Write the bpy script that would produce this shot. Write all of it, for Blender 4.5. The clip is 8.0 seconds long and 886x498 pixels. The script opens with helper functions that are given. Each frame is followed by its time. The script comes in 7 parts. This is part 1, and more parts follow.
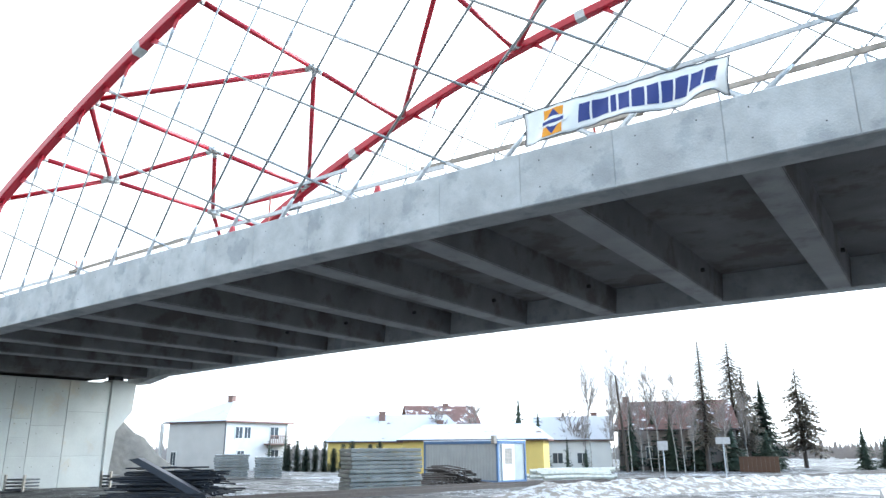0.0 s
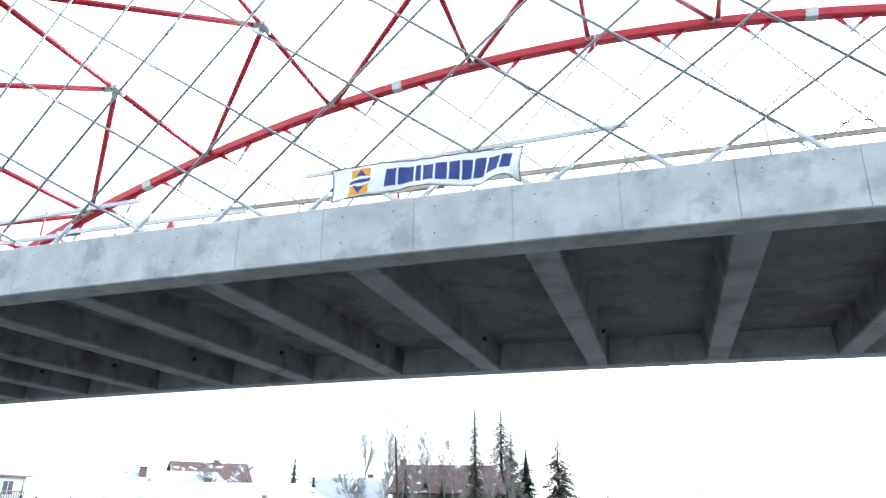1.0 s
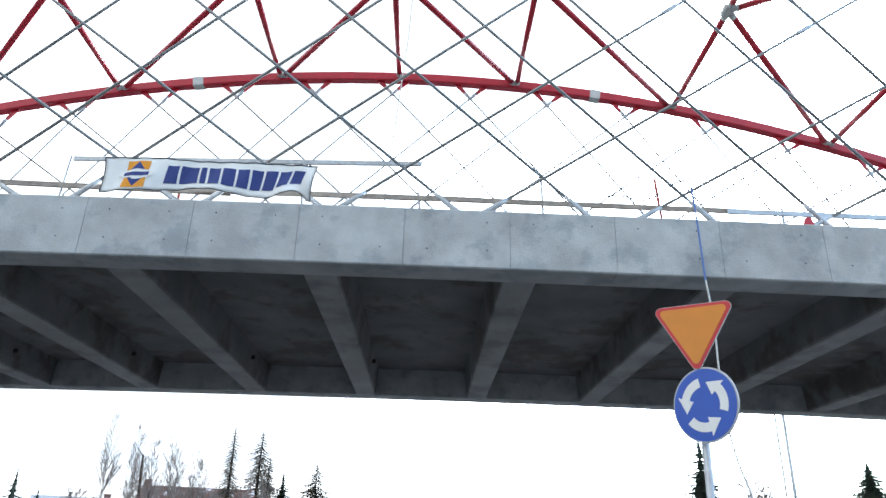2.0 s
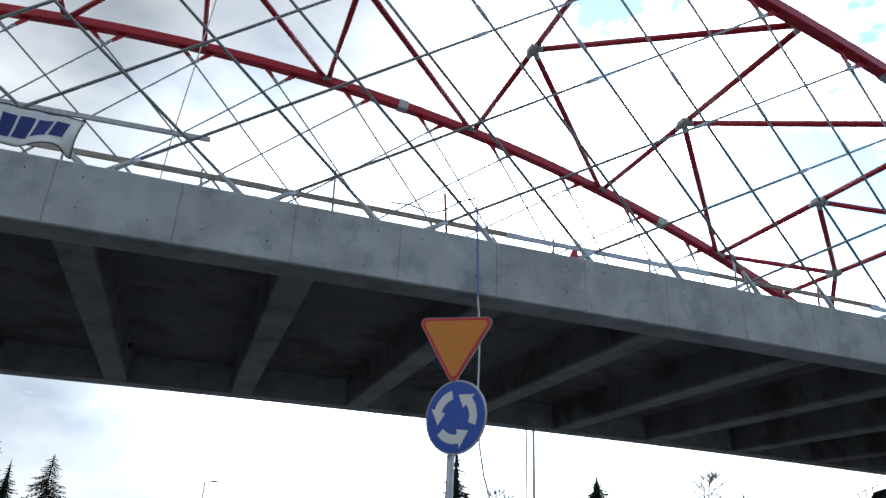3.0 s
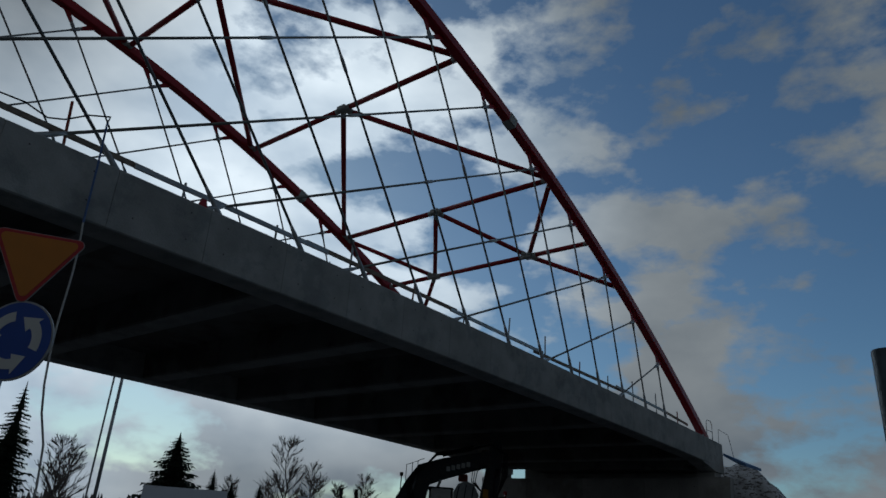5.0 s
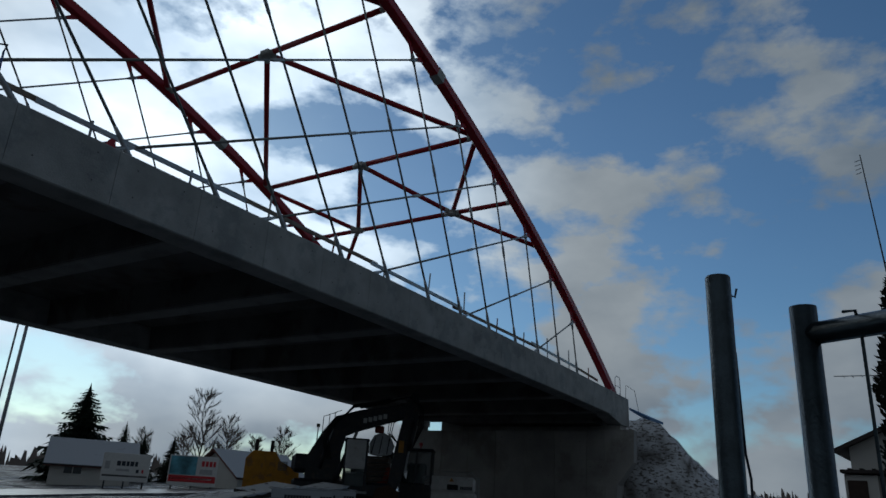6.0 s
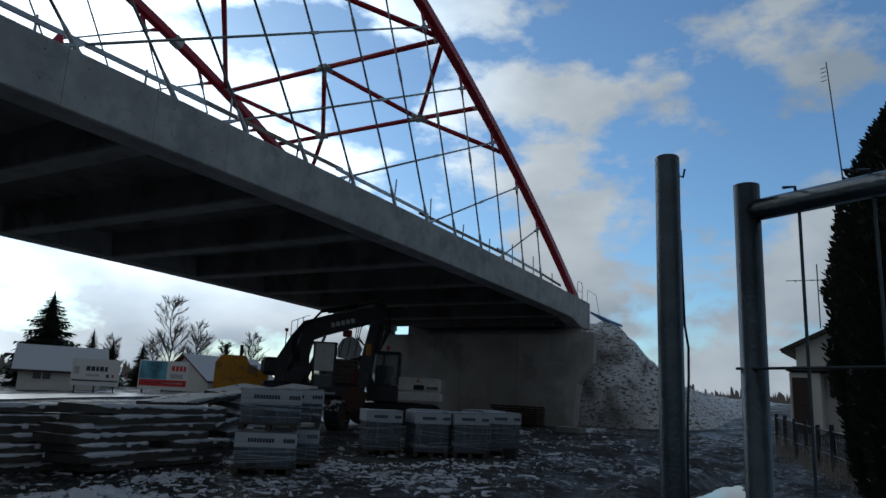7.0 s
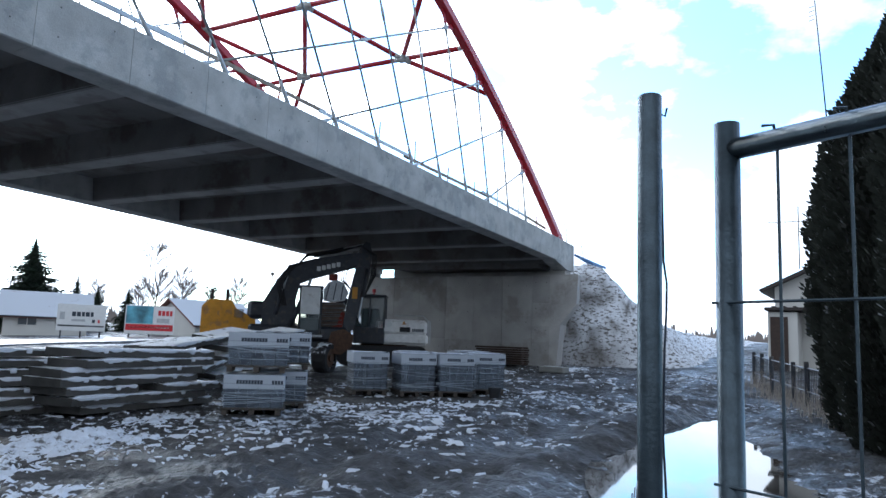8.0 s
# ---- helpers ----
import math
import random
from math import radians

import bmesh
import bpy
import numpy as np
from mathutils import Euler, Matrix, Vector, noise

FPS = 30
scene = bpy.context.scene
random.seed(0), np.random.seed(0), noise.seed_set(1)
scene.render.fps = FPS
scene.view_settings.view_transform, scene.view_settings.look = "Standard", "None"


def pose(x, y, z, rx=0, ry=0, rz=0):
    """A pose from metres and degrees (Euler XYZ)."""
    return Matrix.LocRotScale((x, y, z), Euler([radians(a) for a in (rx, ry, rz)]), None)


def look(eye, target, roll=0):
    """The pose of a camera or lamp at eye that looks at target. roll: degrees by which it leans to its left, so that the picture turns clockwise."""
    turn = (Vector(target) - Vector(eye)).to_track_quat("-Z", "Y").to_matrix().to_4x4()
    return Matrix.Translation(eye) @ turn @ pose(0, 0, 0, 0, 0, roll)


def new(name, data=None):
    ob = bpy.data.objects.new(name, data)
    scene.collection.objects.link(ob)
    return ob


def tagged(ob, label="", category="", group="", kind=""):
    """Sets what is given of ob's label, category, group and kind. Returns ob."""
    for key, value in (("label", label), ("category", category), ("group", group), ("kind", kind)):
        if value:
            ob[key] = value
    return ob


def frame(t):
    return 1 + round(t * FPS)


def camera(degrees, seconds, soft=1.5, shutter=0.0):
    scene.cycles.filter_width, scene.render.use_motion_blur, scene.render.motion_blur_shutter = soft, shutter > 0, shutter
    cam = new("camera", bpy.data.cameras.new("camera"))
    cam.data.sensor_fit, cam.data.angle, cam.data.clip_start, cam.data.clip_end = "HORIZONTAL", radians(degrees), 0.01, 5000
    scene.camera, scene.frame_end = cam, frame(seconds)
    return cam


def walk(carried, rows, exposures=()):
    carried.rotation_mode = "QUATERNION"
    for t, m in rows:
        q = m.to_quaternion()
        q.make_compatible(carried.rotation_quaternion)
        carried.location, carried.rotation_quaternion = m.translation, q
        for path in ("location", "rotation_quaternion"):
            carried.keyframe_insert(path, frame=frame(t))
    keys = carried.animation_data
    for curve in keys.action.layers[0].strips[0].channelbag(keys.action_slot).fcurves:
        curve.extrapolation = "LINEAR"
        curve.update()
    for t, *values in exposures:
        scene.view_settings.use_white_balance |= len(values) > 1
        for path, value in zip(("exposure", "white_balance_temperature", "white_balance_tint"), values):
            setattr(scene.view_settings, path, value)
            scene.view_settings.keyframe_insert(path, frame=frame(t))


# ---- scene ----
# Path of the hand-held camera: seconds, place in metres, turn in degrees.
cam = camera(64.2, 8.0)
ROWS = [
    (0.0, -0.366, 0.112, 1.734, 105.66, 0.36, 34.39),
    (0.5, -0.331, 0.055, 1.713, 108.15, -0.07, 25.42),
    (1.0, -0.283, -0.013, 1.674, 110.29, -0.52, 17.05),
    (1.5, -0.236, -0.038, 1.656, 111.91, -1.13, 8.03),
    (1.7, -0.214, -0.020, 1.660, 112.33, -1.42, 4.20),
    (2.8, 0.000, 0.200, 1.735, 113.48, -2.05, -16.31),
    (3.0, 0.026, 0.225, 1.733, 113.47, -2.25, -19.79),
    (3.5, 0.051, 0.215, 1.713, 113.50, -2.50, -27.74),
    (4.0, 0.060, 0.178, 1.695, 113.54, -2.89, -36.82),
    (4.5, 0.075, 0.100, 1.660, 113.14, -3.26, -45.38),
    (4.7, 0.085, 0.070, 1.645, 112.93, -3.32, -48.16),
    (5.8, 0.192, -0.060, 1.578, 110.41, -3.33, -56.97),
    (6.0, 0.197, -0.066, 1.566, 109.24, -3.21, -57.70),
    (6.5, 0.210, -0.073, 1.538, 105.45, -2.87, -59.18),
    (7.0, 0.216, -0.086, 1.515, 101.93, -2.61, -60.29),
    (7.5, 0.206, -0.090, 1.505, 99.17, -2.37, -60.96),
    (8.0, 0.202, -0.095, 1.504, 97.40, -2.10, -61.43),
]
EXPOSURES = [(0.0, 1.62, 6500, 5), (1.0, 1.75, 6550, 5), (1.7, 1.5, 6550, 6), (2.8, 0.0, 6400, 7), (3.0, -0.2, 6400, 7), (3.5, -1.65, 6450, 7), (4.0, -2.75, 6350, 5), (4.5, -3.2, 6200, 3),
             (5.8, -2.75, 6050, 3), (6.5, -2.4, 5950, 3), (7.0, -1.9, 6100, 4), (7.5, -0.8, 6250, 7), (8.0, 0.42, 6000, 8)]
walk(cam, [(t, pose(x, y, z, a, b, c)) for t, x, y, z, a, b, c in ROWS], EXPOSURES)

# World: winter sky with broken cloud, low sun behind the bridge.
SUN_AZ, SUN_EL = 28.0, 22.0
world = bpy.data.worlds.new("sky")
scene.world = world
world.use_nodes = True
wn, wl = world.node_tree.nodes, world.node_tree.links
wn.clear()
w_out = wn.new("ShaderNodeOutputWorld")
w_bg = wn.new("ShaderNodeBackground")
w_bg.inputs["Strength"].default_value = 0.10
w_sky = wn.new("ShaderNodeTexSky")
w_sky.sky_type = "NISHITA"
w_sky.sun_disc = False
w_sky.sun_elevation = radians(SUN_EL)
w_sky.sun_rotation = radians(SUN_AZ)
w_sky.air_density = 1.0
w_sky.dust_density = 0.4
w_co = wn.new("ShaderNodeTexCoord")
w_sep = wn.new("ShaderNodeSeparateXYZ")
wl.new(w_co.outputs["Generated"], w_sep.inputs[0])
w_map = wn.new("ShaderNodeMapping")
w_map.inputs["Scale"].default_value = (1.0, 1.0, 1.9)
w_map.inputs["Location"].default_value = (0.35, 0.2, 0.1)
w_n1 = wn.new("ShaderNodeTexNoise")
w_n1.inputs["Scale"].default_value = 4.8
w_n1.inputs["Detail"].default_value = 13.0
w_n1.inputs["Roughness"].default_value = 0.57
w_n1.inputs["Distortion"].default_value = 0.0
w_r1 = wn.new("ShaderNodeValToRGB")
w_r1.color_ramp.elements[0].position, w_r1.color_ramp.elements[1].position = 0.46, 0.555
w_r1.color_ramp.elements[0].color = (0.04, 0.04, 0.04, 1)
w_n2 = wn.new("ShaderNodeTexNoise")
w_n2.inputs["Scale"].default_value = 4.5
w_n2.inputs["Detail"].default_value = 6.0
w_r2 = wn.new("ShaderNodeValToRGB")
w_r2.color_ramp.elements[0].position, w_r2.color_ramp.elements[1].position = 0.35, 0.7
w_r2.color_ramp.elements[0].color = (4.5, 5.2, 6.2, 1)
w_r2.color_ramp.elements[1].color = (9.0, 9.4, 10.0, 1)
# the clouds glow round the hidden sun
w_sun = wn.new("ShaderNodeVectorMath")
w_sun.operation = "DOT_PRODUCT"
w_sun.inputs[1].default_value = (math.sin(radians(SUN_AZ)) * math.cos(radians(SUN_EL)), math.cos(radians(SUN_AZ)) * math.cos(radians(SUN_EL)), math.sin(radians(SUN_EL)))
w_gl = wn.new("ShaderNodeMapRange")
w_gl.interpolation_type = "SMOOTHERSTEP"
w_gl.inputs["From Min"].default_value, w_gl.inputs["From Max"].default_value = 0.76, 1.0
w_gl.inputs["To Min"].default_value, w_gl.inputs["To Max"].default_value = 1.45, 8.8
w_mul = wn.new("ShaderNodeVectorMath")
w_mul.operation = "SCALE"
w_mix = wn.new("ShaderNodeMix")
w_mix.data_type = "RGBA"
wl.new(w_co.outputs["Generated"], w_map.inputs["Vector"])
wl.new(w_map.outputs["Vector"], w_n1.inputs["Vector"])
wl.new(w_map.outputs["Vector"], w_n2.inputs["Vector"])
wl.new(w_n2.outputs["Fac"], w_r2.inputs["Fac"])
wl.new(w_co.outputs["Generated"], w_sun.inputs[0])
wl.new(w_sun.outputs["Value"], w_gl.inputs["Value"])
wl.new(w_r2.outputs["Color"], w_mul.inputs[0])
# unseen clouds opposite the sun are dimmed to cut light on the deck face
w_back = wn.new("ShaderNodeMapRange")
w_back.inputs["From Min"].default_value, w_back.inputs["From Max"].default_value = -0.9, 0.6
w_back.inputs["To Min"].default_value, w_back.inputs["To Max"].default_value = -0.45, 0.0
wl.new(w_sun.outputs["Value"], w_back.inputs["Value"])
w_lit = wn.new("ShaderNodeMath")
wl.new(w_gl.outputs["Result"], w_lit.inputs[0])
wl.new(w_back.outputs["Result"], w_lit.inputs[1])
# a thick grey bank stands high on the side away from the sun
w_high = wn.new("ShaderNodeMapRange")
w_high.inputs["From Min"].default_value, w_high.inputs["From Max"].default_value = 0.28, 0.60
w_west = wn.new("ShaderNodeMapRange")
w_west.inputs["From Min"].default_value, w_west.inputs["From Max"].default_value = 0.40, 0.20
w_bank = wn.new("ShaderNodeMath")
w_bank.operation = "MULTIPLY"
wl.new(w_high.outputs["Result"], w_bank.inputs[0])
wl.new(w_west.outputs["Result"], w_bank.inputs[1])
w_grey = wn.new("ShaderNodeMapRange")
w_grey.inputs["To Min"].default_value, w_grey.inputs["To Max"].default_value = 1.0, 0.21
w_end = wn.new("ShaderNodeMapRange")
w_end.interpolation_type = "SMOOTHSTEP"
w_end.inputs["From Min"].default_value, w_end.inputs["From Max"].default_value = -0.55, 0.10
wl.new(w_sep.outputs["X"], w_end.inputs["Value"])
w_bank2 = wn.new("ShaderNodeMath")
w_bank2.operation = "MULTIPLY"
wl.new(w_bank.outputs["Value"], w_bank2.inputs[0])
wl.new(w_end.outputs["Result"], w_bank2.inputs[1])
wl.new(w_bank2.outputs["Value"], w_grey.inputs["Value"])
w_tone = wn.new("ShaderNodeMath")
w_tone.operation = "MULTIPLY"
# the open side of the sky has thinner, brighter cloud
w_east = wn.new("ShaderNodeMapRange")
w_east.inputs["From Min"].default_value, w_east.inputs["From Max"].default_value = 0.55, 0.95
w_east.inputs["To Min"].default_value, w_east.inputs["To Max"].default_value = 0.0, 0.7
wl.new(w_sep.outputs["X"], w_east.inputs["Value"])
w_sum = wn.new("ShaderNodeMath")
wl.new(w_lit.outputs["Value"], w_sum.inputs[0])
wl.new(w_east.outputs["Result"], w_sum.inputs[1])
wl.new(w_sum.outputs["Value"], w_tone.inputs[0])
wl.new(w_grey.outputs["Result"], w_tone.inputs[1])
# low down beyond the bridge the cloud is distant and dull
w_dull1 = wn.new("ShaderNodeMapRange")
w_dull1.inputs["From Min"].default_value, w_dull1.inputs["From Max"].default_value = 0.06, 0.26
w_dull1.inputs["To Min"].default_value, w_dull1.inputs["To Max"].default_value = 1.0, 0.0
wl.new(w_sep.outputs["Z"], w_dull1.inputs["Value"])
w_dull2 = wn.new("ShaderNodeMapRange")
w_dull2.inputs["From Min"].default_value, w_dull2.inputs["From Max"].default_value = 0.28, 0.52
wl.new(w_sep.outputs["X"], w_dull2.inputs["Value"])
w_dull = wn.new("ShaderNodeMath")
w_dull.operation = "MULTIPLY"
wl.new(w_dull1.outputs["Result"], w_dull.inputs[0])
w_dull3 = wn.new("ShaderNodeMapRange")
w_dull3.inputs["From Min"].default_value, w_dull3.inputs["From Max"].default_value = 0.95, 0.80
wl.new(w_sep.outputs["X"], w_dull3.inputs["Value"])
w_dull4 = wn.new("ShaderNodeMath")
w_dull4.operation = "MULTIPLY"
wl.new(w_dull2.outputs["Result"], w_dull4.inputs[0])
wl.new(w_dull3.outputs["Result"], w_dull4.inputs[1])
wl.new(w_dull4.outputs["Value"], w_dull.inputs[1])
w_dim = wn.new("ShaderNodeMapRange")
w_dim.inputs["To Min"].default_value, w_dim.inputs["To Max"].default_value = 1.0, 0.36
wl.new(w_dull.outputs["Value"], w_dim.inputs["Value"])
w_fin = wn.new("ShaderNodeMath")
w_fin.operation = "MULTIPLY"
wl.new(w_tone.outputs["Value"], w_fin.inputs[0])
wl.new(w_dim.outputs["Result"], w_fin.inputs[1])
wl.new(w_fin.outputs["Value"], w_mul.inputs["Scale"])
wl.new(w_r1.outputs["Color"], w_mix.inputs["Factor"])
w_blue = wn.new("ShaderNodeVectorMath")
w_blue.operation = "MULTIPLY"
w_blue.inputs[1].default_value = (2.6, 3.5, 4.35)
wl.new(w_sky.outputs["Color"], w_blue.inputs[0])
wl.new(w_blue.outputs["Vector"], w_mix.inputs["A"])
wl.new(w_sep.outputs["Z"], w_high.inputs["Value"])
wl.new(w_sep.outputs["X"], w_west.inputs["Value"])
# pale haze and cloud bank low over the horizon
w_low = wn.new("ShaderNodeMapRange")
w_low.inputs["From Min"].default_value, w_low.inputs["From Max"].default_value = 0.0, 0.30
w_low.inputs["To Min"].default_value, w_low.inputs["To Max"].default_value = 0.07, 0.0
wl.new(w_sep.outputs["Z"], w_low.inputs["Value"])
w_add = wn.new("ShaderNodeMath")
wl.new(w_n1.outputs["Fac"], w_add.inputs[0])
wl.new(w_low.outputs["Result"], w_add.inputs[1])
# the cloud thickens towards one side of the sky
w_side = wn.new("ShaderNodeMapRange")
w_side.inputs["From Min"].default_value, w_side.inputs["From Max"].default_value = -0.6, 0.55
w_side.inputs["To Min"].default_value, w_side.inputs["To Max"].default_value = 0.30, -0.015
wl.new(w_sep.outputs["X"], w_side.inputs["Value"])
w_more = wn.new("ShaderNodeMath")
wl.new(w_add.outputs["Value"], w_more.inputs[0])
wl.new(w_side.outputs["Result"], w_more.inputs[1])
# and lies closer round the sun
w_near = wn.new("ShaderNodeMapRange")
w_near.inputs["From Min"].default_value, w_near.inputs["From Max"].default_value = 0.78, 1.0
w_near.inputs["To Min"].default_value, w_near.inputs["To Max"].default_value = 0.0, 0.03
wl.new(w_sun.outputs["Value"], w_near.inputs["Value"])
w_all = wn.new("ShaderNodeMath")
wl.new(w_more.outputs["Value"], w_all.inputs[0])
wl.new(w_near.outputs["Result"], w_all.inputs[1])
# the bank has no gaps
w_solid = wn.new("ShaderNodeMath")
w_solid.operation = "MULTIPLY_ADD"
w_solid.inputs[1].default_value = 0.30
wl.new(w_bank2.outputs["Value"], w_solid.inputs[0])
wl.new(w_all.outputs["Value"], w_solid.inputs[2])
wl.new(w_solid.outputs["Value"], w_r1.inputs["Fac"])
wl.new(w_mul.outputs["Vector"], w_mix.inputs["B"])
wl.new(w_mix.outputs["Result"], w_bg.inputs["Color"])
wl.new(w_bg.outputs["Background"], w_out.inputs["Surface"])

sun_data = bpy.data.lights.new("sun", "SUN")
sun_data.energy, sun_data.angle, sun_data.color = 0.5, radians(14), (1.0, 0.95, 0.88)
sun = new("sun", sun_data)
sun.matrix_world = look((0, 0, 40), (-math.sin(radians(SUN_AZ)) * math.cos(radians(SUN_EL)) * 40, -math.cos(radians(SUN_AZ)) * math.cos(radians(SUN_EL)) * 40, 40 - math.sin(radians(SUN_EL)) * 40))


# ---------- materials ----------
def material(name, colour, rough=0.7, metal=0.0, vary=0.15, scale=6.0, fine=60.0, bump=0.15, second=None, cover=0.5, island=0.0, spec=0.5):
    """A surface with stains at one scale, grain at another, and relief. second: a colour that shows through in patches."""
    m = bpy.data.materials.new(name)
    m.use_nodes = True
    n, l = m.node_tree.nodes, m.node_tree.links
    b = n["Principled BSDF"]
    b.inputs["Metallic"].default_value = metal
    b.inputs["Specular IOR Level"].default_value = spec
    co = n.new("ShaderNodeTexCoord")
    geo = n.new("ShaderNodeNewGeometry")
    big = n.new("ShaderNodeTexNoise")
    big.inputs["Scale"].default_value, big.inputs["Detail"].default_value = scale, 6.0
    small = n.new("ShaderNodeTexNoise")
    small.inputs["Scale"].default_value, small.inputs["Detail"].default_value = fine, 4.0
    l.new(geo.outputs["Position"], big.inputs["Vector"])
    l.new(geo.outputs["Position"], small.inputs["Vector"])
    ramp = n.new("ShaderNodeMapRange")
    ramp.inputs["From Min"].default_value, ramp.inputs["From Max"].default_value = 0.3, 0.7
    ramp.inputs["To Min"].default_value, ramp.inputs["To Max"].default_value = 1.0 - vary, 1.0 + vary
    l.new(big.outputs["Fac"], ramp.inputs["Value"])
    grain = n.new("ShaderNodeMapRange")
    grain.inputs["To Min"].default_value, grain.inputs["To Max"].default_value = 1.0 - vary * 0.6, 1.0 + vary * 0.6
    l.new(small.outputs["Fac"], grain.inputs["Value"])
    both = n.new("ShaderNodeMath")
    both.operation = "MULTIPLY"
    l.new(ramp.outputs["Result"], both.inputs[0])
    l.new(grain.outputs["Result"], both.inputs[1])
    last = both
    if island:
        info = n.new("ShaderNodeObjectInfo")
        rnd = n.new("ShaderNodeMapRange")
        rnd.inputs["To Min"].default_value, rnd.inputs["To Max"].default_value = 1.0 - island, 1.0 + island
        l.new(info.outputs["Random"], rnd.inputs["Value"])
        third = n.new("ShaderNodeMath")
        third.operation = "MULTIPLY"
        l.new(both.outputs["Value"], third.inputs[0])
        l.new(rnd.outputs["Result"], third.inputs[1])
        last = third
    tint = n.new("ShaderNodeVectorMath")
    tint.operation = "SCALE"
    tint.inputs[0].default_value = colour
    if second is not None:
        mask = n.new("ShaderNodeTexNoise")
        mask.inputs["Scale"].default_value, mask.inputs["Detail"].default_value = scale * 0.7, 8.0
        mask.inputs["Roughness"].default_value = 0.65
        l.new(geo.outputs["Position"], mask.inputs["Vector"])
        cut = n.new("ShaderNodeMapRange")
        cut.inputs["From Min"].default_value, cut.inputs["From Max"].default_value = 0.62 - 0.25 * cover, 0.70 - 0.25 * cover
        l.new(mask.outputs["Fac"], cut.inputs["Value"])
        mx = n.new("ShaderNodeMix")
        mx.data_type = "RGBA"
        mx.inputs["A"].default_value = (*colour, 1)
        mx.inputs["B"].default_value = (*second, 1)
        l.new(cut.outputs["Result"], mx.inputs["Factor"])
        l.new(mx.outputs["Result"], tint.inputs[0])
    l.new(last.outputs["Value"], tint.inputs["Scale"])
    l.new(tint.outputs["Vector"], b.inputs["Base Color"])
    rr = n.new("ShaderNodeMapRange")
    rr.inputs["To Min"].default_value, rr.inputs["To Max"].default_value = max(0.02, rough - 0.1), min(1.0, rough + 0.1)
    l.new(big.outputs["Fac"], rr.inputs["Value"])
    l.new(rr.outputs["Result"], b.inputs["Roughness"])
    if bump:
        bp = n.new("ShaderNodeBump")
        bp.inputs["Strength"].default_value, bp.inputs["Distance"].default_value = bump, 0.02
        l.new(small.outputs["Fac"], bp.inputs["Height"])
        l.new(bp.outputs["Normal"], b.inputs["Normal"])
    return m


def snow_topped(name, colour, rough=0.8, slope=0.6, cover=0.45, vary=0.2, scale=5.0, snow=(0.80, 0.83, 0.88), fine=40.0, region=0.0, relief=0.3, stretch=(1.0, 1.0, 1.0)):
    """A surface on whose upward faces snow lies in patches."""
    m = material(name, colour, rough, vary=vary, scale=scale, fine=fine, bump=relief)
    n, l = m.node_tree.nodes, m.node_tree.links
    b = n["Principled BSDF"]
    base = b.inputs["Base Color"].links[0].from_socket
    rsock = b.inputs["Roughness"].links[0].from_socket
    geo = n.new("ShaderNodeNewGeometry")
    sep = n.new("ShaderNodeSeparateXYZ")
    l.new(geo.outputs["Normal"], sep.inputs[0])
    up = n.new("ShaderNodeMapRange")
    up.inputs["From Min"].default_value, up.inputs["From Max"].default_value = slope, min(0.999, slope + 0.2)
    l.new(sep.outputs["Z"], up.inputs["Value"])
    nz = n.new("ShaderNodeTexNoise")
    nz.inputs["Scale"].default_value, nz.inputs["Detail"].default_value, nz.inputs["Roughness"].default_value = scale, 9.0, 0.68
    squash = n.new("ShaderNodeVectorMath")
    squash.operation = "MULTIPLY"
    squash.inputs[1].default_value = stretch
    l.new(geo.outputs["Position"], squash.inputs[0])
    l.new(squash.outputs["Vector"], nz.inputs["Vector"])
    cut = n.new("ShaderNodeMapRange")
    cut.inputs["From Min"].default_value, cut.inputs["From Max"].default_value = 0.70 - 0.4 * cover, 0.76 - 0.4 * cover
    l.new(nz.outputs["Fac"], cut.inputs["Value"])
    if region:
        # whole stretches lie bare, others well covered
        rz = n.new("ShaderNodeTexNoise")
        rz.inputs["Scale"].default_value, rz.inputs["Detail"].default_value = region, 3.0
        l.new(geo.outputs["Position"], rz.inputs["Vector"])
        shift = n.new("ShaderNodeMapRange")
        shift.inputs["From Min"].default_value, shift.inputs["From Max"].default_value = 0.32, 0.68
        shift.inputs["To Min"].default_value, shift.inputs["To Max"].default_value = -0.12, 0.09
        l.new(rz.outputs["Fac"], shift.inputs["Value"])
        total = n.new("ShaderNodeMath")
        l.new(nz.outputs["Fac"], total.inputs[0])
        l.new(shift.outputs["Result"], total.inputs[1])
        l.new(total.outputs["Value"], cut.inputs["Value"])
    f = n.new("ShaderNodeMath")
    f.operation = "MULTIPLY"
    l.new(up.outputs["Result"], f.inputs[0])
    l.new(cut.outputs["Result"], f.inputs[1])
    mx = n.new("ShaderNodeMix")
    mx.data_type = "RGBA"
    mx.inputs["B"].default_value = (*snow, 1)
    l.new(f.outputs["Value"], mx.inputs["Factor"])
    l.new(base, mx.inputs["A"])
    l.new(mx.outputs["Result"], b.inputs["Base Color"])
    rm = n.new("ShaderNodeMix")
    rm.inputs["B"].default_value = 0.85
    l.new(f.outputs["Value"], rm.inputs["Factor"])
    l.new(rsock, rm.inputs["A"])
    l.new(rm.outputs["Result"], b.inputs["Roughness"])
    return m


def clear_glass(name, colour=(0.8, 0.85, 0.88), rough=0.05, alpha=0.25):
    m = bpy.data.materials.new(name)
    m.use_nodes = True
    b = m.node_tree.nodes["Principled BSDF"]
    b.inputs["Base Color"].default_value = (*colour, 1)
    b.inputs["Roughness"].default_value = rough
    b.inputs["Alpha"].default_value = alpha
    return m


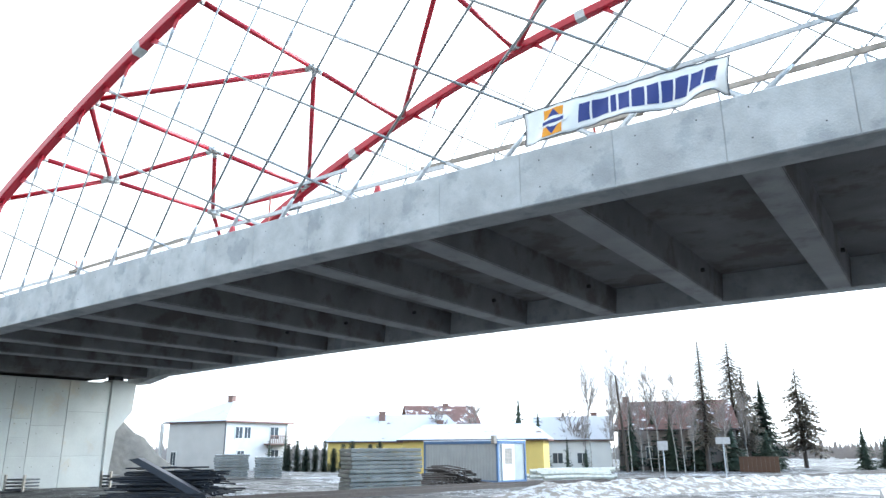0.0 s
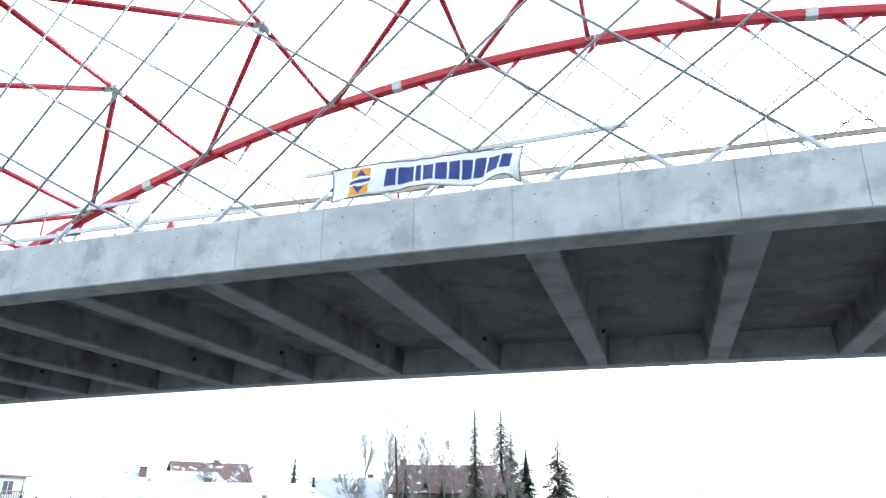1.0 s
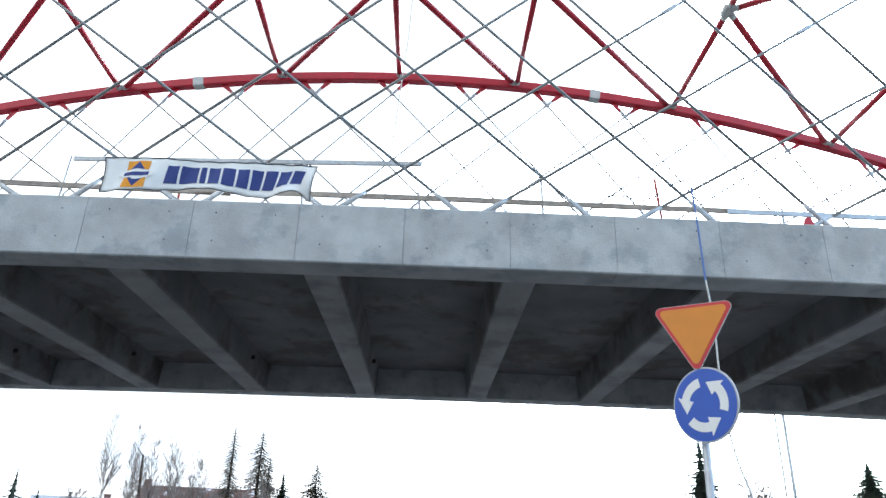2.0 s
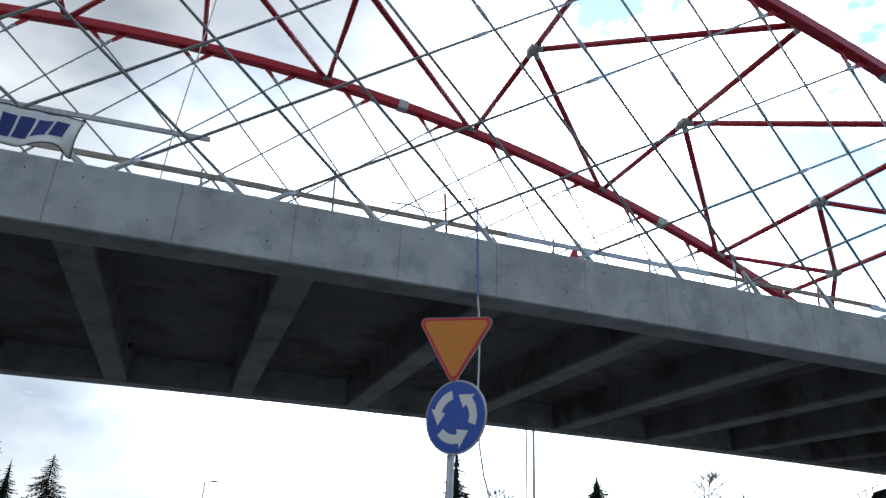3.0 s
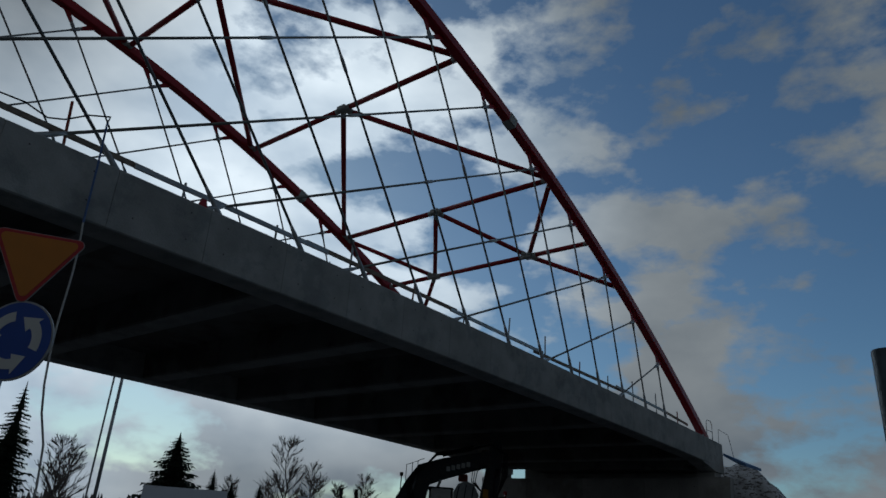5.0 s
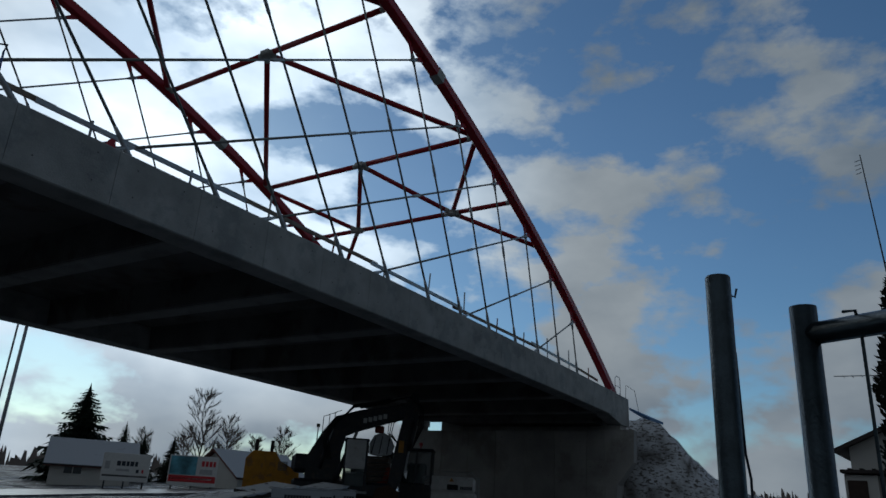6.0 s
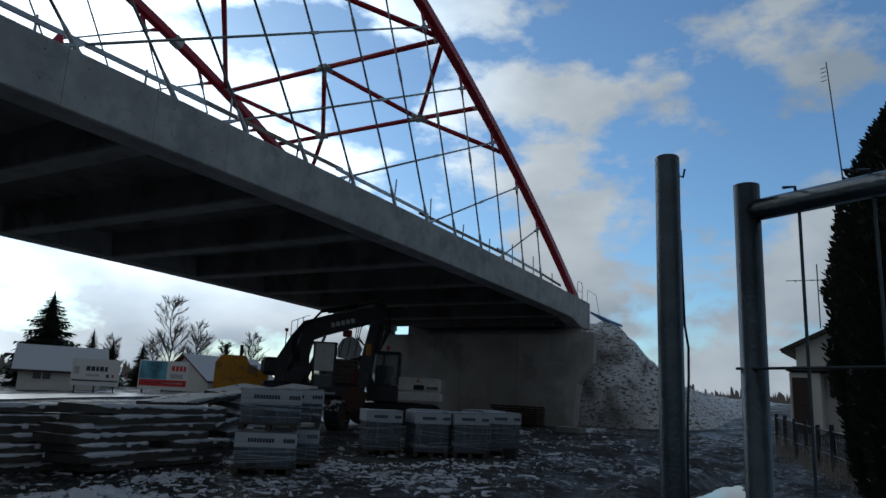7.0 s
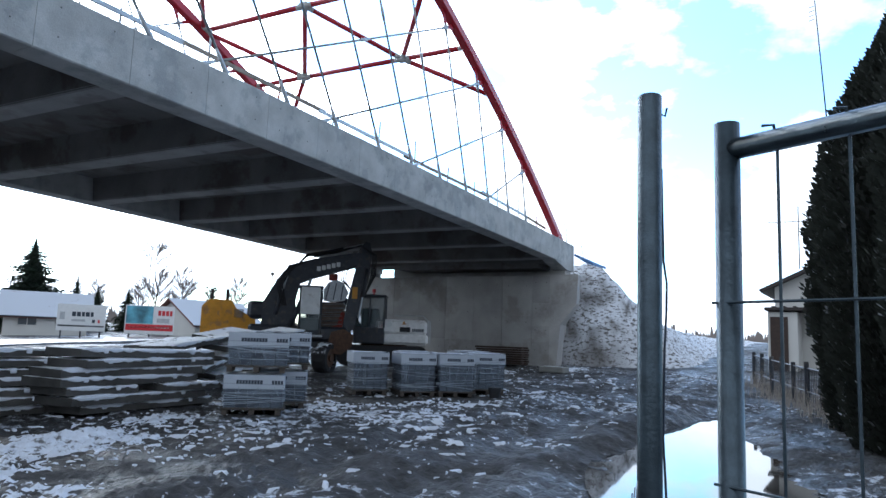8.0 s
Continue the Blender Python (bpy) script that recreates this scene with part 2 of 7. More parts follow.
CONCRETE = material("cast_concrete", (0.425, 0.432, 0.428), 0.85, vary=0.17, scale=2.2, fine=45, bump=0.3, second=(0.33, 0.345, 0.35), cover=0.4, island=0.04)
# Stained concrete, darkened further to paint in the shade under the deck.
CONCRETE_STAIN_SHADE = material("stained_shaded_concrete", (0.155, 0.150, 0.148), 0.9, vary=0.2, scale=1.1, fine=25, bump=0.3, second=(0.11, 0.095, 0.088), cover=0.5)
CONCRETE_WALL = material("abutment_concrete", (0.375, 0.37, 0.345), 0.85, vary=0.12, scale=0.7, fine=22, bump=0.25, second=(0.38, 0.34, 0.28), cover=0.25, island=0.06)
CONCRETE_GREY = material("board_marked_concrete", (0.36, 0.35, 0.335), 0.88, vary=0.20, scale=0.9, fine=24, bump=0.3, second=(0.28, 0.265, 0.245), cover=0.35, island=0.10)
# Lighter copy for beam undersides: light bounced off the ground, put into colour.
CONCRETE_BEAM_LIT = material("lit_beam_concrete", (0.30, 0.30, 0.298), 0.88, vary=0.16, scale=1.1, fine=25, bump=0.25, second=(0.22, 0.215, 0.21), cover=0.4)
HOUSE_DARK = material("dark_house_render", (0.26, 0.22, 0.20), 0.9, vary=0.1, scale=0.6)
HOLE = material("dark_hole", (0.03, 0.03, 0.03), 0.9, bump=0)
RED = material("red_paint", (0.42, 0.012, 0.028), 0.38, vary=0.10, scale=3, fine=80, bump=0.05)
ZINC = material("galvanised_steel", (0.42, 0.44, 0.46), 0.45, 0.8, vary=0.18, scale=14, fine=120, bump=0.1)
# Galvanised steel darkened to paint in the backlit side of the near fence.
POST_STEEL_SHADED = material("shaded_galvanised_tube", (0.052, 0.072, 0.087), 0.32, 0.6, vary=0.28, scale=22, fine=150, bump=0.12)
PRIMER = material("bare_joint_paint", (0.48, 0.49, 0.47), 0.6, vary=0.12, scale=8)
CABLE = material("hanger_steel", (0.26, 0.27, 0.27), 0.5, 0.5, vary=0.15, scale=20)
WHITE_CLOTH = material("banner_cloth", (0.80, 0.80, 0.78), 0.8, vary=0.05, scale=4)
NAVY = material("navy_print", (0.025, 0.045, 0.20), 0.7, vary=0.06, scale=8, bump=0)
ORANGE_PRINT = material("orange_print", (0.75, 0.30, 0.02), 0.7, vary=0.06, scale=8, bump=0)
ROPE_BLUE = material("blue_rope_fibre", (0.12, 0.20, 0.45), 0.8, vary=0.3, scale=60)
ROPE_WHITE = material("white_rope_fibre", (0.62, 0.62, 0.60), 0.8, vary=0.2, scale=60)
TIMBER = material("weathered_timber", (0.30, 0.26, 0.22), 0.85, vary=0.25, scale=9)
RUST_RED = material("red_oxide_tube", (0.35, 0.06, 0.04), 0.6, vary=0.2, scale=12)
SIGN_YELLOW = material("sign_yellow_film", (0.62, 0.205, 0.006), 0.35, vary=0.04, scale=6, bump=0)
SIGN_RED = material("sign_red_film", (0.50, 0.015, 0.02), 0.35, vary=0.04, scale=6, bump=0)
SIGN_BLUE = material("sign_blue_film", (0.012, 0.075, 0.42), 0.35, vary=0.05, scale=6, bump=0)
SIGN_WHITE = material("sign_white_film", (0.72, 0.73, 0.72), 0.4, vary=0.04, scale=6, bump=0)
SIGN_BACK = material("sign_grey_back", (0.45, 0.46, 0.47), 0.5, 0.4, vary=0.1)
BLACK = material("black_rubber", (0.02, 0.02, 0.022), 0.75, vary=0.2, scale=10)
DARK_STEEL = material("charcoal_paint", (0.028, 0.032, 0.042), 0.45, vary=0.2, scale=7, second=(0.06, 0.055, 0.05), cover=0.3)
WHITE_PAINT = material("white_machine_paint", (0.80, 0.80, 0.79), 0.4, vary=0.08, scale=5, second=(0.62, 0.60, 0.57), cover=0.15)
YELLOW_PAINT = material("yellow_machine_paint", (0.62, 0.28, 0.02), 0.45, vary=0.15, scale=5, second=(0.40, 0.19, 0.05), cover=0.3)
GLASS = clear_glass("cab_glass", (0.10, 0.14, 0.15), 0.05, 0.45)
WINDOW = material("window_glass", (0.05, 0.06, 0.07), 0.08, vary=0.1, scale=3, bump=0)
FILM = clear_glass("stretch_film", (0.42, 0.52, 0.64), 0.18, 0.17)
FOLD = clear_glass("gathered_film", (0.55, 0.62, 0.70), 0.25, 0.45)
PAVER = material("grey_paving_block", (0.034, 0.040, 0.055), 0.85, vary=0.2, scale=9, island=0.16)
LABEL_WHITE = material("printed_wrap", (0.40, 0.44, 0.50), 0.45, vary=0.06, scale=4, bump=0)
INK = material("dark_ink", (0.03, 0.04, 0.06), 0.6, bump=0)
PALLET = material("pallet_wood", (0.060, 0.050, 0.042), 0.85, vary=0.25, scale=9)
SLAB = snow_topped("old_concrete_slab", (0.066, 0.064, 0.060), 0.9, 0.8, 0.80, scale=2.6, vary=0.35)
HEAP_SNOW = material("crumbly_snow", (0.66, 0.70, 0.77), 0.8, vary=0.12, scale=9, fine=30, bump=0.7, second=(0.13, 0.125, 0.125), cover=0.30)
SNOW = material("trodden_snow", (0.66, 0.70, 0.77), 0.75, vary=0.08, scale=4, fine=30, bump=0.5)
MUD = snow_topped("wet_mud", (0.052, 0.051, 0.051), 0.85, 0.80, 0.36, vary=0.5, scale=4.6, snow=(0.47, 0.50, 0.55), fine=13, region=0.20, relief=1.0)
MUD.node_tree.nodes["Principled BSDF"].inputs["Specular IOR Level"].default_value = 0.30
MUD.node_tree.nodes["Bump"].inputs["Distance"].default_value = 0.06
# wet shine in patches
mn, ml = MUD.node_tree.nodes, MUD.node_tree.links
wet_n = mn.new("ShaderNodeTexNoise")
wet_n.inputs["Scale"].default_value, wet_n.inputs["Detail"].default_value = 0.9, 8.0
wet_p = mn.new("ShaderNodeNewGeometry")
ml.new(wet_p.outputs["Position"], wet_n.inputs["Vector"])
wet_r = mn.new("ShaderNodeMapRange")
wet_r.inputs["From Min"].default_value, wet_r.inputs["From Max"].default_value = 0.40, 0.56
wet_r.inputs["To Min"].default_value, wet_r.inputs["To Max"].default_value = 0.95, 0.46
ml.new(wet_n.outputs["Fac"], wet_r.inputs["Value"])
ml.new(wet_r.outputs["Result"], mn["Principled BSDF"].inputs["Roughness"])
EMBANK = snow_topped("earth_bank", (0.10, 0.092, 0.085), 0.85, 0.42, 0.68, vary=0.35, scale=6.5, fine=14, snow=(0.62, 0.64, 0.68), relief=1.0, stretch=(0.8, 0.8, 1.7))
GRAVEL_BANK = material("gravel_bank", (0.085, 0.08, 0.074), 0.9, vary=0.3, scale=2.5, fine=18, bump=0.8, second=(0.085, 0.08, 0.072), cover=0.5)
ASPHALT = material("wet_asphalt", (0.06, 0.062, 0.066), 0.35, vary=0.2, scale=2, second=(0.16, 0.16, 0.17), cover=0.5)
BARK = material("dark_bark", (0.075, 0.06, 0.05), 0.9, vary=0.3, scale=9)
BIRCH = material("birch_bark", (0.42, 0.40, 0.36), 0.85, vary=0.2, scale=6, second=(0.08, 0.07, 0.06), cover=0.4)
TWIG = material("bare_twigs", (0.25, 0.215, 0.195), 0.9, vary=0.2)
NEEDLE = material("spruce_needles", (0.026, 0.042, 0.026), 0.8, vary=0.35, scale=2)
LARCH = material("larch_twigs", (0.17, 0.145, 0.115), 0.9, vary=0.25)
THUJA = snow_topped("thuja_leaves", (0.018, 0.022, 0.015), 0.8, 0.45, 0.40, scale=2.2)
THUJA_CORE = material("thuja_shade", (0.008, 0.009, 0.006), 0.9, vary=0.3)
ROOF_SNOW = snow_topped("snowy_roof_tiles", (0.16, 0.07, 0.055), 0.8, 0.3, 0.95, scale=0.8, snow=(0.46, 0.48, 0.52))
ROOF_BROWN = snow_topped("brown_roof_tiles", (0.13, 0.065, 0.055), 0.8, 0.3, 0.35, scale=0.8)
ROOF_DARK = snow_topped("dark_roof_tiles", (0.045, 0.036, 0.034), 0.8, 0.3, 0.2, scale=0.8)
TIMBER_DARK = material("dark_timber", (0.05, 0.032, 0.025), 0.8, vary=0.25, scale=9)
RENDER_GREY = material("grey_wall_render", (0.47, 0.455, 0.43), 0.9, vary=0.07, scale=0.6)
RENDER_WHITE = material("white_wall_render", (0.60, 0.585, 0.55), 0.9, vary=0.06, scale=0.6)
RENDER_YELLOW = material("yellow_wall_render", (0.60, 0.43, 0.13), 0.9, vary=0.07, scale=0.6)
BRICK_DULL = material("dull_brick", (0.20, 0.12, 0.10), 0.9, vary=0.25, scale=9)
BLUE_TRIM = material("blue_steel_trim", (0.06, 0.13, 0.25), 0.5, vary=0.1)
CONTAINER = material("light_grey_panel", (0.34, 0.35, 0.34), 0.6, vary=0.08, scale=1.5)
STEEL_RUST = material("rusty_steel", (0.10, 0.055, 0.035), 0.8, 0.2, vary=0.3, scale=12)
RAIL_STEEL = material("dull_rail_steel", (0.055, 0.042, 0.036), 0.75, 0.2, vary=0.3, scale=12)
TARP_BLUE = material("blue_tarpaulin", (0.10, 0.22, 0.45), 0.55, vary=0.15, scale=3)
TARP_DARK = material("dark_tarpaulin", (0.025, 0.03, 0.045), 0.5, vary=0.2, scale=3)
AD_RED = material("advert_red", (0.55, 0.03, 0.04), 0.5, bump=0)
AD_WHITE = material("advert_white", (0.70, 0.70, 0.69), 0.5, vary=0.05, bump=0)
AD_BLUE = material("advert_blue_green", (0.10, 0.30, 0.38), 0.5, vary=0.6, scale=1.2, bump=0)
WATER = bpy.data.materials.new("puddle_water")
WATER.use_nodes = True
WATER.node_tree.nodes["Principled BSDF"].inputs["Base Color"].default_value = (0.035, 0.032, 0.028, 1)
WATER.node_tree.nodes["Principled BSDF"].inputs["Roughness"].default_value = 0.03


# ---------- building helpers ----------
class Geo:
    """Collects vertices and faces of one mesh."""

    def __init__(self):
        self.v, self.f, self.k = [], [], []

    def add(self, verts, faces, slot=0):
        o = len(self.v)
        self.v += [tuple(p) for p in verts]
        self.f += [tuple(i + o for i in face) for face in faces]
        self.k += [slot] * len(faces)
        return self

    def box(self, x0, x1, y0, y1, z0, z1, m=None, slot=0, bev=0.0):
        """A box; bev cuts its twelve edges."""
        if bev <= 0:
            vs = [Vector((x, y, z)) for z in (z0, z1) for y in (y0, y1) for x in (x0, x1)]
            fs = [(0, 2, 3, 1), (4, 5, 7, 6), (0, 1, 5, 4), (2, 6, 7, 3), (0, 4, 6, 2), (1, 3, 7, 5)]
        else:
            b = min(bev, (x1 - x0) * 0.45, (y1 - y0) * 0.45, (z1 - z0) * 0.45)
            vs, at = [], {}
            for i, (x, sx) in enumerate(((x0, 1), (x1, -1))):
                for j, (y, sy) in enumerate(((y0, 1), (y1, -1))):
                    for k, (z, sz) in enumerate(((z0, 1), (z1, -1))):
                        for a in range(3):
                            at[i, j, k, a] = len(vs)
                            vs.append(Vector((x + (0 if a == 0 else b * sx), y + (0 if a == 1 else b * sy), z + (0 if a == 2 else b * sz))))
            fs = []
            for i in (0, 1):
                q = [at[i, 0, 0, 0], at[i, 1, 0, 0], at[i, 1, 1, 0], at[i, 0, 1, 0]]
                fs.append(tuple(q if i else q[::-1]))
                q = [at[0, i, 0, 1], at[0, i, 1, 1], at[1, i, 1, 1], at[1, i, 0, 1]]
                fs.append(tuple(q if i else q[::-1]))
                q = [at[0, 0, i, 2], at[1, 0, i, 2], at[1, 1, i, 2], at[0, 1, i, 2]]
                fs.append(tuple(q if i else q[::-1]))
            for i in (0, 1):
                for j in (0, 1):
                    q = [at[0, i, j, 1], at[1, i, j, 1], at[1, i, j, 2], at[0, i, j, 2]]
                    fs.append(tuple(q if i == j else q[::-1]))
                    q = [at[i, 0, j, 0], at[i, 0, j, 2], at[i, 1, j, 2], at[i, 1, j, 0]]
                    fs.append(tuple(q if i == j else q[::-1])[::-1])
                    q = [at[i, j, 0, 0], at[i, j, 1, 0], at[i, j, 1, 1], at[i, j, 0, 1]]
                    fs.append(tuple(q if i == j else q[::-1])[::-1])
                    for k in (0, 1):
                        q = [at[i, j, k, 0], at[i, j, k, 1], at[i, j, k, 2]]
                        fs.append(tuple(q if (i + j + k) % 2 else q[::-1])[::-1])
        if m is not None:
            vs = [m @ p for p in vs]
        return self.add(vs, fs, slot)

    def tube(self, points, radii, n=8, slot=0, cap=True):
        """A round bar along points; radii: one number or one for each point."""
        ps = [Vector(p) for p in points]
        rs = [radii] * len(ps) if isinstance(radii, (int, float)) else list(radii)
        vs, fs = [], []
        side = None
        for i, p in enumerate(ps):
            d = (ps[min(i + 1, len(ps) - 1)] - ps[max(i - 1, 0)])
            d = d.normalized() if d.length > 1e-9 else Vector((0, 0, 1))
            if side is None:
                side = d.cross(Vector((0, 0, 1)))
                if side.length < 0.05:
                    side = d.cross(Vector((1, 0, 0)))
            side = (side - d * side.dot(d)).normalized()
            up = d.cross(side)
            for k in range(n):
                a = 2 * math.pi * k / n
                vs.append(p + (side * math.cos(a) + up * math.sin(a)) * rs[i])
        for i in range(len(ps) - 1):
            for k in range(n):
                a, b = i * n + k, i * n + (k + 1) % n
                fs.append((a, b, b + n, a + n))
        if cap:
            fs.append(tuple(range(n))[::-1])
            fs.append(tuple(range((len(ps) - 1) * n, len(ps) * n)))
        return self.add(vs, fs, slot)

    def prism(self, outline, depth, m, slot=0, rim=0.0):
        """A flat outline (x, z) pushed from y = 0 to y = depth; rim insets the front edge."""
        n = len(outline)
        cx, cz = sum(p[0] for p in outline) / n, sum(p[1] for p in outline) / n
        front = [Vector((x + (cx - x) * rim, 0, z + (cz - z) * rim)) for x, z in outline]
        back = [Vector((x, depth, z)) for x, z in outline]
        vs = [m @ p for p in front + back]
        fs = [tuple(range(n)), tuple(range(n, 2 * n))[::-1]] + [(i, i + n, (i + 1) % n + n, (i + 1) % n) for i in range(n)]
        return self.add(vs, fs, slot)

    def data(self, name, mats, smooth=False):
        me = bpy.data.meshes.new(name)
        me.from_pydata(self.v, [], self.f)
        for m in mats if isinstance(mats, (list, tuple)) else [mats]:
            me.materials.append(m)
        me.polygons.foreach_set("material_index", self.k)
        if smooth:
            me.polygons.foreach_set("use_smooth", [True] * len(self.f))
        me.update()
        return me


def part(name, geo, mats, parent, label="", smooth=False):
    ob = new(name, geo.data(name, mats, smooth))
    ob.parent = parent
    if label:
        tagged(ob, label)
    return ob


def thing(name, label, category, group="", kind="", m=None):
    ob = new(name)
    ob.empty_display_size = 0.2
    if m is not None:
        ob.matrix_world = m
    return tagged(ob, label, category, group, kind)


def single(name, geo, mats, label, category, group="", kind="", smooth=False):
    return tagged(new(name, geo.data(name, mats, smooth)), label, category, group, kind)


I4 = Matrix.Identity(4)


def softplus(v, k):
    return k * math.log1p(math.exp(max(-40, min(40, v / k))))


def ease(v):
    v = max(0.0, min(1.0, v))
    return v * v * (3 - 2 * v)


def pond_line(x):
    """Middle and half width of the puddle across its length."""
    u = (x - 9.0) / 10.0
    return 1.22 + 1.88 * u - 0.72 * u * u, max(0.30, 1.28 - 0.95 * max(-0.3, min(1.0, u)))


def pond(x, y):
    """1 in the hollow of the puddle, 0 outside."""
    yc, hw = pond_line(x)
    d = ((x - 12.1) / 6.5) ** 2 + ((y - yc) / hw) ** 2 + 0.28 * noise.noise(Vector((x * 1.1, y * 1.6, 3.0)))
    d = max(0.0, d)
    return math.exp(-d * d)


def land(x, y):
    """Height of the ground."""
    xx = min(x, 70.0)
    z = -0.05 + 0.022 * softplus(xx - 5, 2) + 0.02 * softplus(xx - 18, 2)
    z += 0.36 * math.exp(-((x + 30) ** 2 + (y - 14) ** 2) / 128.0)
    z -= 0.75 * ease((y - 28) / 45) * ease((25 - x) / 25)
    w = pond(x, y)
    return z * (1 - w) - 0.07 * w


# ---------- the bridge ----------
D_NEAR, D_FAR = 9.30, 19.45          # outer faces of the deck
Y_NEAR, Y_FAR = 9.87, 18.92          # planes of the two arches
X_MID, X_L, X_R = -1.1, -30.6, 28.7


def deck_top(x):
    return 6.19 - 0.0006 * (x + 0.74) ** 2


def arch_z(x):
    return 5.65 + 9.81 * (1 - ((x - X_MID) / 29.92) ** 2)


bridge = thing("arch_bridge", "new concrete road bridge with red steel tied arches", "bridge")
H_EDGE = 0.91


def edge_panel(x0, x1, face, thick, gap=0.004):
    """One formwork bay of the edge beam: face towards -y when thick > 0."""
    g = Geo()
    out = 1 if thick > 0 else -1
    c = 0.02
    prof = lambda x: [(face + out * c, deck_top(x) - H_EDGE), (face, deck_top(x) - H_EDGE + c), (face, deck_top(x) - c), (face + out * c, deck_top(x)),
                      (face + thick, deck_top(x)), (face + thick, deck_top(x) - H_EDGE)]
    a, b = prof(x0 + gap), prof(x1 - gap)
    vs = [(x0 + gap, y, z) for y, z in a] + [(x1 - gap, y, z) for y, z in b]
    fs = [(i, (i + 1) % 6, (i + 1) % 6 + 6, i + 6) for i in range(6)] + [(5, 4, 3, 2, 1, 0), (6, 7, 8, 9, 10, 11)]
    if out < 0:
        fs = [f[::-1] for f in fs]
    g.add(vs, [f[::-1] for f in fs])
    # tie holes left by the formwork
    rnd = random.Random(int(x0 * 100) + 5)
    for fx in (0.22, 0.78):
        for fz in (0.22, 0.70):
            if rnd.random() < 0.75:
                x, z = x0 + (x1 - x0) * fx, deck_top(x0) - H_EDGE * fz
                r = 0.012
                g.add([(x + r * math.cos(k), face - out * 0.003, z + r * math.sin(k)) for k in [i * math.pi / 4 for i in range(8)]], [tuple(range(8)) if out > 0 else tuple(range(8))[::-1]], 1)
    return g


for face, thick, nm in ((D_NEAR, 0.46, "near"), (D_FAR, -0.46, "far")):
    core = Geo()
    n = 24
    sg = 1 if thick > 0 else -1
    y0, y1 = sorted((face + sg * 0.012, face + thick + sg * 0.10))
    for i in range(n + 1):
        x = X_L + 0.02 + (X_R - X_L - 0.04) * i / n
        core.v += [(x, y0, deck_top(x) - H_EDGE + 0.012), (x, y0, deck_top(x) - 0.012), (x, y1, deck_top(x) - 0.012), (x, y1, deck_top(x) - H_EDGE + 0.012)]
    core.f = [(i * 4 + k, i * 4 + (k + 1) % 4, i * 4 + (k + 1) % 4 + 4, i * 4 + k + 4) for i in range(n) for k in range(4)] + [(3, 2, 1, 0), (n * 4, n * 4 + 1, n * 4 + 2, n * 4 + 3)]
    core.k = [0] * len(core.f)
    core_ob = part("edge_beam", core, CONCRETE, bridge, "pale cast concrete edge beam")
    edges = [X_L] + [-2.12 + 1.525 * k for k in range(-18, 21) if X_L + 0.5 < -2.12 + 1.525 * k < X_R - 0.4] + [X_R]
    for a, b in zip(edges[:-1], edges[1:]):
        part("concrete_panel", edge_panel(a, b, face, thick), [CONCRETE, HOLE], core_ob)

slab = Geo()
n = 24
for i in range(n + 1):
    x = X_L + (X_R - X_L) * i / n
    slab.v += [(x, D_NEAR + 0.57, deck_top(x) - 0.20), (x, D_NEAR + 0.57, deck_top(x) - 0.06), (x, D_FAR - 0.57, deck_top(x) - 0.06), (x, D_FAR - 0.57, deck_top(x) - 0.20)]
slab.f = [(i * 4 + k, i * 4 + (k + 1) % 4, i * 4 + (k + 1) % 4 + 4, i * 4 + k + 4) for i in range(n) for k in range(4)] + [(3, 2, 1, 0), (n * 4, n * 4 + 1, n * 4 + 2, n * 4 + 3)]
slab.k = [0] * len(slab.f)
part("deck_slab", slab, CONCRETE_STAIN_SHADE, bridge, "stained concrete deck slab, darkened further for shade")

# transverse beams, tapering a little towards the bottom
for k in range(-9, 10):
    xl = -2.13 + 2.93 * k + 0.024 * k * k
    if xl < X_L + 1.6 or xl > X_R - 2.0:
        continue
    t = deck_top(xl)
    g = Geo()
    y0, y1 = D_NEAR + 0.565, D_FAR - 0.565
    zb, zt = t - H_EDGE + 0.02, t - 0.18
    prof = [(-0.02, zt), (0.04, zb + 0.03), (0.07, zb), (0.53, zb), (0.56, zb + 0.03), (0.62, zt)]
    vs = [(xl + px, y0, pz) for px, pz in prof] + [(xl + px, y1, pz) for px, pz in prof]
    g.add(vs, [(i, i + 1, i + 7, i + 6) for i in range(5)] + [(5, 4, 3, 2, 1, 0), (6, 7, 8, 9, 10, 11)])
    # beam sides share the slab's dark colour as painted shade
    beam = part("cross_beam", g, CONCRETE_STAIN_SHADE, bridge)
    # smooth underside with cut corners, its paler tone painting in ground bounce
    g = Geo()
    g.add([(xl + px, yy, pz) for yy in (y0 + 0.004, y1 - 0.004) for px, pz in ((0.035, zb + 0.045), (0.066, zb - 0.006), (0.534, zb - 0.006), (0.565, zb + 0.045))], [(0, 1, 5, 4), (1, 2, 6, 5), (2, 3, 7, 6), (0, 3, 2, 1), (4, 5, 6, 7)])
    part("beam_underside", g, CONCRETE_BEAM_LIT, beam, "smooth concrete underside lightened for ground bounce")
    # pipe sleeve stubs beside the edge beam
    for yy in (D_NEAR + 0.95, D_FAR - 2.6):
        g = Geo()
        g.tube([(xl + 0.67, yy, t - 0.48), (xl + 0.55, yy, t - 0.48)], 0.05, 10)
        part("pipe_sleeve", g, HOLE, beam, "dark pipe sleeve stub")

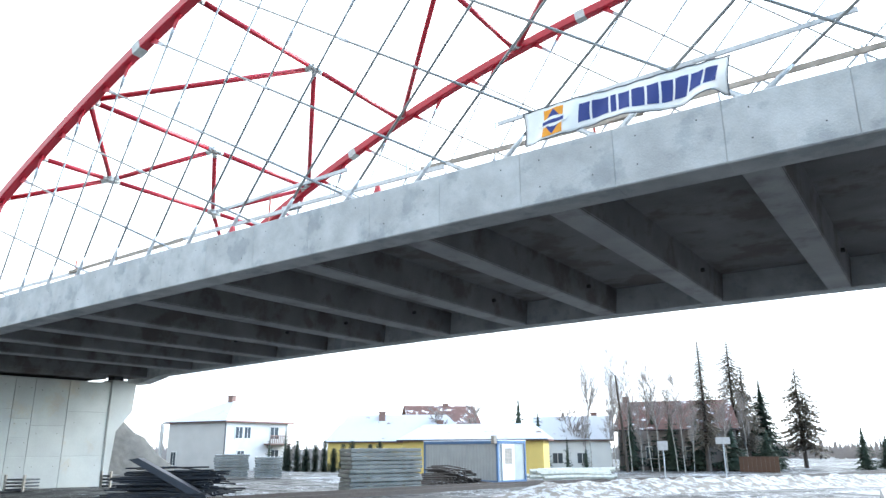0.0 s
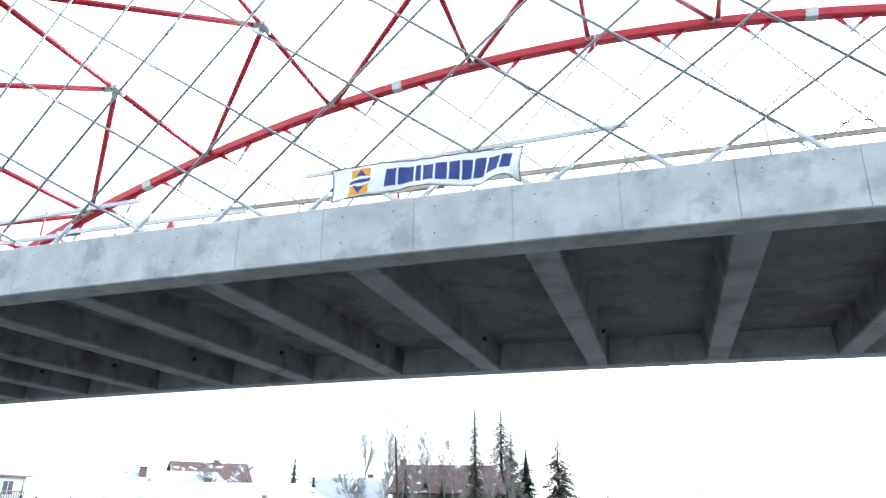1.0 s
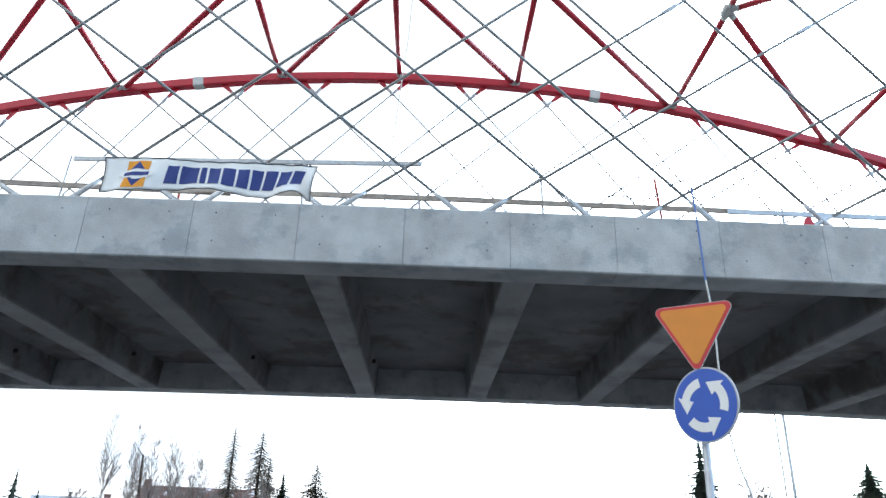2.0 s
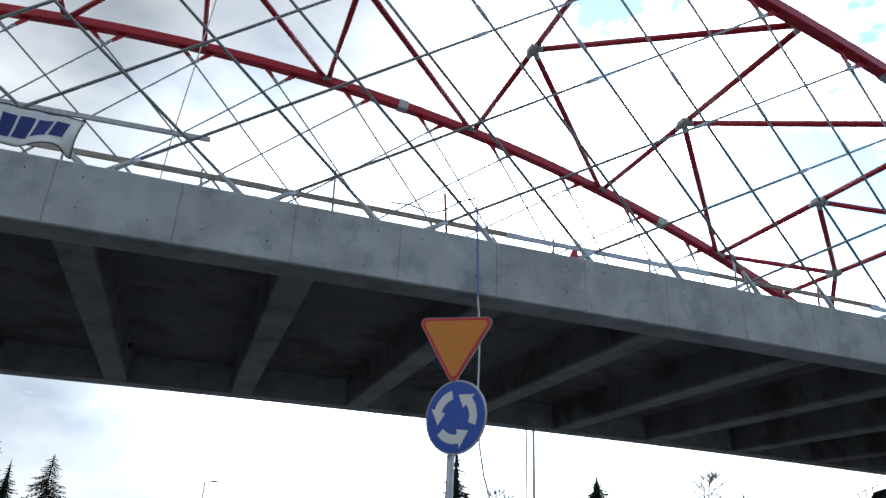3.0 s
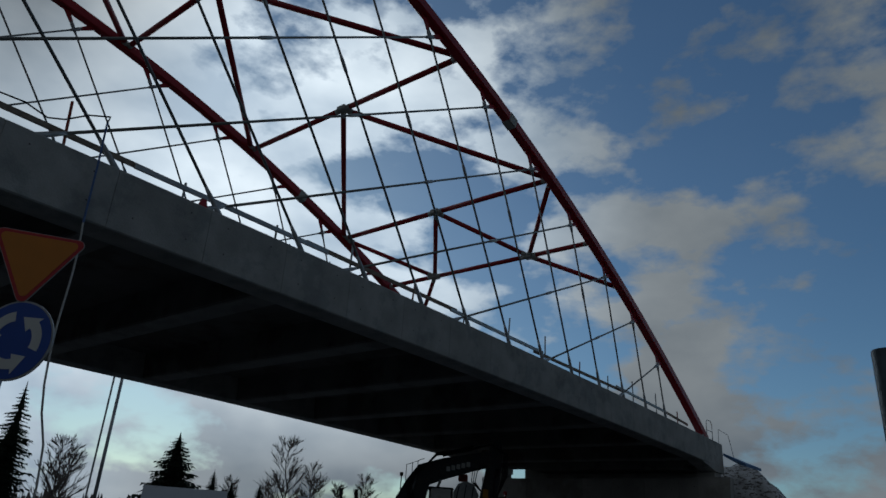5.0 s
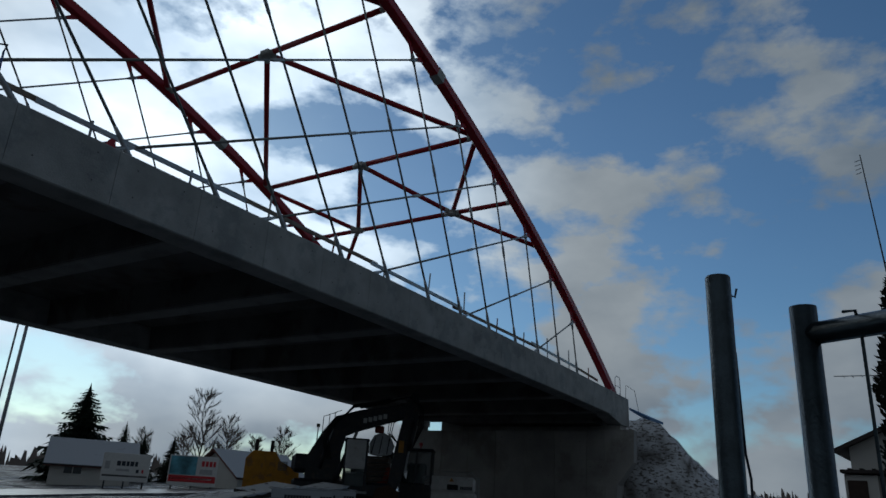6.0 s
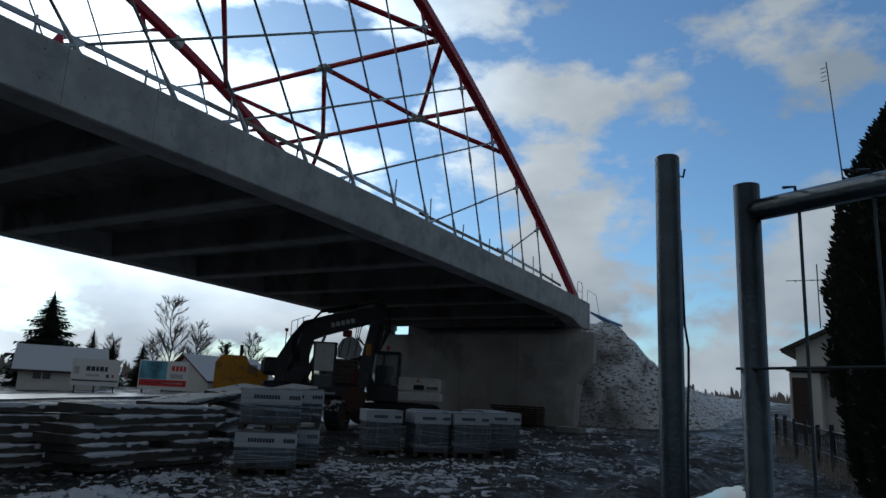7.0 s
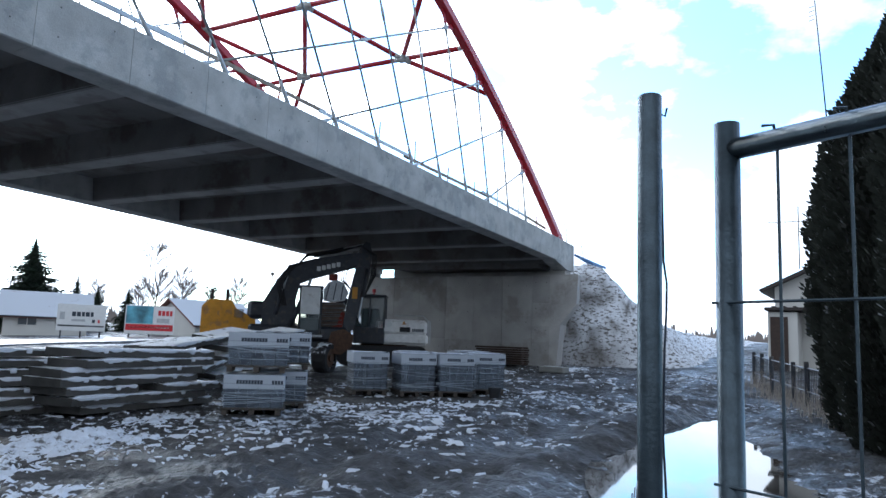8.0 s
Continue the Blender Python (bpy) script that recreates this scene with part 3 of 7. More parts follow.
# thick end beams over the bearings
for xa, xb in ((X_L, X_L + 1.5), (X_R - 1.5, X_R)):
    g = Geo()
    t = deck_top((xa + xb) / 2)
    g.box(xa, xb, D_NEAR + 0.57, D_FAR - 0.57, t - H_EDGE + 0.01, t - 0.12, bev=0.03)
    g.box(xa + 0.05, xb - 0.05, 10.3, 17.05, t - 1.10, t - H_EDGE + 0.03, bev=0.03)
    part("end_beam", g, CONCRETE_STAIN_SHADE, bridge)
    # the edge beams deepen over the bearings
    inner, outer = (xb, xa) if xa < 0 else (xa, xb)
    into = 1 if xa < 0 else -1
    for y0 in (D_NEAR + 0.004, D_FAR - 0.564):
        g = Geo()
        zb = t - H_EDGE
        g.prism([(outer, zb + 0.05), (outer, zb + 0.21 - 0.43), (outer + into * 0.9, zb - 0.22), (inner + into * 0.75, zb + 0.03)][::into], 0.56, Matrix.Translation((0, y0, 0)))
        part("haunch", g, CONCRETE, bridge)


def arch_rib(y):
    rib = Geo()
    n = 64
    half = 0.135
    ring = []
    xa, xb = X_MID - 29.6, X_MID + 29.6
    for i in range(n + 1):
        x = xa + (xb - xa) * i / n
        dz = -2 * 9.81 * (x - X_MID) / 29.92 ** 2
        nrm = Vector((-dz, 0, 1)).normalized()
        p = Vector((x, y, arch_z(x)))
        c = 0.03
        for s, u in ((-half, -0.16 + c), (-half + c, -0.16), (half - c, -0.16), (half, -0.16 + c), (half, 0.14 - c), (half - c, 0.14), (-half + c, 0.14), (-half, 0.14 - c)):
            ring.append(p + nrm * u + Vector((0, s, 0)))
    fs = [(i * 8 + k, i * 8 + (k + 1) % 8, (i + 1) * 8 + (k + 1) % 8, (i + 1) * 8 + k) for i in range(n) for k in range(8)]
    rib.add(ring, [f[::-1] for f in fs] + [tuple(range(8)), tuple(range(n * 8, n * 8 + 8))[::-1]])
    ob = part("arch", rib, RED, bridge, "red painted steel arch rib")
    for x in (-17.3, -7.8, 4.8, 14.45):
        band = Geo()
        vs = []
        for xx in (x - 0.16, x + 0.16):
            dz = -2 * 9.81 * (xx - X_MID) / 29.92 ** 2
            nrm = Vector((-dz, 0, 1)).normalized()
            for s, u in ((-0.139, -0.164), (0.139, -0.164), (0.139, 0.144), (-0.139, 0.144)):
                vs.append(Vector((xx, y, arch_z(xx))) + nrm * u + Vector((0, s, 0)))
        band.add(vs, [(k, k + 4, (k + 1) % 4 + 4, (k + 1) % 4) for k in range(4)])
        part("splice_band", band, PRIMER, ob, "unpainted grey weld band")
    for sgn in (-1, 1):
        x = X_MID + sgn * 29.2
        f = Geo()
        f.box(x - 0.75, x + 0.75, y - 0.34, y + 0.34, deck_top(x) - 0.05, deck_top(x) + 0.10, bev=0.015)
        for dx in (-0.5, 0.5):
            for dy in (-0.26, 0.26):
                f.tube([(x + dx, y + dy, deck_top(x) + 0.08), (x + dx, y + dy, deck_top(x) + 0.22)], 0.025, 6)
        part("base_plate", f, ZINC, ob, "steel base plate with bolts")
    return ob


for y in (Y_NEAR, Y_FAR):
    arch_rib(y)


def hanger(y, xa, xd):
    """A steel rod from the arch at xa down to the deck edge at xd, with its fork ends, coupler and lugs."""
    dz = -2 * 9.81 * (xa - X_MID) / 29.92 ** 2
    nrm = Vector((-dz, 0, 1)).normalized()
    top = Vector((xa, y, arch_z(xa))) - nrm * 0.16
    low = Vector((xd, y, deck_top(xd) + 0.05))
    d = (low - top).normalized()
    rod = Geo()
    rod.tube([top + d * 0.45, low - d * 0.55], 0.0265, 8)
    ob = part("hanger", rod, CABLE, bridge, smooth=True)
    fork = Geo()
    fork.tube([top + d * 0.36, top + d * 0.46, top + d * 0.62, top + d * 0.78], [0.038, 0.058, 0.045, 0.024], 8)
    part("fork", fork, ZINC, ob, "galvanised fork end", smooth=True)
    fork = Geo()
    fork.tube([low - d * 0.10, low - d * 0.25, low - d * 0.62, low - d * 0.80], [0.042, 0.050, 0.040, 0.024], 8)
    part("fork", fork, ZINC, ob, "galvanised fork end", smooth=True)
    length = (low - top).length
    if length > 5:
        fork = Geo()
        mid = top + d * length * 0.46
        fork.tube([mid - d * 0.24, mid - d * 0.12, mid + d * 0.12, mid + d * 0.24], [0.022, 0.040, 0.040, 0.022], 8)
        part("coupler", fork, ZINC, ob, "galvanised turnbuckle", smooth=True)
    side = Vector((0, 1, 0))
    for base, way, w, h in ((top - d * 0.06, d, 0.085, 0.54), (low + d * 0.12, -d, 0.13, 0.32)):
        lug = Geo()
        across = way.cross(side).normalized()
        vs = []
        for s in (-0.018, 0.018):
            vs += [base - across * w + side * s, base + across * w + side * s, base + across * w * 0.45 + way * h + side * s, base - across * w * 0.45 + way * h + side * s]
        lug.add(vs, [(0, 3, 2, 1), (4, 5, 6, 7), (0, 1, 5, 4), (1, 2, 6, 5), (2, 3, 7, 6), (3, 0, 4, 7)])
        part("lug", lug, RED, ob, "red gusset lug")


XC = -1.46
# where the falling and the rising rods meet the arch and the deck edge
FALLING = ((-27.3, -22.3), (-25.3, -17.95), (-23.2, -14.4), (-21.1, -11.4), (-18.95, -8.75), (-16.75, -6.27), (-14.45, -3.86), (-12.0, -1.69), (-9.5, 0.4), (-7.02, 2.43), (-4.54, 4.35), (-2.06, 6.15),
           (0.42, 7.95), (2.92, 9.65), (5.42, 11.4), (7.95, 13.1), (10.55, 14.85), (13.05, 16.45), (15.5, 18.05), (17.85, 19.75), (20.15, 21.4), (22.2, 23.1), (24.15, 24.75))
RISING = ((24.65, 20.66), (22.7, 16.06), (20.7, 12.01), (18.45, 8.51), (16.15, 5.36), (13.75, 2.7), (11.27, 0.32), (8.77, -1.87), (6.22, -3.94), (3.72, -5.94), (1.28, -7.8), (-1.25, -9.5),
          (-3.7, -11.3), (-6.15, -12.95), (-8.5, -14.4), (-11.0, -15.95), (-13.3, -17.55), (-15.65, -19.1), (-17.8, -20.6), (-20.0, -22.15), (-22.1, -23.8), (-24.2, -25.4), (-26.1, -27.0))
for y in (Y_NEAR, Y_FAR):
    for xa, xd in FALLING + RISING:
        hanger(y, xa, xd)


def brace(p, q, r=0.085):
    g = Geo()
    p, q = Vector(p), Vector(q)
    d = (q - p).normalized()
    g.tube([p + d * 0.18, q - d * 0.18], r, 12)
    ob = part("brace", g, RED, bridge, smooth=True)
    e = Geo()
    e.tube([p + d * 0.10, p + d * 0.30], r * 1.06, 12)
    part("brace_end", e, PRIMER, ob, "unpainted grey welded end", smooth=True)
    e = Geo()
    e.tube([q - d * 0.30, q - d * 0.10], r * 1.06, 12)
    part("brace_end", e, PRIMER, ob, "unpainted grey welded end", smooth=True)


def node(y, x):
    return Vector((x, y, arch_z(x)))


Y_MID = (Y_NEAR + Y_FAR) / 2
OFF = [0.0, 3.77, 8.72, 13.55, 18.2]
for s in (-1, 1):
    for i, o in enumerate(OFF):
        x = XC + s * o
        if i or s > 0:
            brace(node(Y_NEAR, x), node(Y_MID, x))
            brace(node(Y_MID, x), node(Y_FAR, x))
            g = Geo()
            m = Matrix.Translation(node(Y_MID, x))
            g.box(-0.15, 0.15, -0.17, 0.17, -0.085, 0.085, m, bev=0.03)
            part("brace_node", g, PRIMER, bridge, "grey welded brace node")
        if i + 1 < len(OFF):
            x2 = XC + s * OFF[i + 1]
            brace(node(Y_MID, x), node(Y_NEAR, x2))
            brace(node(Y_MID, x), node(Y_FAR, x2))
    x4, x5, x6 = XC + s * 18.2, XC + s * 20.85, XC + s * 22.9
    ya, yb = 12.3, 16.5
    for p, q in ((node(Y_NEAR, x5), node(ya, x5)), (node(ya, x5), node(yb, x5)), (node(yb, x5), node(Y_FAR, x5)), (node(Y_MID, x4), node(ya, x5)), (node(Y_MID, x4), node(yb, x5)),
                 (node(Y_NEAR, x4), node(ya, x5)), (node(Y_FAR, x4), node(yb, x5)), (node(ya, x5), node(Y_NEAR, x6)), (node(yb, x5), node(Y_FAR, x6))):
        brace(p, q, 0.08)
    for yy in (ya, yb):
        g = Geo()
        g.box(-0.15, 0.15, -0.17, 0.17, -0.085, 0.085, Matrix.Translation(node(yy, x5)), bev=0.03)
        part("brace_node", g, PRIMER, bridge, "grey welded brace node")

# starter bars along the deck edge
rnd = random.Random(3)
for y in (D_NEAR + 0.25,):
    for k in range(120):
        x = X_L + 0.6 + k * 0.49
        if x > X_R - 0.5 or rnd.random() < 0.35:
            continue
        g = Geo()
        h = rnd.uniform(0.06, 0.16)
        z = deck_top(x) - 0.02
        g.tube([(x, y + rnd.uniform(-0.08, 0.12), z), (x + rnd.uniform(-0.02, 0.02), y, z + h)], [0.028, 0.012], 5)
        part("anchor_stud", g, ZINC, bridge)


# temporary guard rail of boards on red and grey posts
def guard_rail():
    ob = thing("guard_rail", "temporary timber and steel guard rail along the deck edge", "guard rail")
    y = 10.25
    x = X_L + 1.0
    i = 0
    r = random.Random(8)
    while x < X_R - 1.5:
        z = deck_top(x)
        g = Geo()
        lean = r.uniform(-0.12, 0.12)
        hh = r.choice([0.75, 0.95, 1.2])
        g.tube([(x, y + 0.05, z - 0.1), (x + lean, y + 0.05, z + hh)], 0.022, 6)
        part("post", g, RUST_RED if i % 4 == 1 else ZINC, ob)
        x += 1.95
        i += 1
    # horizontal tubes, lapped
    x = X_L + 1.0
    while x < X_R - 3:
        ln = r.uniform(4.0, 5.6)
        g = Geo()
        x2 = min(x + ln, X_R - 1)
        z0, z1 = deck_top(x) + 0.62 + r.uniform(-0.05, 0.06), deck_top(x2) + 0.62 + r.uniform(-0.08, 0.05)
        d = Vector((x2 - x, 0, z1 - z0))
        i += 1
        m = Matrix.Translation((x, y - 0.03 - 0.05 * (i % 2), z0)) @ Matrix.Rotation(-math.atan2(d.z, d.x), 4, "Y")
        g.box(0, d.length, -0.02, 0.02, -0.045, 0.045, m, bev=0.006)
        part("rail_board", g, TIMBER if r.random() < 0.3 else ZINC, ob)
        x += ln - r.uniform(0.3, 0.6)
    for xa, xb, za, zb in ((-6.0, -0.4, 1.05, 1.18), (-13.5, -9.5, 1.0, 1.05)):
        g = Geo()
        m = Matrix.Translation((xa, y - 0.14, deck_top(xa) + za)) @ Matrix.Rotation(-math.atan2(deck_top(xb) + zb - deck_top(xa) - za, xb - xa), 4, "Y")
        g.box(0, xb - xa, -0.02, 0.02, -0.04, 0.04, m, bev=0.006)
        part("rail_board", g, ZINC, ob)
    return ob


guard_rail()


# banner tied to the rail
def banner():
    ob = thing("banner", "long white cloth banner with navy print and an orange emblem", "banner")
    x0, x1, zt, hb = -5.05, -1.93, 6.80, 0.56
    g = Geo()
    nx, nz = 48, 10

    def at(u, v, off=0.0):
        # v: 0 at the top edge, 1 at the bottom edge
        top = zt + 0.02 * math.sin(u * 3.1) - 0.03 * u + 0.03 * math.sin(u * 9.0) * 0.4
        drop = hb * (1 - 0.18 * math.exp(-((u - 0.45) / 0.22) ** 2) - (0.22 * ease((u - 0.80) / 0.12) * (1 - ease((u - 0.93) / 0.07))))
        fold = 0.035 * math.sin(u * 17 + v * 2.2) * (0.3 + v) + 0.05 * math.sin(u * 31 - v * 3.0) * v * ease((u - 0.6) / 0.4) + 0.012 * math.sin(u * 60 + v * 5)
        return (x0 + (x1 - x0) * u + 0.02 * math.sin(v * 3 + u * 9) - 0.05 * v * ease((u - 0.9) / 0.1), D_NEAR - 0.03 - off + fold, top - drop * v)

    g.add([at(i / nx, j / nz) for j in range(nz + 1) for i in range(nx + 1)], [(j * (nx + 1) + i, (j + 1) * (nx + 1) + i, (j + 1) * (nx + 1) + i + 1, j * (nx + 1) + i + 1) for j in range(nz) for i in range(nx)])
    cloth = part("cloth", g, WHITE_CLOTH, ob, smooth=True)
    sol = cloth.modifiers.new("thickness", "SOLIDIFY")
    sol.thickness = 0.003

    def patch(name, u0, u1, v0, v1, mat, off=0.006, skew=0.0, shape=None):
        q = Geo()
        n = 6
        for j in range(n + 1):
            for i in range(n + 1):
                u, v = u0 + (u1 - u0) * i / n, v0 + (v1 - v0) * j / n
                if shape == "diamond":
                    u = (u0 + u1) / 2 + (u - (u0 + u1) / 2) * (1 - abs(2 * j / n - 1))
                if shape == "oval":
                    u = (u0 + u1) / 2 + (u - (u0 + u1) / 2) * math.sqrt(max(0.0, 1.02 - (2 * j / n - 1) ** 2))
                q.v.append(at(u + skew * (0.5 - j / n), v, off))
        q.f = [(j * (n + 1) + i, (j + 1) * (n + 1) + i, (j + 1) * (n + 1) + i + 1, j * (n + 1) + i + 1) for j in range(n) for i in range(n)]
        q.k = [0] * len(q.f)
        return part(name, q, mat, ob)

    patch("emblem", 0.105, 0.215, 0.10, 0.93, ORANGE_PRINT, 0.006)
    patch("emblem", 0.105, 0.215, 0.12, 0.90, NAVY, 0.010, shape="diamond")
    patch("emblem", 0.075, 0.250, 0.36, 0.68, WHITE_CLOTH, 0.014, shape="oval")
    patch("emblem", 0.10, 0.225, 0.46, 0.58, NAVY, 0.018)
    # a row of bold blocks where the lettering stands
    u = 0.30
    for w in (0.058, 0.082, 0.026, 0.052, 0.056, 0.052, 0.050, 0.058, 0.056, 0.058):
        patch("printed_block", u, u + w, 0.22, 0.80 - 0.10 * ease((u - 0.72) / 0.15), NAVY, 0.006, 0.010)
        u += w + 0.011
    hem = Geo()
    for j in (0, 1):
        hem.tube([at(i / nx, j, 0.004) for i in range(nx + 1)], 0.008, 5)
    for i in (0, 1):
        hem.tube([at(i, j / nz, 0.004) for j in range(nz + 1)], 0.008, 5)
    part("hem", hem, INK, ob, "dark sewn hem")


banner()

# rope slung over the deck edge and hanging down
rp = thing("rope", "blue and white rope hanging from the deck edge", "rope")
g = Geo()
pts = [(3.62, D_NEAR - 0.05, 6.72), (3.64, D_NEAR - 0.07, 6.1), (3.66, D_NEAR - 0.07, 5.2)]
g.tube(pts, 0.014, 6)
part("upper_length", g, ROPE_BLUE, rp)
g = Geo()
g.tube([(3.66, D_NEAR - 0.07, 5.2)] + [(3.66 + 0.02 * math.sin(k * 0.7), D_NEAR - 0.07 - 0.02 * k, 5.2 - 0.24 * k) for k in range(1, 10)] + [(3.70, 9.0, 2.7), (3.80, 8.97, 2.35), (3.84, 8.95, 1.9), (3.83, 8.95, 0.9), (3.80, 8.95, 0.02)], 0.013, 6)
part("hanging_end", g, ROPE_WHITE, rp)
g = Geo()
g.tube([(2.4, 9.8, 6.75), (2.7, 9.7, 6.72), (3.0, 9.65, 6.62), (3.2, 9.6, 6.68), (3.45, 9.5, 6.85), (3.7, 9.4, 6.92), (3.62, 9.25, 6.72)], 0.012, 6)
part("loop", g, INK, rp, "dark cable loop lying on the deck edge")

# thin sling hanging from the far arch
sl = Geo()
sl.tube([(-0.6, Y_NEAR + 0.3, 14.6), (-0.75, Y_NEAR + 0.35, 10.0), (-0.95, Y_NEAR + 0.4, 7.4), (-1.0, 10.2, 6.2)], 0.010, 5)
single("sling", sl, ROPE_WHITE, "thin white sling hanging from the steel arch", "sling")


# ---------- abutments ----------
def abutment(name, x_face, into, y0, y1, z0, z1, label, wall_mat):
    """into: +1 when the mass lies towards +x."""
    ob = thing(name, label, "bridge abutment", kind="structure")
    core = Geo()
    xa, xb = sorted((x_face + into * 0.03, x_face + into * 2.2))
    core.box(xa, xb, y0 + 0.03, y1 - 0.03, z0 - 0.6, z1 - 0.02)
    c = part("wall_core", core, wall_mat, ob)
    # formwork bays
    rnd = random.Random(int(abs(x_face) * 10))
    ys = [y0]
    while ys[-1] < y1 - 1.6:
        ys.append(ys[-1] + rnd.choice([0.75, 1.35, 1.35, 1.8]))
    ys.append(y1)
    for a, b in zip(ys[:-1], ys[1:]):
        cut = rnd.choice([0.62, 0.70, 0.70, 0.56])
        zs = [z0 - 0.3, z0 + (z1 - z0) * 0.28, z0 + (z1 - z0) * cut, z1]
        if b - a < 0.9:
            zs.insert(2, z0 + (z1 - z0) * 0.45)
        for p, q in zip(zs[:-1], zs[1:]):
            g = Geo()
            step = rnd.uniform(-0.004, 0.004)
            u0, u1 = sorted((x_face + step, x_face + into * 0.12))
            g.box(u0, u1, a + 0.005, b - 0.005, p + 0.005, q - 0.005, bev=0.006)
            # tie holes
            for fy in (0.2, 0.8):
                g.tube([(x_face + step - into * 0.002, a + (b - a) * fy, p + (q - p) * 0.75), (x_face + into * 0.05, a + (b - a) * fy, p + (q - p) * 0.75)], 0.016, 6, slot=1)
            part("concrete_panel", g, [wall_mat, HOLE], c)
    # wing walls at both ends: wider at the top
    for y, s in ((y0, -1), (y1, 1)):
        g = Geo()
        prof = [(-s * 0.25, z0 - 0.4), (-s * 0.25, z1 + 0.04), (s * 1.18, z1 + 0.04), (s * 1.12, z1 - 1.15), (s * 0.46, z1 - 2.0), (s * 0.26, z0 - 0.4)]
        x0, x1 = x_face + into * 0.012, x_face + into * 0.75
        vs = [(x0, y + py, pz) for py, pz in prof] + [(x1, y + py * 0.9, pz) for py, pz in prof]
        fs = [(i, (i + 1) % 6, (i + 1) % 6 + 6, i + 6) for i in range(6)] + [tuple(range(6)), tuple(range(6, 12))[::-1]]
        g.add(vs, fs)
        part("wing_wall", g, wall_mat, ob)
    # back wall that holds the fill behind the bearings
    g = Geo()
    u0, u1 = sorted((x_face + into * 1.36, x_face + into * 1.80))
    g.box(u0, u1, y0 + 0.1, y1 - 0.25, z1 - 0.025, deck_top(x_face) - 0.10, bev=0.02)
    part("back_wall", g, wall_mat, ob)
    # bearings
    for y in (y0 - 0.2, y1 + 0.55):
        g = Geo()
        u0, u1 = sorted((x_face + into * 0.25, x_face + into * 0.95))
        top = deck_top(x_face) - H_EDGE - 0.02
        g.box(u0, u1, y - 0.35, y + 0.35, z1 - 0.03, (z1 + top) / 2, bev=0.01)
        part("bearing_plinth", g, wall_mat, ob)
        g = Geo()
        g.box(u0 + 0.1, u1 - 0.1, y - 0.22, y + 0.22, (z1 + top) / 2, top + 0.01, bev=0.01)
        part("bearing", g, BLACK, ob, "black elastomer bearing")
    return ob


abutment("abutment_east", 27.5, 1, 9.9, 18.6, 0.55, 4.30, "board-marked grey concrete abutment wall under the bridge end", CONCRETE_GREY)
abutment("abutment_west", -29.3, -1, 9.9, 17.35, 0.30, 4.45, "pale stained concrete abutment wall under the bridge end", CONCRETE_WALL)


# ---------- ground ----------
def axis_steps(lo, hi, fine_lo, fine_hi, fine):
    out = [fine_lo]
    while out[-1] < fine_hi:
        out.append(out[-1] + fine)
    s = fine
    while out[-1] < hi:
        s *= 1.22
        out.append(out[-1] + s)
    s, left = fine, [fine_lo]
    while left[-1] > lo:
        s *= 1.22
        left.append(left[-1] - s)
    return left[:0:-1] + out


def rough_land(x, y):
    """The ground with ruts, clods and trodden unevenness."""
    z = land(x, y)
    near = math.exp(-((x - 12) / 16) ** 4) * math.exp(-((y - 6) / 12) ** 4)
    if near > 0.01:
        near *= 1.0 - pond(x, y)
        z += near * 0.022 * noise.noise(Vector((x * 0.9, y * 0.9, 1.0)))
        z += near * 0.026 * noise.noise(Vector((x * 2.6, y * 2.6, 4.0)))
        # wheel ruts leading away along the site track
        u = y - (3.9 + 0.10 * (x - 10) + 0.5 * math.sin(x * 0.22))
        track = math.exp(-(u / 2.6) ** 4)
        z += near * track * 0.055 * math.sin(u * 4.2 + 0.6 * noise.noise(Vector((x * 0.5, y * 0.5, 9.0))) * 3)
        z += near * 0.026 * noise.noise(Vector((x * 6, y * 6, 2.0)))
        z += near * 0.040 * noise.noise(Vector((x * 13, y * 13, 5.0)))
        z += near * track * 0.020 * math.sin(x * 9.0 + 3.0 * abs(math.sin(u * 2.1)))
    z += 0.05 * noise.noise(Vector((x * 0.15, y * 0.15, 7.0)))
    return z


gx, gy = axis_steps(-700, 900, 3.0, 27.0, 0.075), axis_steps(-600, 900, -2.0, 13.0, 0.075)
g = Geo()
nx, ny = len(gx), len(gy)
g.v = [(x, y, rough_land(x, y)) for y in gy for x in gx]
g.f = [(j * nx + i, j * nx + i + 1, (j + 1) * nx + i + 1, (j + 1) * nx + i) for j in range(ny - 1) for i in range(nx - 1)]
g.k = [0] * len(g.f)
single("ground", g, MUD, "dark wet mud of a building site with patches of thin snow", "ground", kind="structure", smooth=True)

w = Geo()
shore = []
for k in range(41):
    x = 5.9 + 12.4 * k / 40
    yc, hw = pond_line(x)
    reach = 1.25 * hw * math.sqrt(max(0.0, 1.0 - ((x - 12.1) / 6.2) ** 2))
    shore.append((x, yc - reach, yc + reach))
w.add([(x, a, 0.008) for x, a, b in shore] + [(x, b, 0.008) for x, a, b in shore], [(k, k + 1, k + 42, k + 41) for k in range(40)])
single("water", w, WATER, "still brown puddle that mirrors the sky", "puddle", kind="structure")


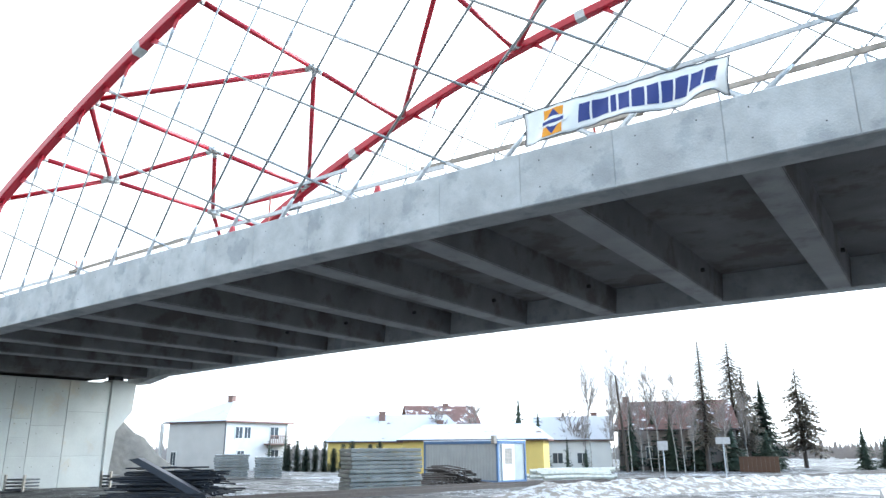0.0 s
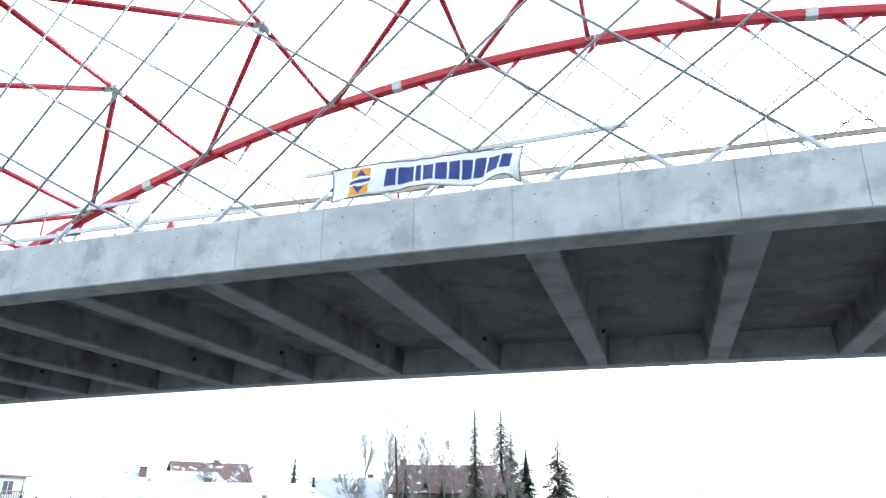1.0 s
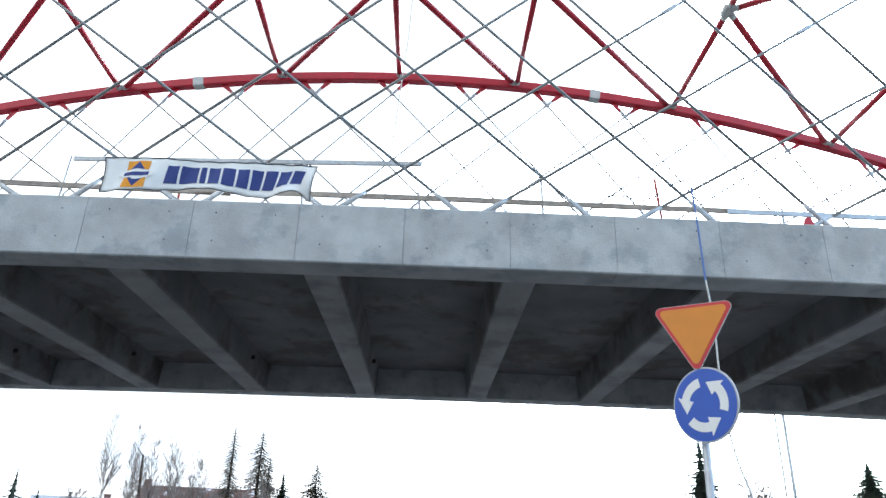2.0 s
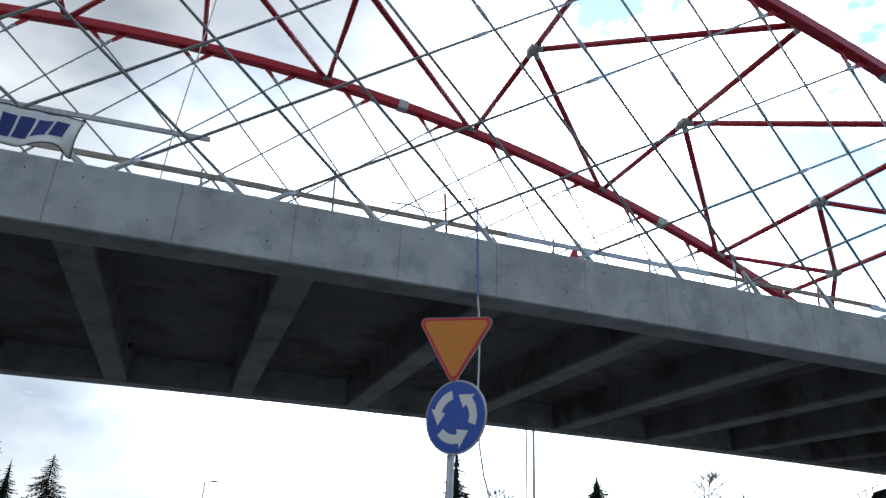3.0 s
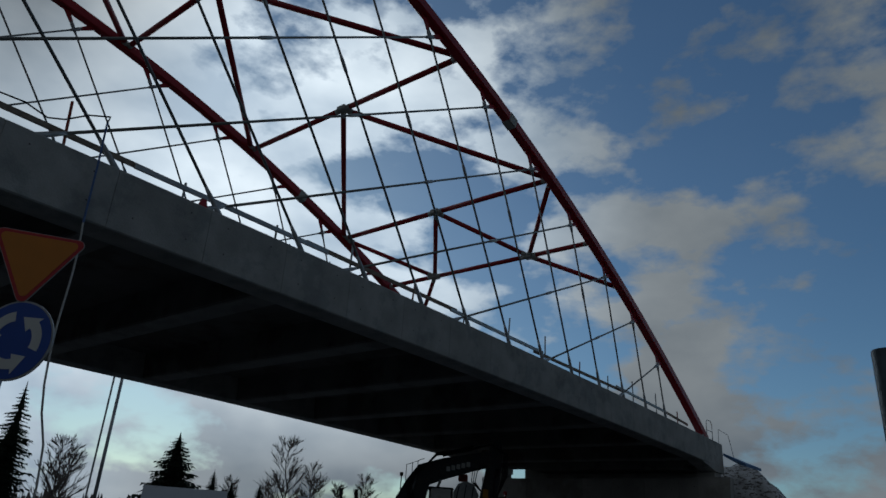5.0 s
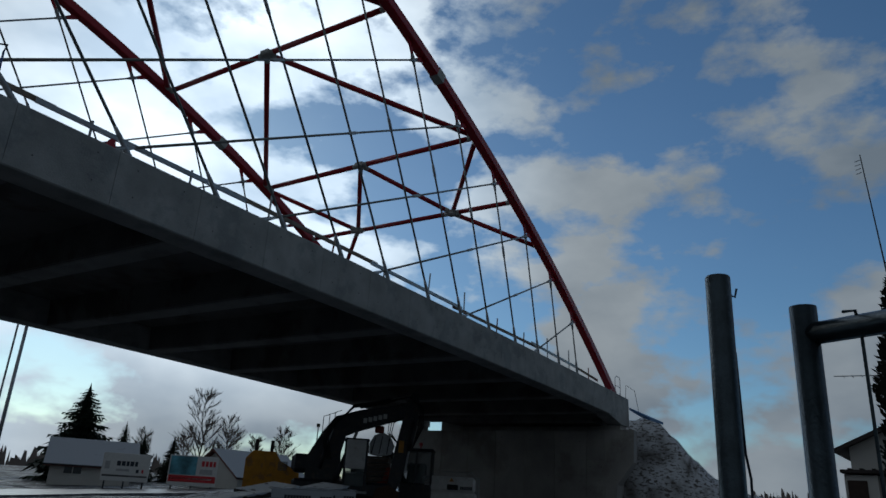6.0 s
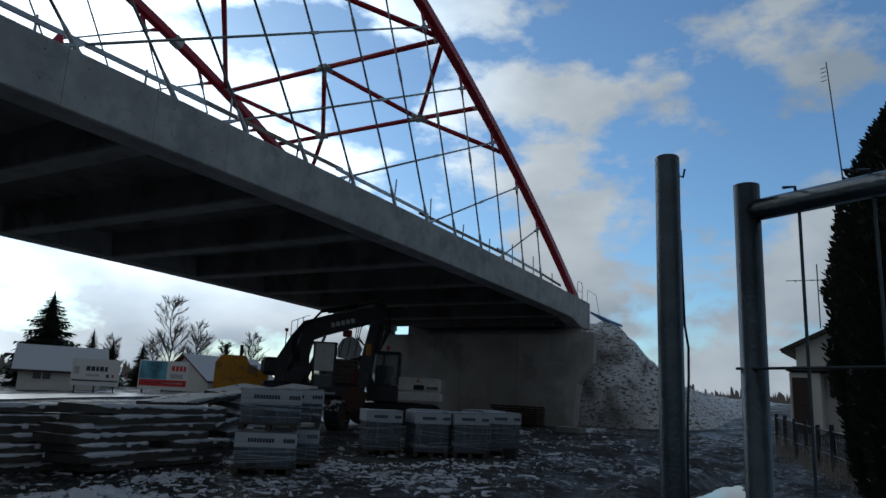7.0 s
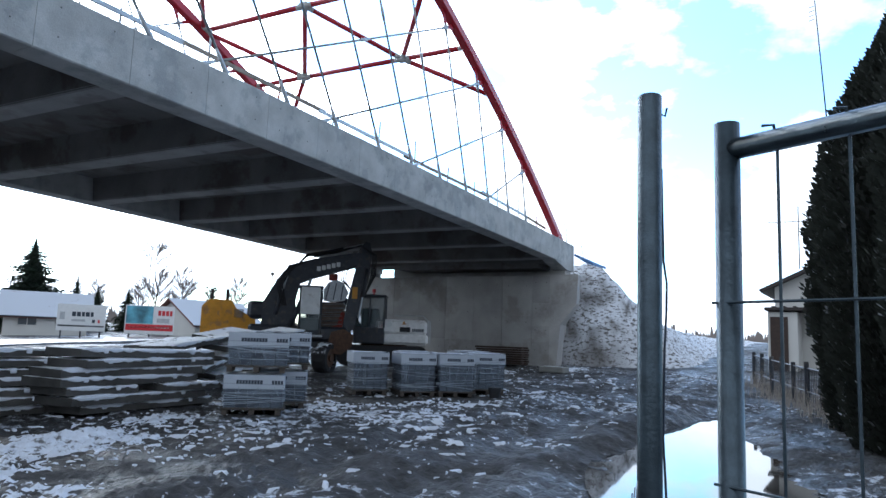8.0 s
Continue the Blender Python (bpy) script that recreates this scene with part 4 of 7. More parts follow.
def mound(name, fn, x0, x1, y0, y1, nx, ny, mat, label, category, kind="structure"):
    g = Geo()
    g.v = [(x0 + (x1 - x0) * i / nx, y0 + (y1 - y0) * j / ny, fn(x0 + (x1 - x0) * i / nx, y0 + (y1 - y0) * j / ny)) for j in range(ny + 1) for i in range(nx + 1)]
    g.f = [(j * (nx + 1) + i, j * (nx + 1) + i + 1, (j + 1) * (nx + 1) + i + 1, (j + 1) * (nx + 1) + i) for j in range(ny) for i in range(nx)]
    g.k = [0] * len(g.f)
    return single(name, g, mat, label, category, kind=kind, smooth=True)


def bank_east(x, y):
    """Approach embankment behind the grey abutment: level top, cone round the wing wall, swinging away with the road."""
    h = land(x, y)
    swing = 0.02 * max(0.0, x - 32)
    dx, dy = 1.5 * max(0.0, 31.4 - x), max(0.0, 9.0 + swing - y, y - 18.6 - swing)
    d = math.hypot(dx, dy) + 0.25 * noise.noise(Vector((x * 0.5, y * 0.5, 6)))
    up = max(-0.25, min(1.0, 1.0 - d / 3.9))
    n = 0.14 * noise.noise(Vector((x * 0.8, y * 0.8, 2))) + 0.12 * noise.noise(Vector((x * 2.4, y * 2.4, 5))) + 0.07 * noise.noise(Vector((x * 6, y * 6, 5)))
    # the approach falls away quickly behind the bridge, then runs on low
    far = max(0.0, x - 31.6)
    top = 2.75 + 2.4 * math.exp(-far / 7.5) - 0.006 * far
    z = max(0.2, top - h) * up
    # ledges left by the digger on the front, gullies down the side
    front = ease((33.5 - x) / 3) * ease(up * 3) * ease((1.03 - up) * 5)
    z += 0.15 * math.sin(z * 8.0 + noise.noise(Vector((x * 1.3, y * 1.3, 0))) * 4) * front
    z -= 0.20 * abs(noise.noise(Vector((x * 1.1, 4.0, 1.0)))) * ease(up * 3) * ease((1.0 - up) * 4) * ease((x - 32) / 3)
    return h + z + n * ease(up * 4 + 0.2)


mound("embankment", bank_east, 26.6, 118.0, 1.5, 34.0, 330, 150, EMBANK, "tall earth embankment dusted with snow beside the abutment", "embankment")


def bank_west(x, y):
    h = land(x, y)
    side = (y - 4.0) / 4.6 if y < 14 else (21.9 - y) / 4.2
    front = (-29.4 - x) / 3.2
    up = max(-0.3, min(side, front, 1.0))
    n = 0.16 * noise.noise(Vector((x * 0.7, y * 0.7, 8))) + 0.06 * noise.noise(Vector((x * 2.6, y * 2.6, 8)))
    return h + 4.7 * up + n * ease(up * 4 + 0.2)


mound("embankment", bank_west, -110.0, -28.0, 2.0, 25.5, 120, 70, GRAVEL_BANK, "grey gravel embankment behind the pale abutment", "embankment")

# roads on the far side of the bridge
def lane(line, half, lift):
    g = Geo()
    fine = []
    for (ax, ay), (bx, by) in zip(line[:-1], line[1:]):
        for k in range(10):
            fine.append(Vector((ax + (bx - ax) * k / 10, ay + (by - ay) * k / 10)))
    fine.append(Vector(line[-1]))
    n = len(fine)
    for off, dz in ((-half - 0.25, -0.35), (-half, 0.0), (half, 0.0), (half + 0.25, -0.35)):
        for i, p in enumerate(fine):
            d = (fine[min(i + 1, n - 1)] - fine[max(i - 1, 0)]).normalized()
            q = p + Vector((d.y, -d.x)) * off
            g.v.append((q.x, q.y, land(p.x, p.y) + lift + dz))
    g.f = [(k * n + i, k * n + i + 1, (k + 1) * n + i + 1, (k + 1) * n + i)[::-1] for k in range(3) for i in range(n - 1)]
    g.k = [0] * len(g.f)
    return g


single("road", lane([(1.5, 22), (0.5, 34), (2.0, 48), (7.0, 70), (14.0, 100), (26.0, 150)], 3.2, 0.10), ASPHALT, "wet grey asphalt road with salt-white patches", "road", kind="structure")
single("road", lane([(4.5, 37), (14, 39.5), (24, 40.0), (45, 37.5), (90, 31.0), (200, 18.0)], 2.8, 0.12), ASPHALT, "wet grey asphalt road with salt-white patches", "road", kind="structure")

# ploughed snow ridge along the road
ridge_g = Geo()
m_n, r_n = 110, 12
line = [Vector(p) for p in ((-14.0, 23.0), (-9.75, 31.0), (-4.9, 42.5), (-0.6, 56.0), (4.0, 72.0))]
for i in range(m_n + 1):
    u = i / m_n * 4
    k = min(3, int(u))
    c = line[k].lerp(line[k + 1], u - k)
    d = (line[k + 1] - line[k]).normalized()
    for j in range(r_n + 1):
        v = (j / r_n - 0.5) * 4.2
        q = c + Vector((d.y, -d.x)) * v
        n = noise.noise(Vector((q.x * 1.1, q.y * 1.1, 3))) * 0.5 + noise.noise(Vector((q.x * 3, q.y * 3, 3))) * 0.35
        ridge_g.v.append((q.x, q.y, land(q.x, q.y) - 0.06 + 0.60 * min(1.0, i / 8, (m_n - i) / 8) * math.exp(-(v / 1.15) ** 2) * (0.85 + 0.6 * n)))
ridge_g.f = [(i * (r_n + 1) + j, i * (r_n + 1) + j + 1, (i + 1) * (r_n + 1) + j + 1, (i + 1) * (r_n + 1) + j)[::-1] for i in range(m_n) for j in range(r_n)]
ridge_g.k = [0] * len(ridge_g.f)
tagged(new("snow_ridge", ridge_g.data("snow_ridge", snow_topped("dirty_snow", (0.16, 0.14, 0.12), 0.85, 0.2, 0.55, scale=2.6, snow=(0.36, 0.375, 0.40)), True)), "dirty snow ridge ploughed up along the road", "snow", kind="stuff")


# heaps of trodden snow in front of the slab stacks
def snow_heap(name, cx, cy, rx, ry, h, seed):
    def fn(x, y):
        d = ((x - cx) / rx) ** 2 + ((y - cy) / ry) ** 2
        n = noise.noise(Vector((x * 2.1, y * 2.1, seed))) * 0.6 + noise.noise(Vector((x * 6.5, y * 6.5, seed))) * 0.45 + noise.noise(Vector((x * 15, y * 15, seed))) * 0.2
        return rough_land(x, y) - 0.035 + h * (math.exp(-d * 1.6) * (1.0 + 0.7 * n) + 0.42 * n * math.exp(-d * 0.5)) + (0.05 * noise.noise(Vector((x * 8, y * 8, seed + 3))) + 0.035 * noise.noise(Vector((x * 19, y * 19, seed)))) * math.exp(-d * 0.35) - 0.02
    mound(name, fn, cx - rx * 1.7, cx + rx * 1.7, cy - ry * 1.7, cy + ry * 1.7, 90, 90, HEAP_SNOW, "heap of trodden crumbly snow on the mud", "snow", kind="stuff")


snow_heap("snow_heap", 6.4, 8.9, 1.5, 0.9, 0.13, 1)
snow_heap("snow_heap", 4.4, 8.0, 1.3, 1.0, 0.10, 2)
snow_heap("snow_heap", 6.1, 8.4, 1.1, 0.8, 0.08, 11)
snow_heap("snow_heap", 4.4, 6.4, 0.9, 0.6, 0.06, 12)
snow_heap("snow_heap", 8.6, 9.8, 1.4, 0.6, 0.08, 6)
snow_heap("snow_heap", 31.5, 8.0, 2.6, 1.0, 0.25, 3)
snow_heap("snow_heap", 26.4, 8.7, 2.6, 1.1, 0.07, 14)
snow_heap("snow_heap", 23.6, 10.8, 2.4, 1.6, 0.06, 15)
snow_heap("snow_heap", 13.0, 11.6, 1.8, 1.0, 0.08, 16)
snow_heap("snow_heap", 17.0, 11.5, 2.2, 1.0, 0.06, 17)


# scraps of snow and ice scattered over the mud
def snow_scraps():
    rnd = random.Random(41)
    g = Geo()
    for k in range(3600):
        if rnd.random() < 0.6:
            x, y = rnd.uniform(4.0, 18.0), rnd.gauss(8.2, 1.7)
        else:
            x, y = rnd.uniform(5.0, 26.0), rnd.uniform(3.2, 11.0)
        if noise.noise(Vector((x * 0.55, y * 0.55, 12.0))) < rnd.uniform(-0.45, 0.35) or pond(x, y) > 0.1:
            continue
        z = rough_land(x, y)
        r = rnd.choice([0.014, 0.018, 0.024, 0.03, 0.04, 0.065]) * rnd.uniform(0.7, 1.3) * min(1.0, x / 10.0)
        a0, long = rnd.uniform(0, 3.14), rnd.uniform(1.2, 4.2)
        n = 7
        low, top = [], []
        for i in range(n):
            a = 2 * math.pi * i / n
            q = r * rnd.uniform(0.6, 1.25)
            u, v = q * long * math.cos(a), q * math.sin(a)
            dx, dy = u * math.cos(a0) - v * math.sin(a0), u * math.sin(a0) + v * math.cos(a0)
            low.append((x + dx, y + dy, z - 0.03))
            top.append((x + dx * 0.7, y + dy * 0.7, z + 0.008 + r * rnd.uniform(0.12, 0.30)))
        g.add(low + top, [(i, (i + 1) % n, (i + 1) % n + n, i + n) for i in range(n)] + [tuple(range(n, 2 * n))])
    single("snow_scraps", g, SNOW, "scraps of trodden snow scattered over the mud", "snow", kind="stuff")


snow_scraps()

# ---------- road sign ----------
def road_sign():
    ob = thing("road_sign", "give-way and roundabout traffic signs on a grey post", "road sign")
    px, py = 1.955, 5.42
    z0 = land(px, py)
    g = Geo()
    g.tube([(px - 0.03, py + 0.05, z0 - 0.2), (px, py + 0.05, 3.45)], 0.030, 14)
    part("post", g, ZINC, ob, smooth=True)

    def board(name, outline, depth, mat, m, parent, off, label="", rim=0.0):
        q = Geo()
        q.prism(outline, depth, m @ Matrix.Translation((0, off, 0)), rim=rim)
        return part(name, q, mat, parent, label)

    # triangle, point down, with rounded corners
    def rounded_triangle(side, rc):
        h = side * math.sqrt(3) / 2
        corners = [(-side / 2, h / 3 * 1), (side / 2, h / 3), (0, -2 * h / 3)]
        out = []
        for k, (cx, cz) in enumerate(corners):
            c = Vector((cx, cz))
            inner = c - c.normalized() * rc * 2
            a0 = math.atan2(c.y, c.x)
            for t in range(-4, 5):
                a = a0 + math.radians(15 * t)
                out.append((inner.x + rc * math.cos(a), inner.y + rc * math.sin(a)))
        out.sort(key=lambda p: math.atan2(p[1], p[0]))
        return out

    mt = Matrix.Translation((1.92, 5.385, 3.325)) @ Matrix.Rotation(radians(-35), 4, "Z") @ Matrix.Rotation(radians(1.5), 4, "Y")
    b = board("triangle_plate", rounded_triangle(0.66, 0.045), 0.012, SIGN_BACK, mt, ob, 0.004, "grey-edged triangular plate")
    board("red_border", rounded_triangle(0.645, 0.040), 0.004, SIGN_RED, mt, b, 0.0, "dark red border")
    board("yellow_field", rounded_triangle(0.56, 0.030), 0.004, SIGN_YELLOW, mt, b, -0.003, "orange-yellow field")
    md = Matrix.Translation((1.935, 5.375, 2.715)) @ Matrix.Rotation(radians(-56), 4, "Z") @ Matrix.Rotation(radians(-4), 4, "Y")
    circle = lambda r, n=48: [(r * math.cos(2 * math.pi * k / n), r * math.sin(2 * math.pi * k / n)) for k in range(n)]
    c = board("round_plate", circle(0.285), 0.014, SIGN_BACK, md, ob, 0.004, "round plate with a thin pale rim")
    board("blue_field", circle(0.272), 0.004, SIGN_BLUE, md, c, 0.0, "blue reflective field")
    for k in range(3):
        a0 = radians(95 + 120 * k)
        arc = radians(62)
        ro, ri = 0.205, 0.135
        pts_out = [(ro * math.cos(a0 + arc * t / 10), ro * math.sin(a0 + arc * t / 10)) for t in range(11)]
        pts_in = [(ri * math.cos(a0 + arc * t / 10), ri * math.sin(a0 + arc * t / 10)) for t in range(11)]
        ae = a0 + arc
        tip = ae + radians(38)
        rm = (ro + ri) / 2
        q = Geo()
        mm = md @ Matrix.Translation((0, -0.003, 0))
        q.prism(pts_out + [(0.242 * math.cos(ae), 0.242 * math.sin(ae)), (rm * math.cos(tip), rm * math.sin(tip)), (0.098 * math.cos(ae), 0.098 * math.sin(ae))] + pts_in[::-1], 0.003, mm)
        part("arrow", q, SIGN_WHITE, c, "white curved arrow")
    for z in (3.25, 2.72):
        q = Geo()
        q.box(px - 0.045, px + 0.045, py + 0.0, py + 0.09, z - 0.02, z + 0.02, bev=0.004)
        part("clamp", q, ZINC, ob)


road_sign()


# ---------- mesh fence beside the camera ----------
def fence_panel():
    ob = thing("mesh_fence_panel", "galvanised tube and wire mesh site fence panel", "fence")
    px, py = 1.492, 0.055
    zt = 1.90
    d = Vector((-0.46, -0.89, 0)).normalized()
    g = Geo()
    g.tube([(px, py, -0.12), (px, py, zt)], 0.0215, 20)
    part("post", g, POST_STEEL_SHADED, ob, smooth=True)
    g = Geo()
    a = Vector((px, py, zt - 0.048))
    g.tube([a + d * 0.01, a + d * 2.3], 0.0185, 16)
    part("top_rail", g, POST_STEEL_SHADED, ob, smooth=True)
    g = Geo()
    g.tube([a + d * 2.3 + Vector((0, 0, 0.05)), Vector((px + d.x * 2.3, py + d.y * 2.3, -0.1))], 0.0215, 16)
    part("post", g, ZINC, ob, smooth=True)
    z = 1.585
    while z > 0.1:
        g = Geo()
        g.tube([Vector((px, py, z)) - d * 0.03 + Vector((-0.02, 0, 0)), Vector((px, py, z)) + d * 2.3 + Vector((-0.02, 0, 0.0))], 0.0026, 6)
        part("wire", g, POST_STEEL_SHADED, ob)
        z -= 0.30
    s = 0.092
    while s < 2.2:
        g = Geo()
        p = Vector((px, py, 0)) + d * s + Vector((0.004, 0, 0))
        g.tube([p + Vector((-0.03, 0.02, zt - 0.03)), p + Vector((-0.012, 0.004, zt - 0.025)), p + Vector((0, 0, zt - 0.06)), p + Vector((0.004, 0, 0.05))], 0.0028, 6)
        part("wire", g, POST_STEEL_SHADED, ob)
        s += 0.115
    g = Geo()
    g.tube([(px - 0.0225, py, 1.1), (px - 0.0225, py, 1.14)], 0.004, 6)
    part("weld_tab", g, ZINC, ob)
    return ob


fence_panel()
fp = thing("fence_post", "single galvanised steel fence post with twisted black wire", "fence post")
g = Geo()
g.tube([(1.472, 0.185, -0.12), (1.478, 0.185, 1.962), (1.478, 0.185, 1.965)], [0.0215, 0.0215, 0.0195], 24)
part("tube", g, POST_STEEL_SHADED, fp, smooth=True)
g = Geo()
g.tube([(1.497, 0.170, 1.935), (1.500, 0.162, 1.93), (1.498, 0.158, 1.945)], 0.0022, 6)
part("hook", g, INK, fp, "short bent wire hook")
g = Geo()
g.tube([(1.496, 0.168, 1.83), (1.497, 0.165, 1.66), (1.499, 0.160, 1.62), (1.500, 0.161, 1.57), (1.492, 0.163, 1.5), (1.494, 0.166, 1.35), (1.499, 0.160, 1.2), (1.492, 0.166, 0.95), (1.49, 0.166, 0.2)], 0.0022, 6)
part("wire", g, INK, fp, "black binding wire")
g = Geo()
for k in range(5):
    g.tube([(1.452 - 0.002 * k, 0.200 + 0.004 * k, 1.28 - 0.01 * k), (1.447 - 0.003 * k, 0.212 + 0.003 * k, 1.10), (1.450, 0.208 + 0.003 * k, 0.9 + 0.02 * k), (1.455, 0.20, 0.85)], 0.0014, 5)
part("wire_coil", g, ZINC, fp, "loose wire coil tied to the post")


# ---------- pallets of paving blocks ----------
def paver_pallet(m, w, d, h, twin=False):
    """Blocks on a wooden pallet under stretch film; front face at y = 0, towards -y."""
    ob = thing("paver_pallet", "pallet of grey paving blocks wrapped in clear printed film", "pallet", "pallets of paving blocks", m=m)
    z = 0.13
    p = Geo()
    p.box(-w / 2 - 0.03, w / 2 + 0.03, -0.02, d + 0.02, 0.092, z - 0.012)
    deck = part("pallet", p, PALLET, ob, "weathered timber pallet")
    for k in range(3):
        p = Geo()
        a = (w - 0.10) * k / 2
        p.box(-w / 2 - 0.02 + a, -w / 2 + 0.08 + a, -0.03, d + 0.03, 0.0, 0.09, bev=0.006)
        part("bearer", p, PALLET, deck)
    for k in range(5):
        p = Geo()
        a = (d - 0.04) * k / 4
        p.box(-w / 2 - 0.04, w / 2 + 0.04, -0.032 + a, 0.07 + a, 0.094, z - 0.004, bev=0.006)
        part("board", p, PALLET, deck)
    rnd = random.Random(int(m.translation.x * 100))
    rows = 7 if not twin else 5
    bh = (h - z) / rows
    data = None
    cols = 5
    bw = w / cols
    q = Geo()
    q.box(-bw / 2 + 0.006, bw / 2 - 0.006, 0, d, 0.004, bh - 0.006, bev=0.010)
    data = q.data("paving_block", PAVER)
    for r in range(rows):
        for c in range(cols):
            o = new("paving_block", data)
            o.parent = ob
            o.location = (-w / 2 + bw * (c + 0.5) + rnd.uniform(-0.004, 0.004), rnd.uniform(-0.012, 0.004), z + bh * r)
    # film: slightly wrinkled sheet round the load, thin and clear
    f = Geo()
    n = 30
    rim = []
    for i in range(n):
        t = i / n * 4
        k, u = int(t), t - int(t)
        x0, y0, x1, y1 = [(-w / 2, 0, w / 2, 0), (w / 2, 0, w / 2, d), (w / 2, d, -w / 2, d), (-w / 2, d, -w / 2, 0)][k]
        rim.append((x0 + (x1 - x0) * u, y0 + (y1 - y0) * u))
    for j in range(9):
        for i, (x, y) in enumerate(rim):
            off = 1.015 + rnd.uniform(-0.006, 0.02)
            f.v.append((x * off, d / 2 + (y - d / 2) * off, z - 0.02 + (h - z + 0.03) * j / 8 + rnd.uniform(-0.01, 0.01)))
    f.f = [(j * n + i, j * n + (i + 1) % n, (j + 1) * n + (i + 1) % n, (j + 1) * n + i) for j in range(8) for i in range(n)]
    f.k = [0] * len(f.f)
    film = part("stretch_film", f, FILM, ob, "clear wrinkled stretch film")
    film.visible_shadow = False
    # printed band and cap
    b = Geo()
    bt, bb = h + 0.012, h - 0.25
    b.box(-w / 2 - 0.022, w / 2 + 0.022, -0.024, d + 0.022, bb, bt - 0.004, bev=0.012)
    band = part("printed_band", b, LABEL_WHITE, ob, "white printed film band")
    for a, e in ((-0.30, 0.10), (0.30, 0.46)):
        s = Geo()
        x = a * w
        while x < e * w:
            s.box(x, x + 0.042 * w, -0.028, -0.024, (bb + bt) / 2 - 0.036, (bb + bt) / 2 + 0.032)
            x += 0.050 * w
        part("print", s, INK, band, "dark printed lettering bars")
    c = Geo()
    nn = 10
    c.v = [(-w / 2 - 0.03 + (w + 0.06) * i / nn, -0.03 + (d + 0.06) * j / nn, bt + 0.012 + 0.018 * noise.noise(Vector((i * 0.7, j * 0.7, m.translation.x)))) for j in range(nn + 1) for i in range(nn + 1)]
    c.f = [(j * (nn + 1) + i, j * (nn + 1) + i + 1, (j + 1) * (nn + 1) + i + 1, (j + 1) * (nn + 1) + i) for j in range(nn) for i in range(nn)]
    c.k = [0] * len(c.f)
    part("snow_cap", c, SNOW, ob, "thin snow on the load", smooth=True)
    folds = Geo()
    for k in range(7):
        za = z + (h - z) * rnd.uniform(0.05, 0.72)
        zb = za + rnd.uniform(-0.10, 0.10)
        folds.tube([(-w / 2 - 0.030, d * 0.9, za), (-w / 2 - 0.034, -0.026, za + 0.01), (-w * 0.1, -0.032, (za + zb) / 2 + rnd.uniform(-0.02, 0.02)), (w / 2 + 0.034, -0.026, zb), (w / 2 + 0.030, d * 0.9, zb - 0.01)], 0.0055, 5)
    for k in range(4):
        x = w * rnd.uniform(-0.5, 0.5)
        folds.tube([(x, -0.03, h - 0.2), (x + rnd.uniform(-0.15, 0.15), -0.034, z + rnd.uniform(0.05, 0.3))], 0.004, 5)
    part("film_folds", folds, FOLD, ob, "pale gathered folds of stretch film", smooth=True)
    for k in range(4):
        st = Geo()
        za, zb = z + (h - z) * (0.12 + 0.2 * k), z + (h - z) * (0.20 + 0.2 * k + rnd.uniform(-0.1, 0.1))
        st.add([(-w / 2 - 0.025, -0.026, za), (w / 2 + 0.025, -0.026, zb), (w / 2 + 0.025, -0.026, zb + 0.02), (-w / 2 - 0.025, -0.026, za + 0.02)], [(0, 1, 2, 3)])
        part("film_strap", st, FILM, ob)
    return ob


def facing(x, y, turn, dz=0.0):
    return Matrix.Translation((x, y, land(x, y) + 0.01 + dz)) @ Matrix.Rotation(radians(turn), 4, "Z")


for x, y, turn in ((14.30, 9.50, -46), (14.75, 8.45, -46), (15.30, 7.72, -46), (16.35, 7.38, -48), (15.75, 9.05, -46), (17.2, 8.2, -46)):
    paver_pallet(facing(x, y, turn), 0.82, 1.10, 0.98)
for x, y, turn in ((9.84, 8.95, -50), (10.95, 9.35, -50)):
    paver_pallet(facing(x, y, turn), 1.02, 0.80, 0.70, True)
    paver_pallet(facing(x + 0.03, y - 0.02, turn + 1, 0.745), 1.02, 0.80, 0.70, True)


# ---------- stacked concrete slabs ----------
def slab_data(length, width, thick, seed):
    rnd = random.Random(seed)
    g = Geo()
    n = 10
    prof = []
    for i in range(n + 1):
        x = -length / 2 + length * i / n
        chip = rnd.uniform(0, 0.012)
        prof.append([(x, -width / 2 + chip, -thick / 2 + 0.01), (x, -width / 2 + chip * 0.6, thick / 2 - 0.015 - chip), (x, -width / 2 + 0.03, thick / 2 - rnd.uniform(0, 0.004)),
                     (x, width / 2 - 0.02, thick / 2), (x, width / 2, -thick / 2)])
    g.v = [p for ring in prof for p in ring]
    g.f = [(i * 5 + k, i * 5 + (k + 1) % 5, (i + 1) * 5 + (k + 1) % 5, (i + 1) * 5 + k)[::-1] for i in range(n) for k in range(5)] + [(0, 1, 2, 3, 4), tuple(n * 5 + k for k in (4, 3, 2, 1, 0))]
    g.k = [0] * len(g.f)
    # lifting notch with snow
    return g.data("concrete_slab", SLAB)


